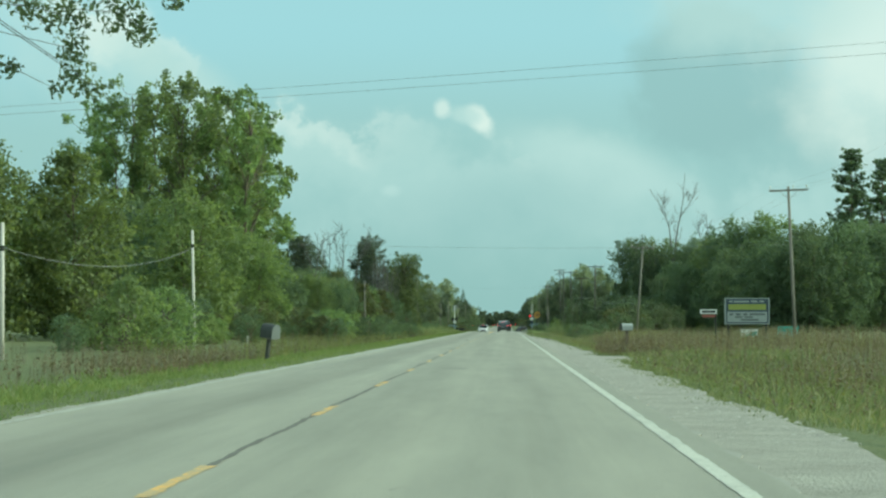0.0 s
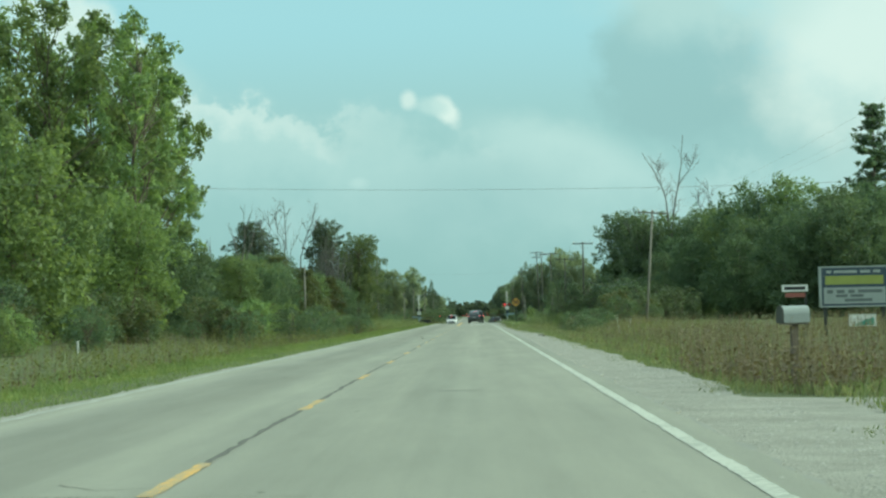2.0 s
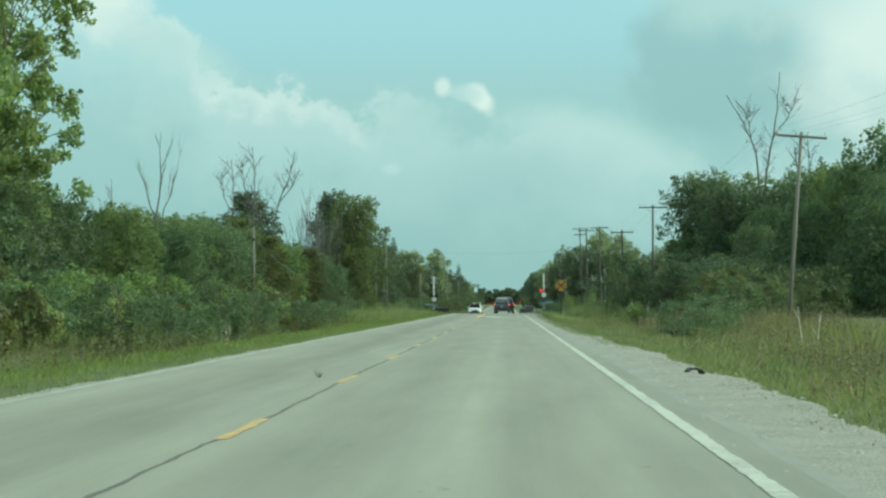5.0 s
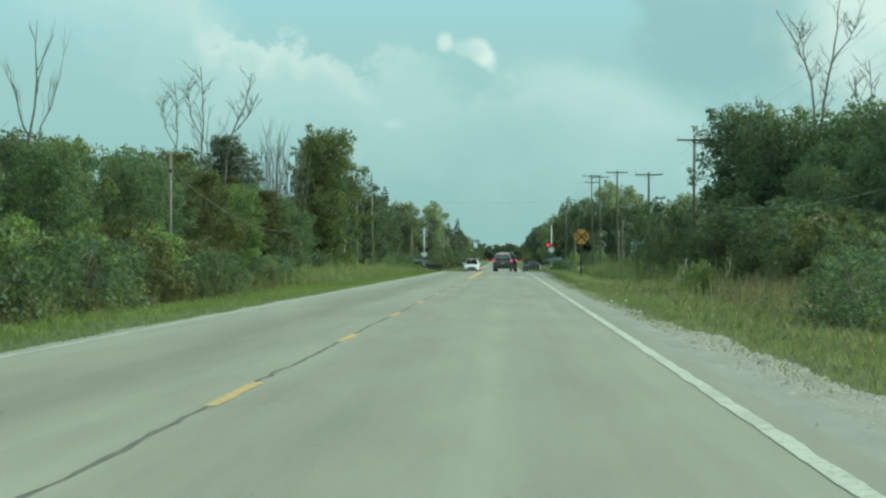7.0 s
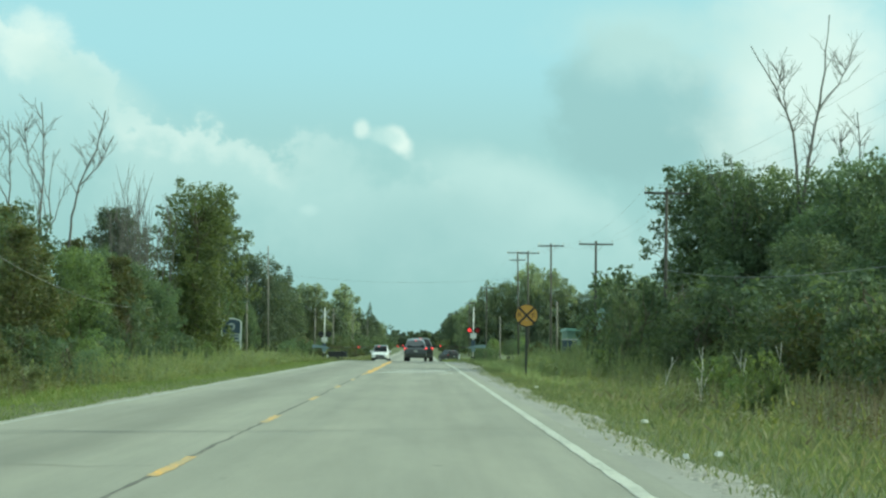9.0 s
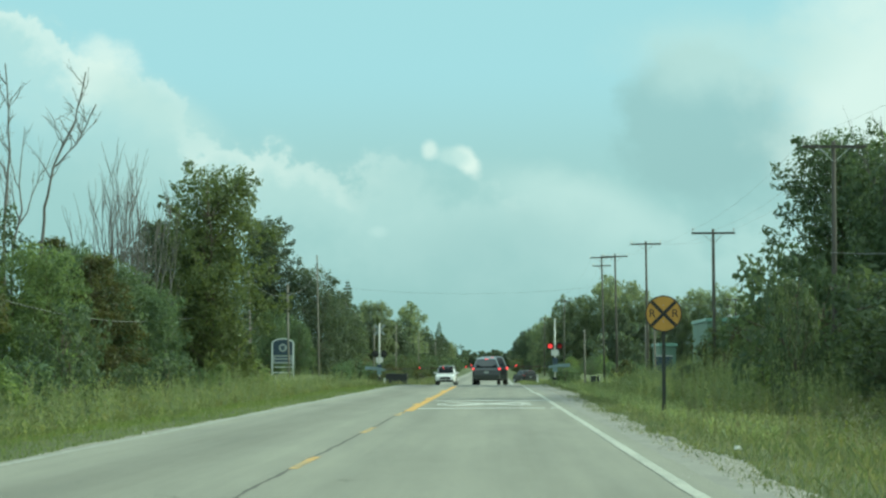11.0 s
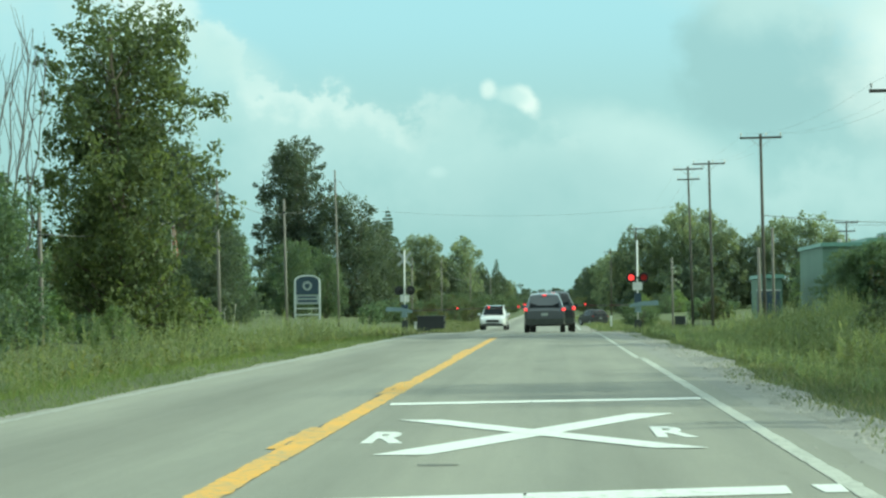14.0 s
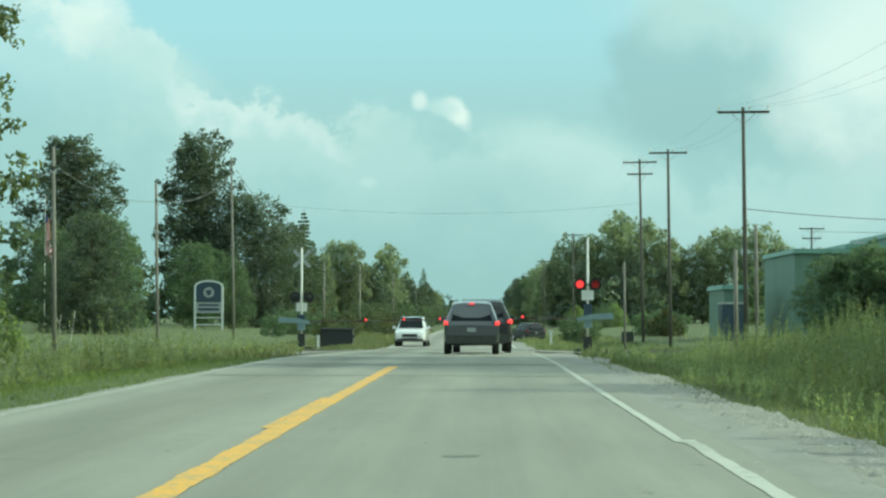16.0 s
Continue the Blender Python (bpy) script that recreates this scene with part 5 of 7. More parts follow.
SPRUCE = [spruce_meshes(5, 16.0, 4.6), pine_meshes(6, 25.0, 5.6)]
for x, y, s, k in ((-23.5, 560, 1.05, 0), (-36, 262, 0.62, 0), (-19.5, 1010, 1.2, 0)):
    put_tree(SPRUCE[k], "spruce_tree", x, y, "dark green spruce tree with drooping boughs", "tree", s, 1.0, None, "spruces")
for x, y, s in ((62.9, 338, 1.27), (68.8, 341, 1.21)):
    put_tree(SPRUCE[1], "pine_tree", x, y, "tall dark green pine tree with upswept boughs", "tree", s, 1.0, None, "pines")


def snag_mesh(seed, h, lean, r0, forks=9):
    """A bare tree: one leading stem with steep side limbs that carry fine twigs."""
    rng = np.random.default_rng(seed)
    b = Build()
    stem = bent(rng, (0, 0, -0.3), (lean * h, 0, h), 9, 0.022)
    b.tube(stem, [r0 * (1 - 0.9 * (i / 9) ** 1.2) for i in range(10)], 7, False)

    def limb(p, d, L, r, lev):
        q = p + d * L
        pts = bent(rng, p, q, 4, 0.06, -0.05)
        b.tube(pts, [r * (1 - 0.75 * i / 4) for i in range(5)], 5 if lev == 0 else 4, False)
        if lev < 2:
            for k in range(4 - lev):
                a = Vector(rng.normal(size=3))
                e = (d + a.normalized() * rng.uniform(0.25, 0.45) + Vector((0, 0, 0.25))).normalized()
                j = rng.integers(1, 4)
                limb(pts[j].lerp(pts[j + 1], rng.random()), e, L * rng.uniform(0.35, 0.6), max(0.01, r * 0.42), lev + 1)

    for k in range(forks):
        s = 0.42 + 0.52 * (k + rng.random()) / forks
        i = min(8, int(s * 9))
        p = stem[i].lerp(stem[i + 1], s * 9 - i)
        a = rng.uniform(0, 6.283)
        d = Vector((math.cos(a) * 0.42, math.sin(a) * 0.42, 1)).normalized()
        limb(p, d, h * (1.02 - s) * rng.uniform(0.5, 0.72), r0 * (1 - s) * 0.75 + 0.02, 0)
    return mesh_of("dead_tree", b, M_DEAD, True)


def broom_mesh(seed, h, stems, r0):
    """A clump of slim upright bare stems."""
    rng = np.random.default_rng(seed)
    b = Build()
    for k in range(stems):
        x, y = rng.normal() * 0.55, rng.normal() * 0.55
        hh = h * rng.uniform(0.72, 1.0)
        tip = Vector((x * 2.3, y * 2.3, hh))
        pts = bent(rng, (x, y, -0.3), tip, 6, 0.03)
        b.tube(pts, [r0 * (1 - 0.85 * i / 6) for i in range(7)], 5, False)
        for q in range(8):
            s = rng.uniform(0.4, 0.95)
            i = min(5, int(s * 6))
            p = pts[i].lerp(pts[i + 1], s * 6 - i)
            a = rng.uniform(0, 6.283)
            e = p + Vector((math.cos(a) * 0.32, math.sin(a) * 0.32, 1.0)) * (hh * rng.uniform(0.12, 0.24))
            b.tube(bent(rng, p, e, 3, 0.08), [0.022, 0.016, 0.012, 0.007], 4, False)
    return mesh_of("dead_tree", b, M_DEAD, True)


def branched_mesh(seed, stems, twigs, r0):
    """A bare tree from the courses of its few stems, as rows of (x, z), with thin twigs on their upper halves."""
    rng = np.random.default_rng(seed)
    b = Build()
    for course in stems:
        pts = [Vector((x, rng.normal() * 0.15, z)) for x, z in course]
        top = max(p.z for p in pts)
        fine = []
        for p, q in zip(pts, pts[1:]):
            fine += [p.lerp(q, i / 4) + Vector(rng.normal(size=3)) * 0.05 for i in range(4)]
        fine.append(pts[-1])
        r = [max(0.038, r0 * (1 - 0.9 * max(0.0, p.z) / top)) for p in fine]
        b.tube(fine, r, 6, False)
        for k in range(twigs):
            i = int(rng.uniform(0.45, 0.97) * (len(fine) - 1))
            p = fine[i]
            if p.z < top * 0.5:
                continue
            a = rng.uniform(0, 6.283)
            d = Vector((math.cos(a), math.sin(a) * 0.6, rng.uniform(0.9, 1.7))).normalized()
            q = p + d * rng.uniform(0.9, 2.6)
            lim = bent(rng, p, q, 3, 0.1)
            b.tube(lim, [r[i] * 0.5 + 0.008, 0.022, 0.016, 0.009], 4, False)
            for m in range(3):
                e = lim[1 + m % 2].lerp(lim[2], rng.random())
                f = e + (d + Vector(rng.normal(size=3)) * 0.55).normalized() * rng.uniform(0.4, 1.1)
                b.tube([e, e.lerp(f, 0.5) + Vector(rng.normal(size=3)) * 0.03, f], [0.014, 0.011, 0.007], 4, False)
    return mesh_of("dead_tree", b, M_DEAD, True)


DEAD = [snag_mesh(3, 16.0, 0.05, 0.15, 5), snag_mesh(8, 16.0, 0.09, 0.14, 4), snag_mesh(14, 16.0, -0.08, 0.13, 5), broom_mesh(21, 12.5, 9, 0.06),
        branched_mesh(5, (((0, -0.3), (0, 8), (-0.35, 14), (-0.6, 17.6), (-1.9, 20.6), (-3.9, 23.9)), ((-1.3, 19.2), (-1.5, 20.8), (-2.0, 22.4)),
                          ((0.25, -0.3), (0.1, 8), (0.15, 13.5), (0.7, 17), (1.5, 20.8), (2.0, 26.4)), ((1.2, 19.2), (2.6, 21.2), (3.8, 23.4))), 14, 0.25),
        branched_mesh(6, (((0, -0.3), (0.3, 9), (1.0, 12), (2.0, 14.5), (2.6, 17.2)), ((0.9, 11.8), (2.2, 13.2), (3.2, 15.4))), 9, 0.16),
        branched_mesh(7, (((0, -0.3), (0.1, 9), (0.3, 13), (0.0, 17.8)), ((0.2, 11.5), (-0.8, 13.5), (-1.1, 16.4))), 10, 0.15)]
L_DEAD = "bare grey dead tree standing above the woods"
for x, y, s, k, rz in ((-22.2, 238.3, 0.82, 0, 20), (-25.5, 240, 0.62, 1, 90), (-29, 258, 0.6, 2, 10), (-26.7, 312, 0.92, 6, 0), (-24.6, 313, 1.0, 6, 0), (-22.6, 312, 1.0, 5, 0), (-25.4, 316, 0.92, 2, 200),
                       (30.4, 322, 1.0, 4, 0), (26.6, 324, 1.0, 2, 10), (37, 334, 1.15, 6, 0), (39.2, 276, 1.1, 1, 75), (56, 279, 1.1, 2, 15)):
    o = tagged(new("dead_tree", DEAD[k]), L_DEAD, "dead tree", "bare trees")
    place(o, pose(x, y, height(x, y), 0, 0, rz), (s, s, s))
for x, y, s, rz in ((-19.2, 313.5, 1.0, 0), (-17.7, 314, 1.02, 80), (-16.4, 312.6, 0.96, 150), (-18.3, 315.5, 0.98, 220)):
    o = tagged(new("dead_tree", DEAD[3]), "clump of slim upright bare grey stems", "dead tree", "bare stem clumps")
    place(o, pose(x, y, height(x, y), 0, 0, rz), (s, s, s))

# The tree whose boughs hang over the road's left side.
near_w, near_rng = Build(), np.random.default_rng(90)
near_w.tube([(-10.2, 7, -0.4), (-10, 7, 2.5), (-9.6, 7, 5.2), (-9.4, 7, 8.5)], [0.3, 0.24, 0.2, 0.08], 9)
tips = ((-3.95, 7.0, 5.45, 0.3), (-3.45, 7.1, 5.3, 0.32), (-3.4, 7, 4.85, 0.22), (-3.3, 7, 4.5, 0.24), (-3.05, 7, 4.3, 0.17), (-3.6, 7, 4.3, 0.12), (-2.75, 7.1, 5.35, 0.3), (-2.45, 7, 5.1, 0.2),
        (-2.0, 7, 5.5, 0.16), (-4.25, 7, 4.6, 0.16), (-5.2, 7.4, 5.6, 0.5), (-4.6, 6.6, 6.0, 0.6), (-2.6, 6.6, 5.75, 0.3))
for x, y, z, r in tips:
    near_w.tube(bent(near_rng, (-9.6, 7, 5.4), (x, y, z), 5, 0.12, 0.12), [0.04, 0.025, 0.015, 0.01, 0.007, 0.004], 5, False)
far_tips = [(-10 + near_rng.normal() * 2.6, 7 + near_rng.normal() * 2.6, 7.5 + near_rng.normal() * 1.6, 1.0) for _ in range(26)]
for x, y, z, r in far_tips:
    near_w.tube(bent(near_rng, (-9.5, 7, 6.0), (x, y, z), 4, 0.06, 0.1), [0.07, 0.05, 0.035, 0.02, 0.01], 5, False)
near_l = np.concatenate([leaf_quads(near_rng, np.array([t[:3] for t in tips]), np.array([t[3] for t in tips]), 2300, 0.095, 1.0),
                         leaf_quads(near_rng, np.array([t[:3] for t in far_tips]), np.array([t[3] for t in far_tips]), 7000, 0.16)])
near_t = thing("roadside_tree", pose(0, 0, 0), "green tree with boughs hanging over the road", "tree")
part("trunk", near_w, M_BARK, near_t, "", True)
# The boughs' dark outline against the sky is put into their colour.
part("crown", (near_l, np.arange(len(near_l)).reshape(-1, 4)), M_LEAF_SHADE, near_t)


# ---- far woods ----
def woods(name, n, x0, x1, y0, y1, h, size, material, label, gap=0.0):
    rng = np.random.default_rng(int(abs(x0) + y0))
    cs, rs = [], []
    for i in range(n):
        x, y = rng.uniform(x0, x1), rng.uniform(y0, y1)
        if abs(x) < gap:
            continue
        top = h * rng.uniform(0.6, 1.1)
        for k in range(5):
            cs.append((x + rng.normal() * 1.6, y + rng.normal() * 1.6, top * (0.15 + 0.2 * k)))
            rs.append(h * 0.17 * (1.15 - 0.12 * k))
    cs, rs = np.array(cs), np.array(rs)
    v = leaf_quads(rng, cs, rs, len(cs) * 55, size * 1.25)
    v[:, 2] = np.maximum(v[:, 2], 0.0)
    tagged(new(name, mesh_of(name, (v, np.arange(len(v)).reshape(-1, 4)), material)), label, "woods", "", "stuff")


# These woods carry the haze in their grey leaf colour.
woods("far_woods", 60, -75, 75, 1050, 1400, 13, 1.0, M_LEAF_HAZE_GREY, "far green woods along the road", 13)
woods("far_woods", 420, -190, 190, 1510, 1600, 10.5, 1.4, M_LEAF_HAZE_GREY, "far green woods on the horizon")
woods("left_woods", 70, -75, -38, 200, 620, 10.5, 0.9, M_LEAF_DARK, "dark green woods behind the roadside trees")
woods("left_woods", 22, -60, -34, 90, 200, 9, 0.8, M_LEAF_DARK, "dark green woods behind the roadside trees")
woods("right_woods", 60, 42, 90, 245, 640, 11, 0.9, M_LEAF_DARK, "dark green woods behind the roadside field")
woods("roadside_woods", 34, -32, -17, 640, 1050, 11, 0.75, M_LEAF_HAZE_GREY, "green woods along the far road")
woods("roadside_woods", 30, 14, 34, 600, 1050, 10, 0.75, M_LEAF_HAZE_GREY, "green woods along the far road")


# ---- poles and wires ----
def utility_pole(x, y, h, arm=2.4, lean=0.0, arms=1, pins=3, drop_z=0.25, label="", material=None):
    t = thing("utility_pole", pose(x, y, height(x, y), 0, lean, 0), label or "weathered wooden utility pole with a crossarm", "utility pole", "utility poles")
    z0 = height(x, y)
    part("shaft", Build().tube([(0, 0, -0.4), (0, 0, h * 0.5), (0, 0, h - z0)], [0.115, 0.1, 0.08], 10), material or M_POLE, t, "", True)
    for k in range(arms):
        z = h - z0 - drop_z - 0.9 * k
        a = arm * (1 - 0.25 * k)
        part("crossarm", Build().box(-a / 2, a / 2, -0.19, -0.1, z - 0.06, z + 0.06), material or M_POLE, t)
        for s in (-1, 1):
            part("brace", Build().beam((s * a * 0.24, -0.2, z - 0.05), (s * 0.05, -0.14, z - 0.55), 0.03, 0.03), M_STEEL, t)
        for s in ((-0.47, 0.47) if pins == 2 else (-0.47, 0.12, 0.47)):
            part("insulator", Build().lathe([(0.02, z + 0.05), (0.02, z + 0.16), (0.05, z + 0.17), (0.055, z + 0.24), (0.03, z + 0.3)], 8, "z", (s * a, -0.145, 0)), M_SIGN_WHITE if pins == 3 else M_STEEL, t)
    return t


RIGHT = ((20.8, 36.2, 10.5, 0), (21.1, 112.5, 10.1, -2.2), (16.45, 200.5, 9.7, 4.2), (15.5, 282.0, 9.95, 0.2), (14.95, 320.0, 9.05, -0.3), (14.77, 368.2, 11.3, -0.7), (14.41, 403.7, 12.2, -0.8), (14.35, 425.6, 13.25, -1.2),
         (13.2, 520, 11.5, 0), (12.6, 620, 11, 0), (12.3, 720, 11, 0))
for i, (x, y, h, lean) in enumerate(RIGHT):
    utility_pole(x, y, h, 2.5 if i != 7 else 2.6, lean, 2 if i == 7 else 1, 2 if i in (4,) else 3, 0.25, "dark tarred wooden utility pole with a crossarm" if i > 2 else "", M_TARRED_POLE if i > 2 else None)
utility_pole(33.0, 462, 9.7, 2.4, 0, 2, 2, 0.15, "dark tarred wooden utility pole with two crossarms and transformers", M_TARRED_POLE)
tp = bpy.context.scene.objects["utility_pole.011"]
for s in (-1, 1):
    part("transformer", Build().lathe([(0.2, 7.0), (0.27, 7.02), (0.27, 7.9), (0.18, 7.96)], 12, "z", (s * 0.75, -0.1, 0)), M_STEEL, tp, "grey steel transformer")
    part("bracket", Build().beam((s * 0.5, -0.1, 7.4), (0, 0, 7.4), 0.08, 0.08), M_STEEL, tp)
LEFT = ((-16.05, 54, 4.9, 0, 0), (-16.02, 99.8, 6.75, -1.2, 0), (-16.2, 247.1, 6.8, 0, 1), (-15.8, 316.3, 4.75, -1, 1), (-16.35, 357.7, 8.45, -0.8, 1), (-15.94, 383.0, 8.5, -1.0, 1), (-16.89, 425.4, 13.3, -1.2, 1),
        (-13.5, 470, 6.5, 0, 1), (-13, 520, 7.5, 0, 1), (-12.4, 600, 8, 0, 1), (-12, 700, 8, 0, 1))
for x, y, h, lean, dark in LEFT:
    t = thing("telephone_pole", pose(x, y, height(x, y), 0, lean, 0), "slim %s wooden telephone pole at the edge of the trees" % ("weathered grey" if dark else "bleached pale"), "telephone pole", "telephone poles")
    z0 = height(x, y)
    part("shaft", Build().tube([(0, 0, -0.4), (0, 0, h * 0.5), (0, 0, h - z0)], [0.1, 0.088, 0.07], 9), M_PALE_POLE if not dark else M_POLE, t, "", True)
    part("clamp", Build().lathe([(0.07, h - z0 - 1.05), (0.09, h - z0 - 1.04), (0.09, h - z0 - 0.85), (0.07, h - z0 - 0.84)], 9), M_DARK_POST, t)
# The slim shaft at (15.4, 369) is added for the tall pole's sunlit side.
for x, y, h, r in ((15.2, 375.5, 5.3, 0.12), (10.9, 396, 5.7, 0.08), (15.4, 369, 6.2, 0.09)):
    t = thing("stub_pole_and_lit_edge", pose(x, y, height(x, y), 0, -0.6, 0), "short %s wooden stub pole beside the poles" % ("slim weathered" if r < 0.1 else "weathered"), "pole")
    part("shaft", Build().tube([(0, 0, -0.4), (0, 0, h)], [r, r * 0.8], 8), M_POLE, t, "", True)


def wire(a, b, sag, r=0.014, label="thin dark overhead wire between poles"):
    a, b = Vector(a), Vector(b)
    n = 18
    pts = [a.lerp(b, i / n) - Vector((0, 0, 4 * sag * (i / n) * (1 - i / n))) for i in range(n + 1)]
    return tagged(new("overhead_wire", mesh_of("overhead_wire", Build().tube(pts, [r] * (n + 1), 5), M_WIRE, True)), label, "wire", "overhead wires")


for (xa, ya, ha, _), (xb, yb, hb, _) in zip(RIGHT, RIGHT[1:]):
    for s in (-1.17, 0.3, 1.17):
        wire((xa + s, ya - 0.14, ha + 0.03), (xb + s, yb - 0.14, hb + 0.03), 0.012 * (yb - ya), 0.0035)
    if ya == 200.5:
        wire((xa - 0.13, ya, ha * 0.42), (xb - 0.13, yb, hb * 0.56), 0.012 * (yb - ya), 0.014)
for (xa, ya, ha, *_), (xb, yb, hb, *_) in zip(LEFT, LEFT[1:]):
    if yb - ya < 120:
        wire((xa + 0.1, ya, ha - 0.95), (xb + 0.1, yb, hb - 0.95), 0.02 * (yb - ya), 0.016)
# Spans over the road.
t = thing("utility_pole", pose(-30.0, 50.4, -0.2, 0, 0, 0), "weathered wooden utility pole among the trees", "utility pole", "utility poles")
part("shaft", Build().tube([(0, 0, -0.4), (0, 0, 4), (0, 0, 8.3)], [0.13, 0.11, 0.085], 10), M_POLE, t, "", True)
t = thing("utility_pole", pose(58.0, 49.7, height(58, 49.7), 0, 0, 0), "tall weathered wooden utility pole across the field", "utility pole", "utility poles")
part("shaft", Build().tube([(0, 0, -0.4), (0, 0, 7), (0, 0, 14.6)], [0.14, 0.12, 0.09], 10), M_POLE, t, "", True)
wire((58.0, 49.6, 14.33), (-30.0, 50.3, 7.85), 0.37, 0.006)
wire((57.9, 49.6, 13.76), (-29.9, 50.3, 7.65), 0.37, 0.006)
wire((20.7, 112.5, 6.35), (-15.9, 99.8, 6.15), 0.35, 0.006)
wire((14.3, 425.6, 9.9), (-16.8, 425.4, 10.0), 0.9, 0.008)
wire((14.7, 368.2, 6.4), (36, 374, 6.5), 0.5, 0.02)
wire((33, 462, 9.3), (66, 462, 9.8), 0.3, 0.02)


# ---- signs ----
def letters(body, size, m, material, parent, name="letter", squash=1.0):
    """Raised lettering that stands upright and faces the oncoming camera."""
    c = bpy.data.curves.new("letter", "FONT")
    c.body, c.size, c.align_x, c.align_y, c.extrude = body, size, "CENTER", "CENTER", 0.002
    tmp = bpy.data.objects.new("letter", c)
    scene.collection.objects.link(tmp)
    me = bpy.data.meshes.new_from_object(tmp.evaluated_get(bpy.context.evaluated_depsgraph_get()))
    bpy.data.objects.remove(tmp)
    me.transform(m @ pose(0, 0, 0, 90, 0, 0) @ Matrix.Diagonal((squash, 1, 1, 1)))
    me.materials.clear()
    me.materials.append(material)
    return part(name, me, None, parent)




rx = thing("railway_sign", pose(6.5, 253.6, height(6.5, 253.6)), "round yellow and black railway warning sign on a dark post", "road sign")
zc = 2.46 - height(6.5, 253.6)
part("post", Build().box(-0.045, 0.045, 0.0, 0.05, -0.4, zc + 0.35), M_DARK_POST, rx)
part("disc", Build().lathe([(0.457, -0.008), (0.46, -0.005), (0.46, 0.0), (0.457, 0.0)], 48, "y", (0, -0.005, zc)), M_SIGN_BLACK, rx, "black rim")
part("face", Build().lathe([(0.43, -0.004), (0.43, 0.0)], 48, "y", (0, -0.013, zc)), M_SIGN_YELLOW, rx, "faded amber yellow face")
for s in (-1, 1):
    part("bar", Build().beam((-0.30 * s, -0.0205, zc - 0.30), (0.30 * s, -0.0205, zc + 0.30), 0.003 + 0.002 * (s > 0), 0.085), M_SIGN_BLACK, rx)
    letters("R", 0.3, pose(0.285 * s, -0.019, zc), M_SIGN_BLACK, rx)
    part("bolt", Build().lathe([(0.014, -0.008), (0.014, 0.0)], 8, "y", (0, -0.0215, zc + 0.2 * s)), M_STEEL, rx)


def text_bars(parent, rows, material, y):
    """Unreadable lines of writing as plain bars: rows of x0, x1, z0, z1."""
    for x0, x1, z0, z1 in rows:
        part("text_bar", Build().box(x0, x1, y - 0.004, y, z0, z1), material, parent)


M_BOARD_BLUE = paint("board_dark_blue", (0.035, 0.06, 0.09), 0.5, 0.2)
M_BOARD_YELLOW = paint("board_yellow", (0.3, 0.33, 0.07), 0.5, 0.1)
M_BOARD_GREY = paint("board_grey_white", (0.33, 0.36, 0.35), 0.5, 0.1)
M_BOARD_TEXT = paint("board_faded_text", (0.13, 0.15, 0.15), 0.6, 0.0)
M_TEAL = paint("teal_panel", (0.08, 0.36, 0.3), 0.5, 0.2)
M_RUST = paint("dull_red_board", (0.3, 0.1, 0.08), 0.6, 0.0)
bb = thing("roadside_billboard", pose(18.6, 117.5, height(15, 103)), "dark blue billboard with a yellow panel and white letter board", "billboard")
zb = -height(15, 103)
part("frame", Build().box(-1.13, 1.13, 0.0, 0.22, zb + 1.12, zb + 2.66), M_BOARD_BLUE, bb, "dark blue cabinet")
part("yellow_panel", Build().box(-1.0, 1.0, -0.02, -0.002, zb + 1.98, zb + 2.33), M_BOARD_YELLOW, bb)
part("letter_board", Build().box(-1.06, 1.06, -0.02, -0.002, zb + 1.2, zb + 1.86), M_BOARD_GREY, bb)
for x0, x1, z0, z1 in ((-1.13, 1.13, 2.66, 2.72), (-1.13, 1.13, 1.06, 1.12)):
    part("trim", Build().box(x0, x1, -0.03, 0.25, zb + z0, zb + z1), M_BOARD_GREY, bb, "pale metal trim")
for s in (-1, 1):
    part("trim", Build().box(s * 1.16 - 0.03, s * 1.16 + 0.03, -0.03, 0.25, zb + 1.06, zb + 2.72), M_BOARD_GREY, bb, "pale metal trim")
    part("leg", Build().box(s * 1.0 - 0.06, s * 1.0 + 0.06, 0.06, 0.18, -0.4, zb + 1.06), M_DARK_POST, bb)
text_bars(bb, [(-0.95, -0.78, zb + 2.44, zb + 2.55), (-0.7, 0.1, zb + 2.44, zb + 2.55), (0.2, 0.55, zb + 2.44, zb + 2.55), (0.65, 0.9, zb + 2.44, zb + 2.55)], M_BOARD_GREY, -0.002)
text_bars(bb, [(-0.95, -0.75, zb + 1.62, zb + 1.76), (-0.62, -0.35, zb + 1.62, zb + 1.76), (-0.22, 0.0, zb + 1.62, zb + 1.76), (0.12, 0.95, zb + 1.63, zb + 1.76), (-0.65, -0.25, zb + 1.46, zb + 1.57), (-0.15, 0.3, zb + 1.46, zb + 1.57), (-0.35, 0.6, zb + 1.28, zb + 1.4)], M_BOARD_TEXT, -0.02)
sm = thing("small_sign", pose(16.0, 117.4, height(15, 103)), "small white board over a dull red board on a post", "sign")
part("white_board", Build().box(-0.45, 0.45, -0.02, 0.02, zb + 1.75, zb + 2.03), M_SIGN_WHITE, sm)
part("red_board", Build().box(-0.33, 0.35, -0.02, 0.02, zb + 1.52, zb + 1.7), M_RUST, sm, "dull red board")
part("post", Build().box(0.34, 0.42, 0.02, 0.1, -0.5, zb + 2.03), M_DARK_POST, sm)
text_bars(sm, [(-0.36, 0.36, zb + 1.82, zb + 1.95)], M_SIGN_BLACK, -0.02)
ts = thing("teal_sign", pose(21.2, 116.5, height(15, 103)), "teal panel sign with a pale lower half", "sign")
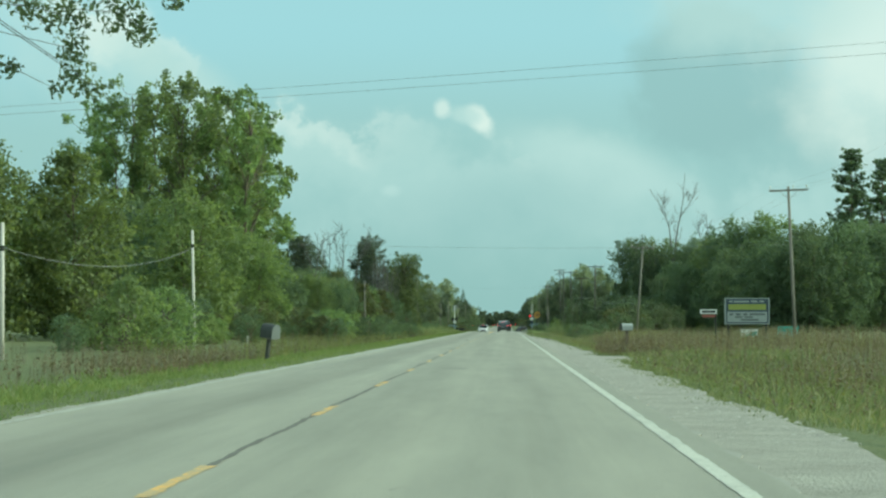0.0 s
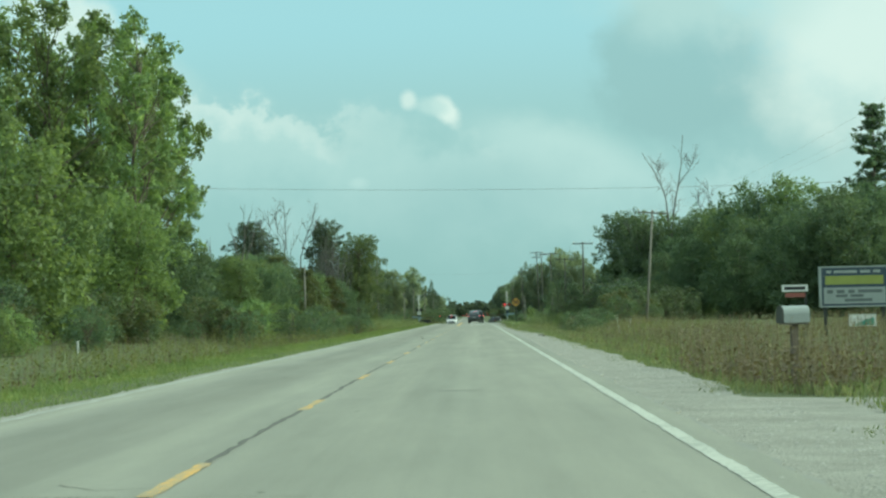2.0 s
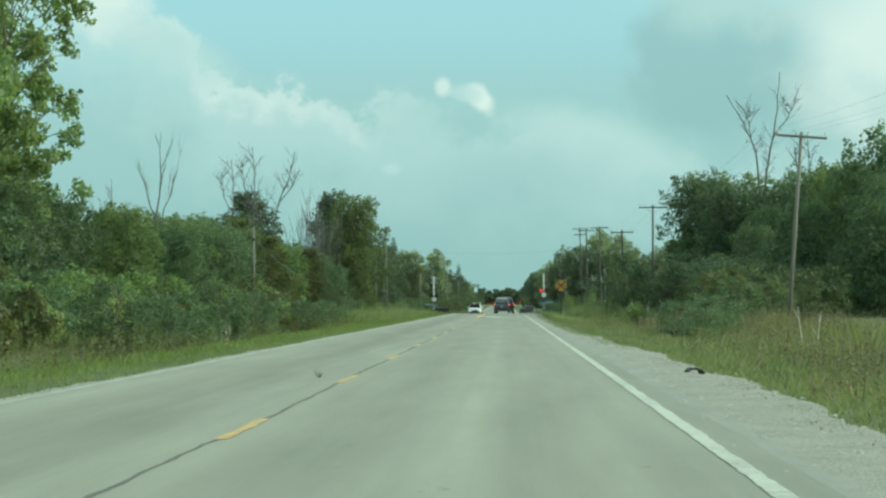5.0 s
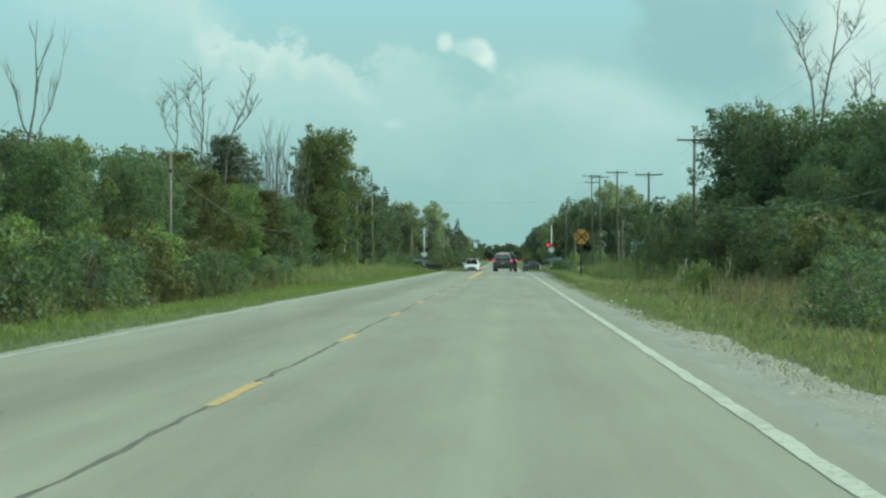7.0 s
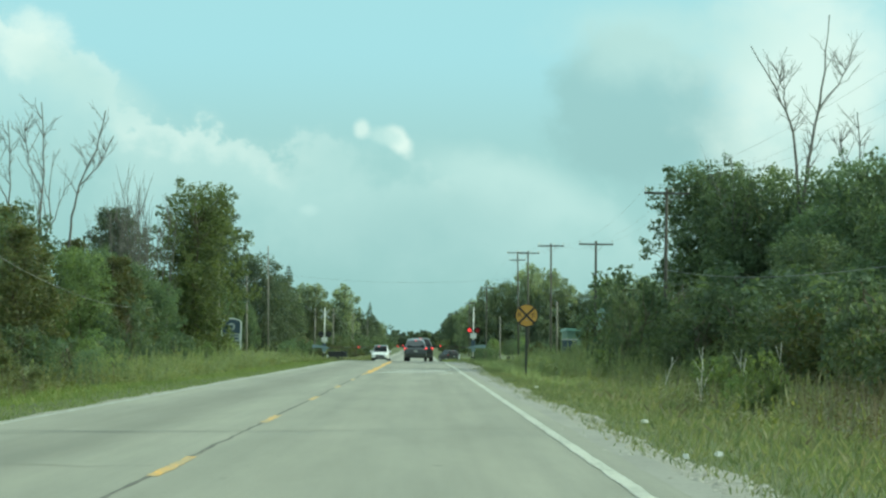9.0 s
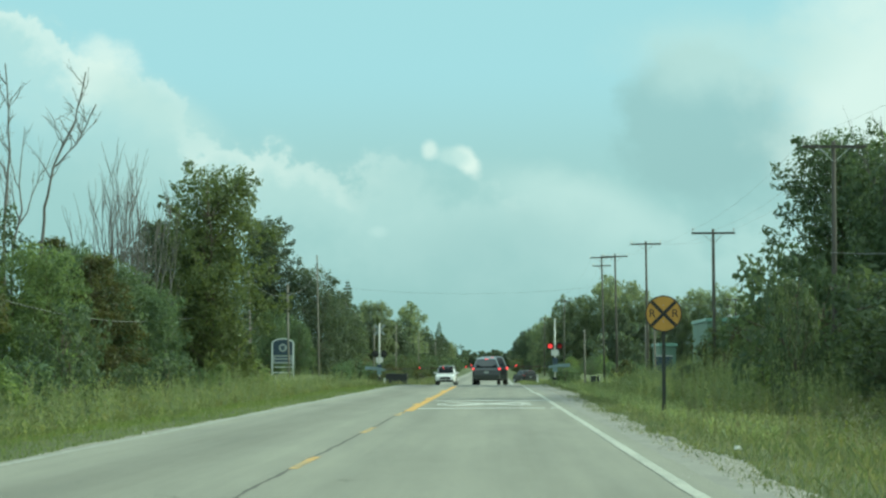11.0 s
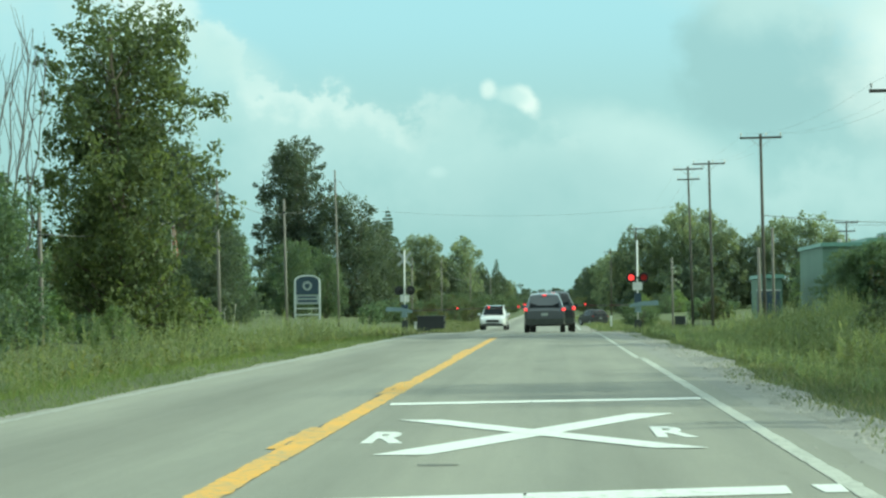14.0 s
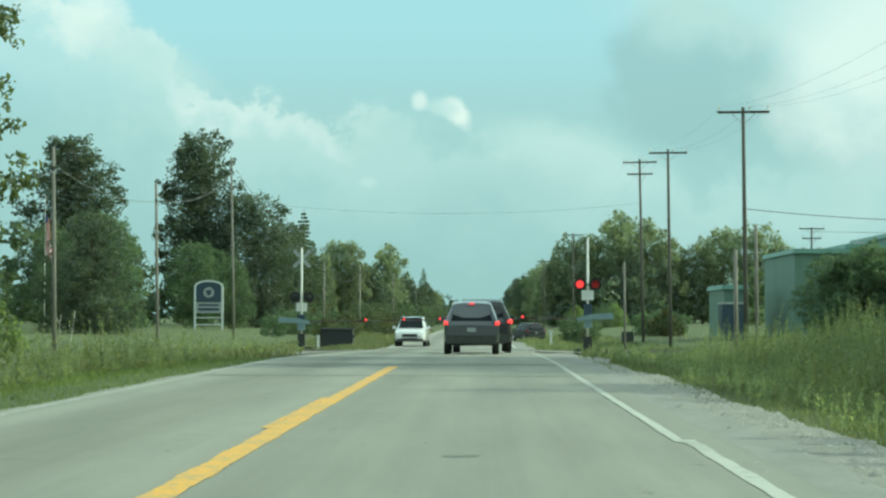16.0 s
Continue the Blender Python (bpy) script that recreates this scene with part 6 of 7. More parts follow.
part("panel", Build().box(-0.58, 0.58, -0.03, 0.03, zb + 0.95, zb + 1.42), M_TEAL, ts)
part("lower_panel", Build().box(-0.6, 0.56, -0.02, 0.02, zb + 0.45, zb + 0.95), paint("pale_teal_panel", (0.3, 0.45, 0.43), 0.5, 0.1), ts, "pale teal lower half")
for s in (-0.5, 0.5):
    part("leg", Build().box(s - 0.03, s + 0.03, 0.03, 0.09, -0.4, zb + 1.4), M_DARK_POST, ts)
gs = thing("small_sign", pose(18.4, 114.8, height(15.1, 101)), "small white and green board on the ground", "sign")
zg = -height(15.1, 101)
part("board", Build().box(-0.48, 0.48, -0.02, 0.02, zg + 0.4, zg + 0.95), M_SIGN_WHITE, gs)
part("green_patch", Build().plate([(-0.3, zg + 0.45), (0.4, zg + 0.45), (0.4, zg + 0.8), (0.1, zg + 0.7)], -0.026, -0.021), M_TEAL, gs, "green shape")
for s in (-0.4, 0.4):
    part("leg", Build().box(s - 0.025, s + 0.025, 0.02, 0.06, -0.3, zg + 0.9), M_DARK_POST, gs)

bb.scale, sm.scale, ts.scale, gs.scale = (1.26, 1.26, 1.07), (1.25, 1.25, 1.06), (1.2, 1.2, 0.76), (1.2, 1.2, 0.9)

# The arched sign past the crossing.
ar = thing("arched_sign", pose(-27.75, 491.4, height(-27.75, 491.4)), "tall white-framed arched sign with a dark blue emblem panel", "sign")
M_FRAME = paint("sign_frame_white", (0.6, 0.63, 0.62), 0.5, 0.1)
for s in (-1, 1):
    part("leg", Build().box(s * 1.5 - 0.11, s * 1.5 + 0.11, -0.1, 0.1, -0.5, 4.6), M_FRAME, ar)
arch = [(1.6 * math.cos(math.pi * i / 16), 4.6 + 0.75 * math.sin(math.pi * i / 16)) for i in range(17)]
inner = [(1.38 * math.cos(math.pi * i / 16), 4.6 + 0.55 * math.sin(math.pi * i / 16)) for i in range(17)]
ab = Build()
for i in range(16):
    ab.plate([arch[i], arch[i + 1], inner[i + 1], inner[i]], -0.1, 0.1)
part("arch", ab, M_FRAME, ar)
part("emblem_panel", Build().plate([(1.38, 2.95), (1.38, 4.6)] + inner[1:-1] + [(-1.38, 4.6), (-1.38, 2.95)], -0.03, 0.03), M_BOARD_BLUE, ar, "dark blue panel")
part("emblem", Build().lathe([(0.58, -0.01), (0.58, 0.0)], 24, "y", (0, -0.035, 4.0)), M_BOARD_GREY, ar, "pale round emblem")
part("emblem_shield", Build().plate([(-0.3, 4.25), (0.3, 4.25), (0.27, 3.9), (0, 3.6), (-0.27, 3.9)], -0.055, -0.046), M_BOARD_BLUE, ar)
part("text_panel", Build().box(-1.38, 1.38, -0.03, 0.03, 1.75, 2.9), M_BOARD_GREY, ar)
text_bars(ar, [(-1.1, 1.1, 2.5, 2.72), (-1.15, 1.15, 2.0, 2.3)], M_BOARD_BLUE, -0.03)
part("rail", Build().box(-1.38, 1.38, -0.04, 0.04, 1.18, 1.3), M_FRAME, ar)
part("rail", Build().box(-1.38, 1.38, -0.04, 0.04, 0.42, 0.56), M_FRAME, ar)


# ---- level crossing ----
def crossing_signal(x, y, top, zl, faces, label, lit, buck):
    t = thing("crossing_signal", pose(x, y, height(x, y), 0, 0, 0 if faces > 0 else 180), label, "crossing signal", "crossing signals")
    z0 = -height(x, y)
    part("mast", Build().tube([(0, 0, z0 - 0.1), (0, 0, z0 + top)], [0.06, 0.055], 12), M_SIGN_WHITE, t, "", True)
    part("base", Build().box(-0.24, 0.24, -0.24, 0.24, -0.3, z0 + 0.2, 0.05), M_DARK_POST, t, "dark cast base")
    part("crossarm", Build().beam((-0.38, -0.06, z0 + zl), (0.38, -0.06, z0 + zl), 0.05, 0.05), M_DARK_POST, t)
    for s, m in ((-1, lit[0]), (1, lit[1])):
        bg = part("backing", Build().lathe([(0.305, -0.01), (0.305, 0.01)], 28, "y", (0.38 * s, -0.1, z0 + zl)), M_SIGN_BLACK, t, "round black backing disc")
        hood = Build()
        for i in range(10):
            a0, a1 = math.pi * (i / 10), math.pi * ((i + 1) / 10)
            q = [(0.38 * s + 0.205 * math.cos(a), yy, z0 + zl + 0.205 * math.sin(a)) for yy in (-0.4, -0.115) for a in (a0, a1)]
            hood.add(q, [(0, 1, 3, 2)])
        part("hood", hood, M_SIGN_BLACK, bg)
        part("lamp", Build().lathe([(0.06, -0.05), (0.17, -0.03), (0.19, 0.0)], 20, "y", (0.38 * s, -0.115, z0 + zl)), m, bg, "red signal lamp")
        part("housing", Build().lathe([(0.14, 0.0), (0.13, 0.12), (0.05, 0.16)], 14, "y", (0.38 * s, -0.085, z0 + zl)), M_SIGN_BLACK, t)
    part("tracks_plate", Build().box(-0.3, 0.3, -0.1, -0.085, z0 + zl - 0.78, z0 + zl - 0.3), M_SIGN_WHITE, t, "white plate under the lamps")
    part("relay_box", Build().box(-0.2, 0.22, -0.16, 0.1, z0 + zl - 1.55, z0 + zl - 0.95), M_BOARD_BLUE, t, "dark blue box")
    if buck:
        for s in (-1, 1):
            part("crossbuck", Build().beam((-0.45 * s, -0.08 - 0.012 * s, z0 + top - 1.05), (0.45 * s, -0.08 - 0.012 * s, z0 + top - 0.15), 0.015, 0.2), M_BOARD_GREY, t, "weathered grey crossbuck board")
    return t


crossing_signal(7.27, 370.4, 5.05, 2.78, 1, "white crossing signal mast with two red lamps", (M_RED_ON, M_RED_DIM), False)
crossing_signal(-7.84, 381.9, 4.92, 2.2, -1, "white crossing signal mast seen from behind", (M_RED_DIM, M_RED), True)
M_RAIL = worn("railhead_steel", (0.16, 0.13, 0.11), (0.35, 0.33, 0.31), 0.5, 3.0, 0.7)
for y in (374.3, 375.74):
    solid("rail", Build().box(-60, 60, y - 0.035, y + 0.035, base(y) - 0.12, base(y) + 0.012), M_RAIL, "worn steel rail across the road", "rail", "structure")
M_BALLAST = worn("track_ballast", (0.1, 0.095, 0.085), (0.24, 0.225, 0.2), 0.95, 5.0)
bal = Build()
for x0, x1 in ((-60, -4.4), (5.0, 60)):
    bal.box(x0, x1, 372.6, 377.4, base(375) - 0.9, base(375) - 0.1, 0.5)
solid("track_bed", bal, M_BALLAST, "grey stone ballast under the railway track", "track bed", "structure")
solid("crossing_panel", Build().box(EDGE_L + 0.1, EDGE_R - 0.1, 373.2, 376.9, base(375) - 0.03, base(375) + 0.01), M_PATCH, "dark rubber and asphalt panel at the crossing", "road", "structure")
# Two dark bands painted on the road in place of cast tree shadows.
for y, w in ((318.6, 0.8), (309.5, 0.5)):
    solid("road_patch_and_shade", Build().flat([(-3.4, y), (4.0, y + 0.2), (4.0, y + w + 0.2), (-3.4, y + w)], 0.0045), M_PATCH, "dark tree shadow band painted across the road", "road patch", "structure")
# Pale band painted where a thin sunlit gap crosses between the shadows.
marking("sunlit_band", Build().flat([(0.2, 320.6), (3.95, 320.8), (3.95, 321.4), (0.2, 321.2)], 0.0065), M_OLD_WHITE, "pale band painted for the sunlit gap across the lane")


# ---- mailboxes and small roadside things ----
def mailbox(x, y, z, material, label, turn, lean=0, w=0.15):
    t = thing("mailbox", pose(x, y, height(x, y), lean, 0, turn), label, "mailbox")
    z0 = z - height(x, y)
    prof = [(-w, z0), (w, z0), (w, z0 + 1.1 * w)] + [(w * math.cos(math.pi * i / 10), z0 + 1.1 * w + w * math.sin(math.pi * i / 10)) for i in range(1, 10)] + [(-w, z0 + 1.1 * w)]
    part("box", Build().plate(prof, -0.26, 0.26), material, t)
    part("door", Build().plate([(p[0] * 1.05, z0 + w + (p[1] - z0 - w) * 1.05) for p in prof], -0.285, -0.262), M_BOARD_TEXT if turn > 0 else M_DARK_POST, t)
    if turn > 0:
        part("flag", Build().box(w + 0.002, w + 0.015, -0.1, -0.06, z0 + 0.12, z0 + 0.36), M_RED, t, "red flag")
    part("board", Build().box(-0.12, 0.12, -0.24, 0.24, z0 - 0.035, z0 - 0.001), M_POLE, t)
    part("post", Build().box(-0.06, 0.06, -0.06, 0.06, -0.4, z0 - 0.035), M_DARK_POST if turn > 0 else M_BARK, t)
    return t


mailbox(-6.28, 53.6, 0.6, worn("dark_green_tin", (0.02, 0.025, 0.022), (0.05, 0.056, 0.05), 0.55, 6.0, 0.2), "dark tin mailbox with a grey door on a leaning post", 60, 8, 0.22).scale = (1.1, 1.0, 1.1)
mailbox(7.19, 61.1, 1.13, M_BOARD_GREY, "pale grey mailbox on a wooden post", -75).scale = (0.85, 0.85, 0.85)
st = thing("marker_stake", pose(-14.9, 115.8, height(-14.9, 115.8)), "short white marker stake in the grass", "stake")
part("stake", Build().box(-0.04, 0.04, -0.02, 0.02, -0.2, 0.55), M_SIGN_WHITE, st)
ty = np.random.default_rng(4)
tyre = Build()
for i in range(9):
    a0, a1 = 0.25 + 0.26 * i, 0.25 + 0.26 * (i + 1)
    w = 0.13 + 0.02 * ty.random()
    tyre.add([(0.26 * math.cos(a) + 0, yy, 0.17 * math.sin(a) * (1 + 0.2 * ty.random()) + dz) for a in (a0, a1) for yy in (-w, w) for dz in (0.0, 0.03)],
             [(1, 3, 7, 5), (0, 4, 6, 2), (0, 1, 5, 4), (2, 6, 7, 3)])
o = solid("tyre_scrap", tyre, M_BLACK, "curled black scrap of tyre tread on the gravel", "debris")
o.matrix_basis = pose(5.4, 131.0, -0.03, 0, 0, 25) @ Matrix.Diagonal((0.6, 0.6, 0.6, 1))
tw = Build()
tr = np.random.default_rng(12)
for i in range(7):
    a = tr.uniform(0, 6.28)
    tw.tube([(0, 0, 0.01), (0.08 * math.cos(a), 0.08 * math.sin(a), 0.06), (0.16 * math.cos(a) * tr.uniform(0.5, 1.3), 0.16 * math.sin(a), tr.uniform(0.05, 0.22))], [0.012, 0.01, 0.004], 4)
o = solid("twig", tw, M_BARK, "small broken twig lying on the road", "debris")
o.matrix_basis = pose(-0.5, 129.7, 0.0) @ Matrix.Diagonal((0.6, 0.6, 0.6, 1))
for x, y in ((5.18, 193.3), (5.63, 193.9), (5.9, 204.0), (5.7, 231.5)):
    o = solid("litter", Build().box(-0.06, 0.06, -0.04, 0.04, 0, 0.05, 0.015), M_SIGN_WHITE, "small scrap of white litter on the verge", "litter", "", False, "litter")
    o.matrix_basis = pose(x, y, max(-0.03, height(x, y)) , 0, 0, x * 50)

def dead_stalk(x, y, h, lean):
    """A pale dead stem leaning out of the weeds, with two broken side twigs."""
    q = np.random.default_rng(int(abs(x) * 100 + y))
    b = Build()
    tip = Vector((lean * h, q.normal() * 0.1, h))
    pts = bent(q, (0, 0, -0.2), tip, 4, 0.05)
    b.tube(pts, [0.02, 0.017, 0.014, 0.01, 0.006], 6)
    for i in (2, 3):
        b.tube([pts[i], pts[i] + Vector((q.normal() * 0.15, q.normal() * 0.1, 0.25 * h))], [0.012, 0.005], 5)
    o = solid("dead_stalk", b, M_PALE_POLE, "pale dead stem standing in the roadside weeds", "dead stem", "", True, "dead stems")
    o.matrix_basis = pose(x, y, height(x, y))


for x, y, h, lean in ((10.2, 229, 1.6, 0.05), (10.7, 231, 1.8, -0.08), (11.2, 228, 1.5, 0.12), (11.6, 230, 1.7, -0.03), (10.0, 226.5, 1.1, -0.2), (12.1, 227, 1.9, 0.04), (11.0, 246, 1.5, 0.35), (11.4, 160, 1.5, -0.15), (12.2, 163, 1.3, 0.1),
                      (-8.3, 176, 0.8, 0.04), (-8.8, 178, 0.95, -0.05), (-8.0, 173, 0.7, 0.08), (-16.0, 356.5, 1.6, 0.1), (-15.6, 357.2, 1.8, 0.12)):
    dead_stalk(x, y, h, lean)

# Flag on its pole.
fp = thing("flagpole", pose(-34.6, 440, height(-34.6, 440)), "slim white flagpole with a limp striped flag", "flagpole")
part("pole", Build().tube([(0, 0, -0.3), (0, 0, 10.2)], [0.06, 0.035], 8), M_SIGN_WHITE, fp, "", True)
part("finial", Build().lathe([(0.02, 10.2), (0.09, 10.27), (0.09, 10.35), (0.02, 10.42)], 10), M_STEEL, fp)
M_FLAG_RED, M_FLAG_BLUE = paint("flag_red", (0.42, 0.06, 0.06), 0.8, 0), paint("flag_blue", (0.05, 0.06, 0.18), 0.8, 0)
for i in range(9):
    fb = Build()
    v = []
    for j in range(9):
        t = j / 8
        for k in (0, 1):
            s = (i + k) / 9
            v.append((0.07 + s * (0.45 + 0.55 * t) + 0.04 * math.sin(9 * s + 4 * t), -0.05 + 0.1 * math.sin(12 * s + 3 * t), 8.9 - 3.3 * t - 0.35 * s))
    fb.add(v, [(2 * j, 2 * j + 1, 2 * j + 3, 2 * j + 2) for j in range(8)])
    part("stripe", fb, M_FLAG_RED if i % 2 == 0 else M_SIGN_WHITE, fp)
part("canton", Build().box(0.06, 0.36, -0.2, -0.16, 8.3, 8.9), M_FLAG_BLUE, fp, "dark blue canton")
fp.scale = (0.65, 0.65, 1.1)


# ---- vehicles ----
def suv(m, body_paint, label, brake, scale=1.0, group="waiting cars"):
    """A sport utility car, its rear at y = 0 and its nose towards +y."""
    t = thing("suv", m, label, "car", group)
    t.scale = (scale, scale, scale)
    st = ((0.0, 0.84, 0.46, 0.9, 0.94, 0.78), (0.06, 0.92, 0.36, 1.02, 1.06, 0.79), (0.3, 0.94, 0.31, 1.05, 1.5, 0.68), (0.42, 0.945, 0.3, 1.05, 1.64, 0.65), (0.8, 0.95, 0.28, 1.05, 1.7, 0.66),
          (2.2, 0.955, 0.26, 1.03, 1.73, 0.67), (2.9, 0.95, 0.26, 1.0, 1.66, 0.65), (3.35, 0.945, 0.26, 0.99, 1.36, 0.68), (3.75, 0.94, 0.26, 0.98, 1.06, 0.74), (4.35, 0.91, 0.28, 0.92, 0.98, 0.74),
          (4.65, 0.83, 0.33, 0.8, 0.86, 0.66), (4.75, 0.7, 0.42, 0.66, 0.72, 0.52))
    b = Build()
    for y, w, lo, belt, roof, rw in st:
        mid = lo + (belt - lo) * 0.5
        half = [(w * 0.8, lo), (w * 0.96, lo + 0.09), (w, mid), (w * 0.975, belt), (rw * 1.02, roof - 0.05), (rw * 0.86, roof), (rw * 0.4, roof + 0.02)]
        b.v += [(x, y, z) for x, z in half] + [(-x, y, z) for x, z in reversed(half)]
    n = 14
    for i in range(len(st) - 1):
        for k in range(n):
            b.f.append((i * n + k, (i + 1) * n + k, (i + 1) * n + (k + 1) % n, i * n + (k + 1) % n))
    b.f.append(tuple(range(n - 1, -1, -1))[::-1])
    b.f.append(tuple(range((len(st) - 1) * n, len(st) * n))[::-1])
    part("body", b, body_paint, t)

    def on(i, s, h):
        """A point on the greenhouse at station i, side s, share h from belt to roof, slightly proud."""
        y, w, lo, belt, roof, rw = st[i]
        x = w * 0.975 + (rw * 1.02 - w * 0.975) * h
        return Vector((s * (x + 0.008), y, belt + (roof - 0.05 - belt) * h))

    part("rear_window", Build().add([(-0.7, 0.055, 1.09), (0.7, 0.055, 1.09), (0.58, 0.385, 1.6), (-0.58, 0.385, 1.6), (-0.7, 0.08, 1.08), (0.7, 0.08, 1.08), (0.58, 0.41, 1.58), (-0.58, 0.41, 1.58)],
                                    [(0, 1, 2, 3), (7, 6, 5, 4), (0, 4, 5, 1), (1, 5, 6, 2), (2, 6, 7, 3), (3, 7, 4, 0)]), M_GLASS, t, "dark rear window")
    part("windshield", Build().add([(-0.72, 3.77, 1.13), (0.72, 3.77, 1.13), (0.6, 2.99, 1.7), (-0.6, 2.99, 1.7), (-0.7, 3.7, 1.07), (0.7, 3.7, 1.07), (0.6, 2.95, 1.6), (-0.6, 2.95, 1.6)],
                                   [(3, 2, 1, 0), (4, 5, 6, 7), (1, 5, 4, 0), (2, 6, 5, 1), (3, 7, 6, 2), (0, 4, 7, 3)]), M_GLASS, t, "dark windshield")
    for s in (-1, 1):
        for i0, i1 in ((4, 5), (5, 6)):
            a, c = on(i0, s, 0.08), on(i1, s, 0.08)
            d, e = on(i1, s, 0.9), on(i0, s, 0.9)
            a, e = a.lerp(c, 0.04), e.lerp(d, 0.04)
            part("side_window", Build().add([a, c, d, e], [(0, 1, 2, 3)]), M_GLASS, t, "dark side window")
        part("tail_light", Build().add([(s * 0.8, -0.03, 0.96), (s * 0.9, -0.005, 0.97), (s * 0.9, 0.0, 1.07), (s * 0.8, 0.03, 1.06), (s * 0.8, 0.1, 0.96), (s * 0.955, 0.24, 0.95), (s * 0.95, 0.24, 1.1), (s * 0.8, 0.12, 1.07)],
                                       [(0, 1, 2, 3), (1, 5, 6, 2), (3, 2, 6, 7), (0, 4, 5, 1), (0, 3, 7, 4), (4, 7, 6, 5)]), M_RED_ON if brake else M_RED, t, "red tail light")
        part("headlight", Build().add([(s * 0.5, 4.73, 0.66), (s * 0.8, 4.66, 0.68), (s * 0.84, 4.58, 0.82), (s * 0.52, 4.69, 0.8), (s * 0.5, 4.6, 0.66), (s * 0.8, 4.5, 0.68), (s * 0.84, 4.45, 0.82), (s * 0.52, 4.55, 0.8)],
                                      [(0, 1, 2, 3), (3, 2, 6, 7), (1, 5, 6, 2), (0, 3, 7, 4), (0, 4, 5, 1), (4, 7, 6, 5)]), M_STEEL, t, "clear headlight")
        mi = part("mirror", Build().box(s * 1.03 - 0.1, s * 1.03 + 0.1, 3.25, 3.37, 1.04, 1.2, 0.02), body_paint, t)
        for y in (0.88, 3.72):
            wh = part("wheel", Build().lathe([(0.05, -0.1), (0.2, -0.09), (0.22, 0.0), (0.2, 0.09), (0.05, 0.1)], 20, "x", (s * 0.83, y, 0.35)), M_DARK_POST, t)
            part("tyre", Build().lathe([(0.23, -0.1), (0.33, -0.115), (0.355, -0.08), (0.355, 0.08), (0.33, 0.115), (0.23, 0.1)], 24, "x", (s * 0.83, y, 0.355)), M_BLACK, wh)
            part("rim", Build().lathe([(0.03, 0.108), (0.2, 0.1), (0.22, 0.11)], 12, "x", (s * 0.83 + (0.0 if s > 0 else -0.216), y, 0.355)), M_STEEL, wh)
    part("rear_bumper", Build().box(-0.86, 0.86, -0.06, 0.14, 0.36, 0.62, 0.03), M_DARK_POST, t, "dark plastic bumper")
    part("front_bumper", Build().box(-0.78, 0.78, 4.62, 4.8, 0.3, 0.46, 0.03), M_DARK_POST, t, "dark plastic bumper")
    part("intake", Build().box(-0.5, 0.5, 4.72, 4.785, 0.36, 0.5, 0.015), M_SIGN_BLACK, t, "black lower intake")
    part("grille", Build().box(-0.46, 0.46, 4.7, 4.765, 0.55, 0.74, 0.015), M_SIGN_BLACK, t, "black grille")
    part("brake_lamp", Build().box(-0.09, 0.09, 0.33, 0.37, 1.62, 1.67), M_RED_ON if brake else M_RED, t, "red high brake light")
    part("number_plate", Build().box(-0.15, 0.15, -0.035, -0.005, 0.74, 0.87), M_BOARD_GREY, t, "plain pale number plate")
    part("roof_rail", Build().tube([(-0.6, 0.8, 1.74), (-0.6, 2.8, 1.73)], [0.02, 0.02], 6), M_STEEL, t)
    part("roof_rail", Build().tube([(0.6, 0.8, 1.74), (0.6, 2.8, 1.73)], [0.02, 0.02], 6), M_STEEL, t)
    return t


P_GREY = paint("slate_grey_car_paint", (0.062, 0.07, 0.084), 0.3, 1.0, 0.3)
P_BLACK = paint("black_car_paint", (0.014, 0.014, 0.016), 0.4, 0.3)
P_DULL = paint("dull_black_car_paint", (0.02, 0.021, 0.023), 0.55, 0.1)
P_WHITE = paint("white_car_paint", (0.8, 0.8, 0.79), 0.3, 1.0)
suv(pose(1.74, 339.5, base(341)), P_GREY, "slate grey sport utility car with brake lights lit", True).scale = (1.0, 1.0, 1.06)
suv(pose(2.12, 348.5, base(350), 0, 0, 1), P_BLACK, "tall black sport utility car waiting at the crossing", True, 1.2)
suv(pose(-2.2, 400.5, base(398), 0, 0, 178), P_WHITE, "white sport utility car facing the crossing", False, 1.05)
suv(pose(6.4, 432, height(6.4, 432), 0, 0, 20), P_DULL, "dark car standing at the road's edge past the crossing", False, 0.85)


# ---- crossing gates, lowered ----
M_GATE = paint("dull_gate_paint", (0.13, 0.125, 0.12), 0.6, 0.1)
M_GATE_RED = paint("faded_gate_red", (0.1, 0.045, 0.042), 0.6, 0.1)
M_PALE_BLUE = paint("pale_blue_metal", (0.23, 0.31, 0.34), 0.5, 0.1)


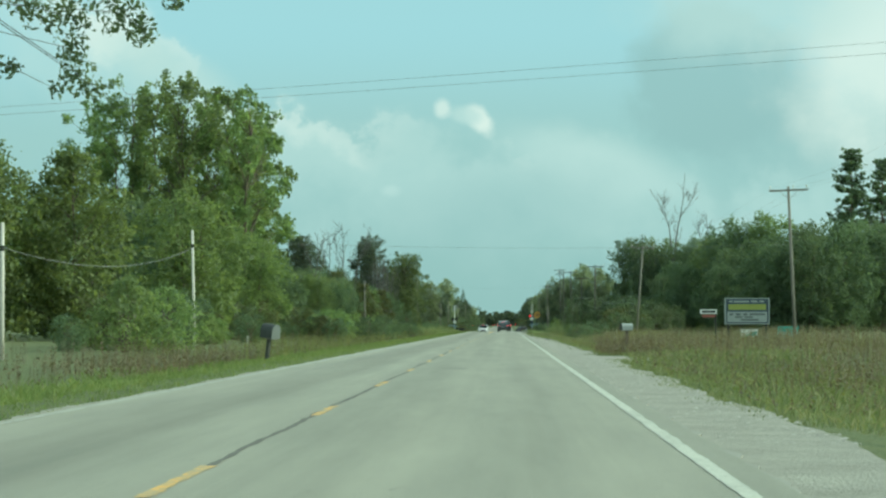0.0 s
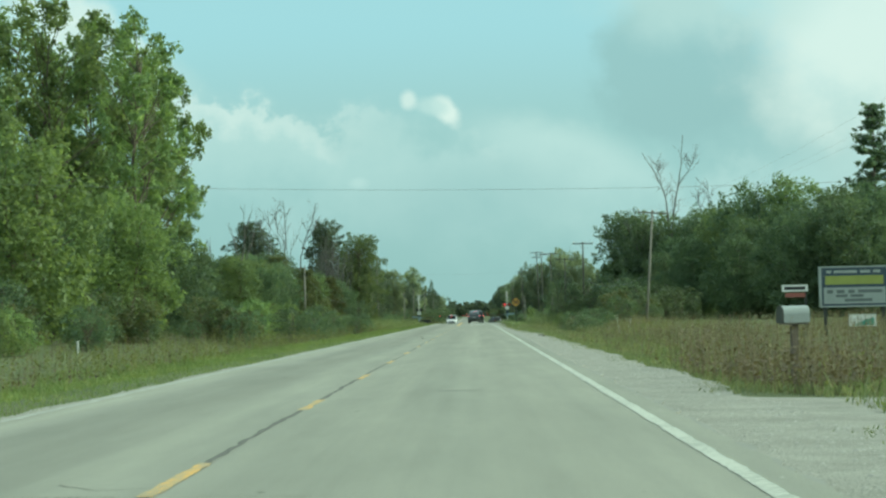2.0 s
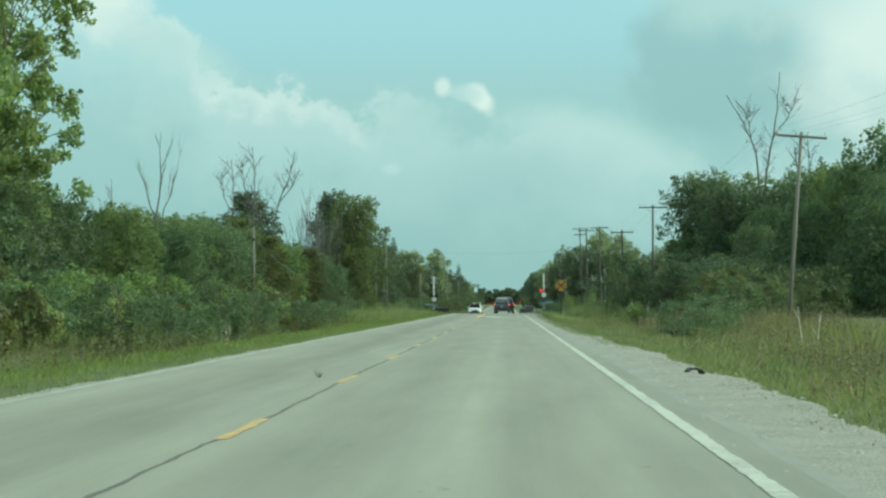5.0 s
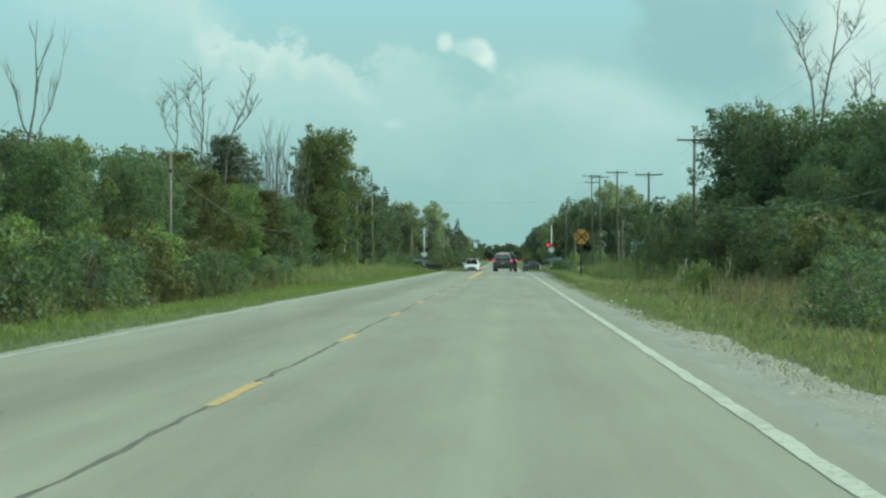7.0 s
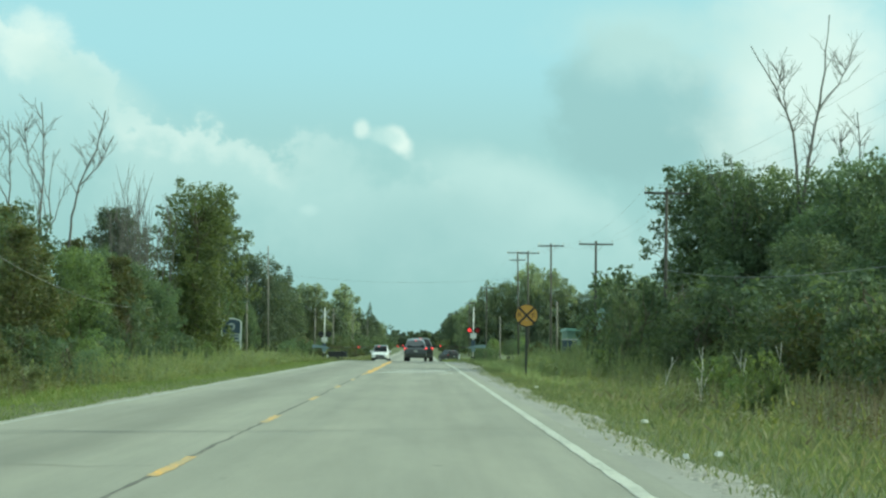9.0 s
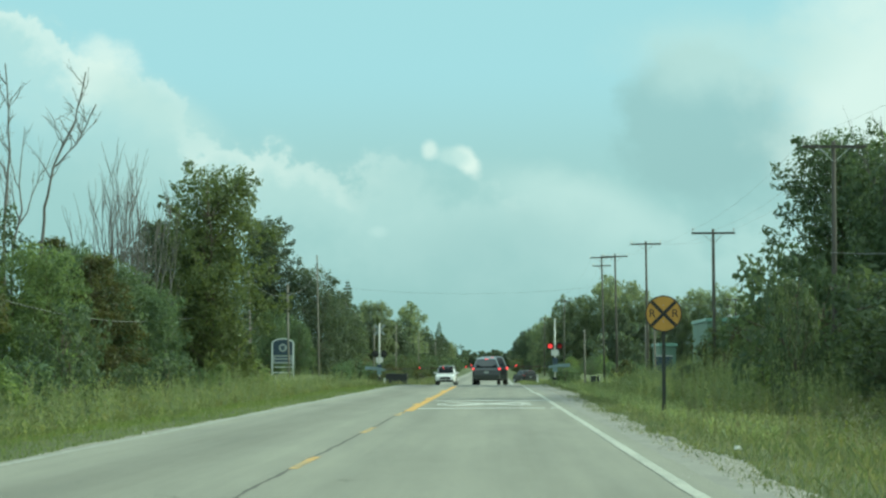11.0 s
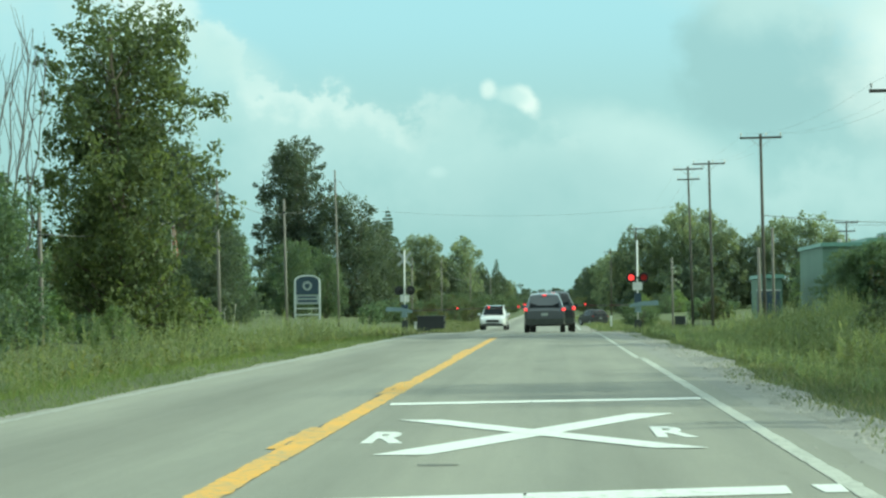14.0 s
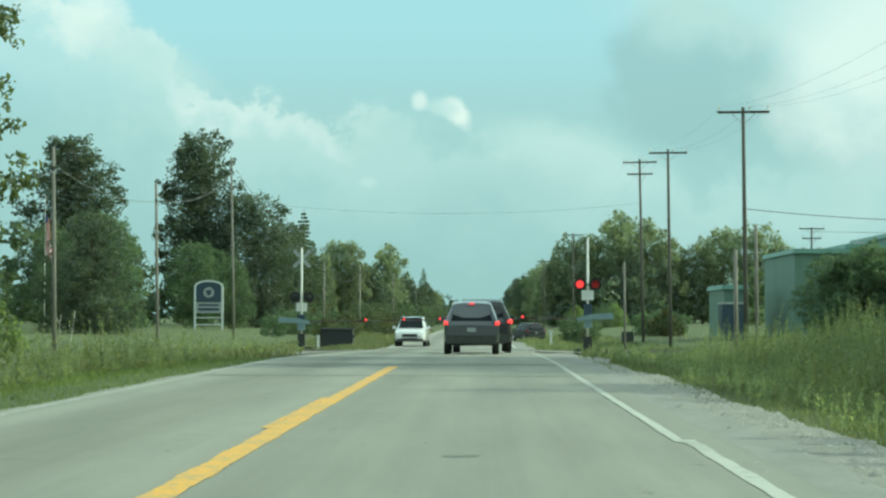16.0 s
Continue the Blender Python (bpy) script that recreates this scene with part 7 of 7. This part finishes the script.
def crossing_gate(x, y, z, tip, rise, label):
    """A lowered gate: an arm of striped pieces from the mast to its tip, with lamps and a counterweight."""
    t = thing("crossing_gate", pose(x, y, base(y)), label, "crossing gate", "crossing gates")
    s = 1 if tip > x else -1
    L = abs(tip - x)
    n = 9

    def at(d):
        return Vector((s * d, -0.3, z - base(y) + rise * d / L))

    for i in range(n):
        part("arm_section", Build().beam(at(0.35 + (L - 0.35) * i / n), at(0.35 + (L - 0.35) * (i + 1) / n - 0.004), 0.03, 0.075 - 0.003 * i), M_GATE_RED if i % 2 else M_GATE, t)
    for f in (0.46, 0.73, 0.985):
        p = at(L * f)
        lamp = part("lamp_case", Build().lathe([(0.03, -0.06), (0.1, -0.05), (0.1, 0.05), (0.03, 0.06)], 14, "y", (p.x, p.y - 0.03, p.z + 0.06)), M_SIGN_BLACK, t)
        part("lens", Build().lathe([(0.02, -0.03), (0.055, -0.02), (0.065, 0.0)], 14, "y", (p.x, p.y - 0.085, p.z + 0.06)), M_RED_ON, lamp, "lit red lens")
    part("counterweight", Build().plate([(-s * 1.25, z - base(y) - 0.02), (-s * 1.2, z - base(y) + 0.28), (-s * 0.1, z - base(y) + 0.2), (s * 0.55, z - base(y) + 0.02), (s * 0.5, z - base(y) - 0.14), (-s * 0.3, z - base(y) - 0.04)], -0.36, -0.24), M_PALE_BLUE, t, "pale blue counterweight arm")
    part("mechanism", Build().box(-0.2, 0.2, -0.24, 0.02, z - base(y) - 0.45, z - base(y) + 0.1, 0.03), M_PALE_BLUE, t)
    part("footing", Build().box(-0.75, 0.75, -0.5, 0.4, -0.6, 0.1, 0.05), M_DARK_POST, t, "dark concrete footing")
    return t


crossing_gate(-7.84, 381.7, 0.84, -0.1, 0.16, "lowered crossing gate with lit red lamps and pale blue counterweight")
crossing_gate(7.27, 370.1, 1.1, 0.3, 0.02, "lowered crossing gate with lit red lamps beside the signal")
db_scale = (1.25, 1.25, 1.3)
db = thing("dumpster", pose(-7.3, 402, height(-7.3, 402)), "low black metal dumpster beside the road", "dumpster")
part("body", Build().box(-0.85, 0.85, -0.6, 0.6, 0.08, 0.95, 0.04), P_DULL, db)
part("lid", Build().box(-0.9, 0.9, -0.65, 0.65, 0.952, 1.02, 0.02), P_DULL, db)
for q in (-0.7, 0.7):
    part("wheel", Build().lathe([(0.03, -0.03), (0.09, -0.03), (0.09, 0.03), (0.03, 0.03)], 10, "x", (q, -0.5, 0.09)), M_BLACK, db)
    db.scale = db_scale
    part("side_pocket", Build().box(q * 1.24 - 0.04, q * 1.24 + 0.04, -0.3, 0.3, 0.55, 0.7), M_DARK_POST, db)
bx = thing("utility_box", pose(13.6, 432, height(13.6, 432)), "small dark metal utility box in the weeds", "utility box")
part("body", Build().box(-0.5, 0.5, -0.35, 0.35, -0.3, 0.95, 0.05), M_DARK_POST, bx)
part("side_plate", Build().box(0.502, 0.52, -0.3, 0.3, 0.2, 0.85), M_SIGN_WHITE, bx, "pale side plate")
for x, y in ((6.45, 399.6), (-8.3, 399.0)):
    mk = thing("marker_post", pose(x, y, height(x, y)), "short white marker post near the crossing", "marker post")
    part("post", Build().box(-0.09, 0.09, -0.05, 0.05, -0.3, 1.0, 0.02), M_SIGN_WHITE, mk)
    part("cap", Build().box(-0.13, 0.13, -0.07, 0.07, 1.001, 1.06, 0.01), M_SIGN_WHITE, mk)


def gravel_patch(x0, x1, ya, yb, label):
    """A flat of gravel beside the road that follows the ground."""
    b = Build()
    nx, ny = 6, 12
    v = []
    for j in range(ny + 1):
        for i in range(nx + 1):
            f = i / nx
            bow = 0.5 + 0.5 * math.cos(math.pi * (2 * j / ny - 1))
            x = x0 + (x1 - x0) * f * (0.35 + 0.65 * bow)
            y = ya + (yb - ya) * j / ny
            v.append((x, y, height(x, y) + 0.06))
    b.add(v, [(j * (nx + 1) + i, j * (nx + 1) + i + 1, (j + 1) * (nx + 1) + i + 1, (j + 1) * (nx + 1) + i) for j in range(ny) for i in range(nx)])
    solid("gravel_patch", b, M_GRAVEL, label, "gravel", "structure", True)


gravel_patch(-3.66, -6.6, 334, 371, "pale gravel edge that widens before the crossing")
gravel_patch(4.45, 7.4, 352, 369.5, "pale gravel edge beside the crossing")

# ---- green metal building ----
M_CLAD = worn("pale_green_cladding", (0.11, 0.185, 0.145), (0.16, 0.235, 0.19), 0.5, 0.6, 0.0, (1, 1, 0.2), 0.1)
M_ROOF = worn("green_metal_roof", (0.1, 0.2, 0.16), (0.16, 0.28, 0.22), 0.45, 0.6, 0.2)
bd = thing("metal_building", pose(0, 0, 0), "pale green metal-clad building with a stepped roof", "building")
for x0, x1, y0, y1, h in ((25.0, 29.0, 420, 436, 5.9), (29.0, 33.5, 421, 440, 6.3), (33.5, 52, 422, 444, 7.4), (20.3, 22.0, 424, 434, 3.3)):
    w = Build().box(x0, x1, y0, y0 + 0.2, -0.4, h).box(x0, x0 + 0.2, y0 + 0.2, y1, -0.4, h).box(x1 - 0.2, x1, y0 + 0.2, y1, -0.4, h).box(x0 + 0.2, x1 - 0.2, y1 - 0.2, y1, -0.4, h)
    part("wall", w, M_CLAD, bd)
    part("roof", Build().box(x0 - 0.2, x1 + 0.2, y0 - 0.3, y1 + 0.3, h + 0.002, h + 0.35, 0.1), M_ROOF, bd)
    for i in range(int((x1 - x0) / 0.9)):
        part("rib", Build().box(x0 + 0.3 + 0.9 * i, x0 + 0.36 + 0.9 * i, y0 - 0.04, y0 - 0.002, 0, h - 0.05), M_CLAD, bd)
part("roof_vent", Build().box(37, 38.2, 428, 429, 7.752, 8.4), M_STEEL, bd)
part("roof_vent", Build().box(31, 31.8, 428, 429, 6.652, 7.1), M_STEEL, bd)
vn = thing("blue_container", pose(20.0, 417, height(20, 417)), "dark blue metal container beside the building", "container")
part("body", Build().box(-0.8, 0.9, -1.2, 1.2, 0, 2.6), M_BOARD_BLUE, vn)
part("lid", Build().box(-0.85, 0.95, -1.25, 1.25, 2.602, 2.75), M_STEEL, vn)
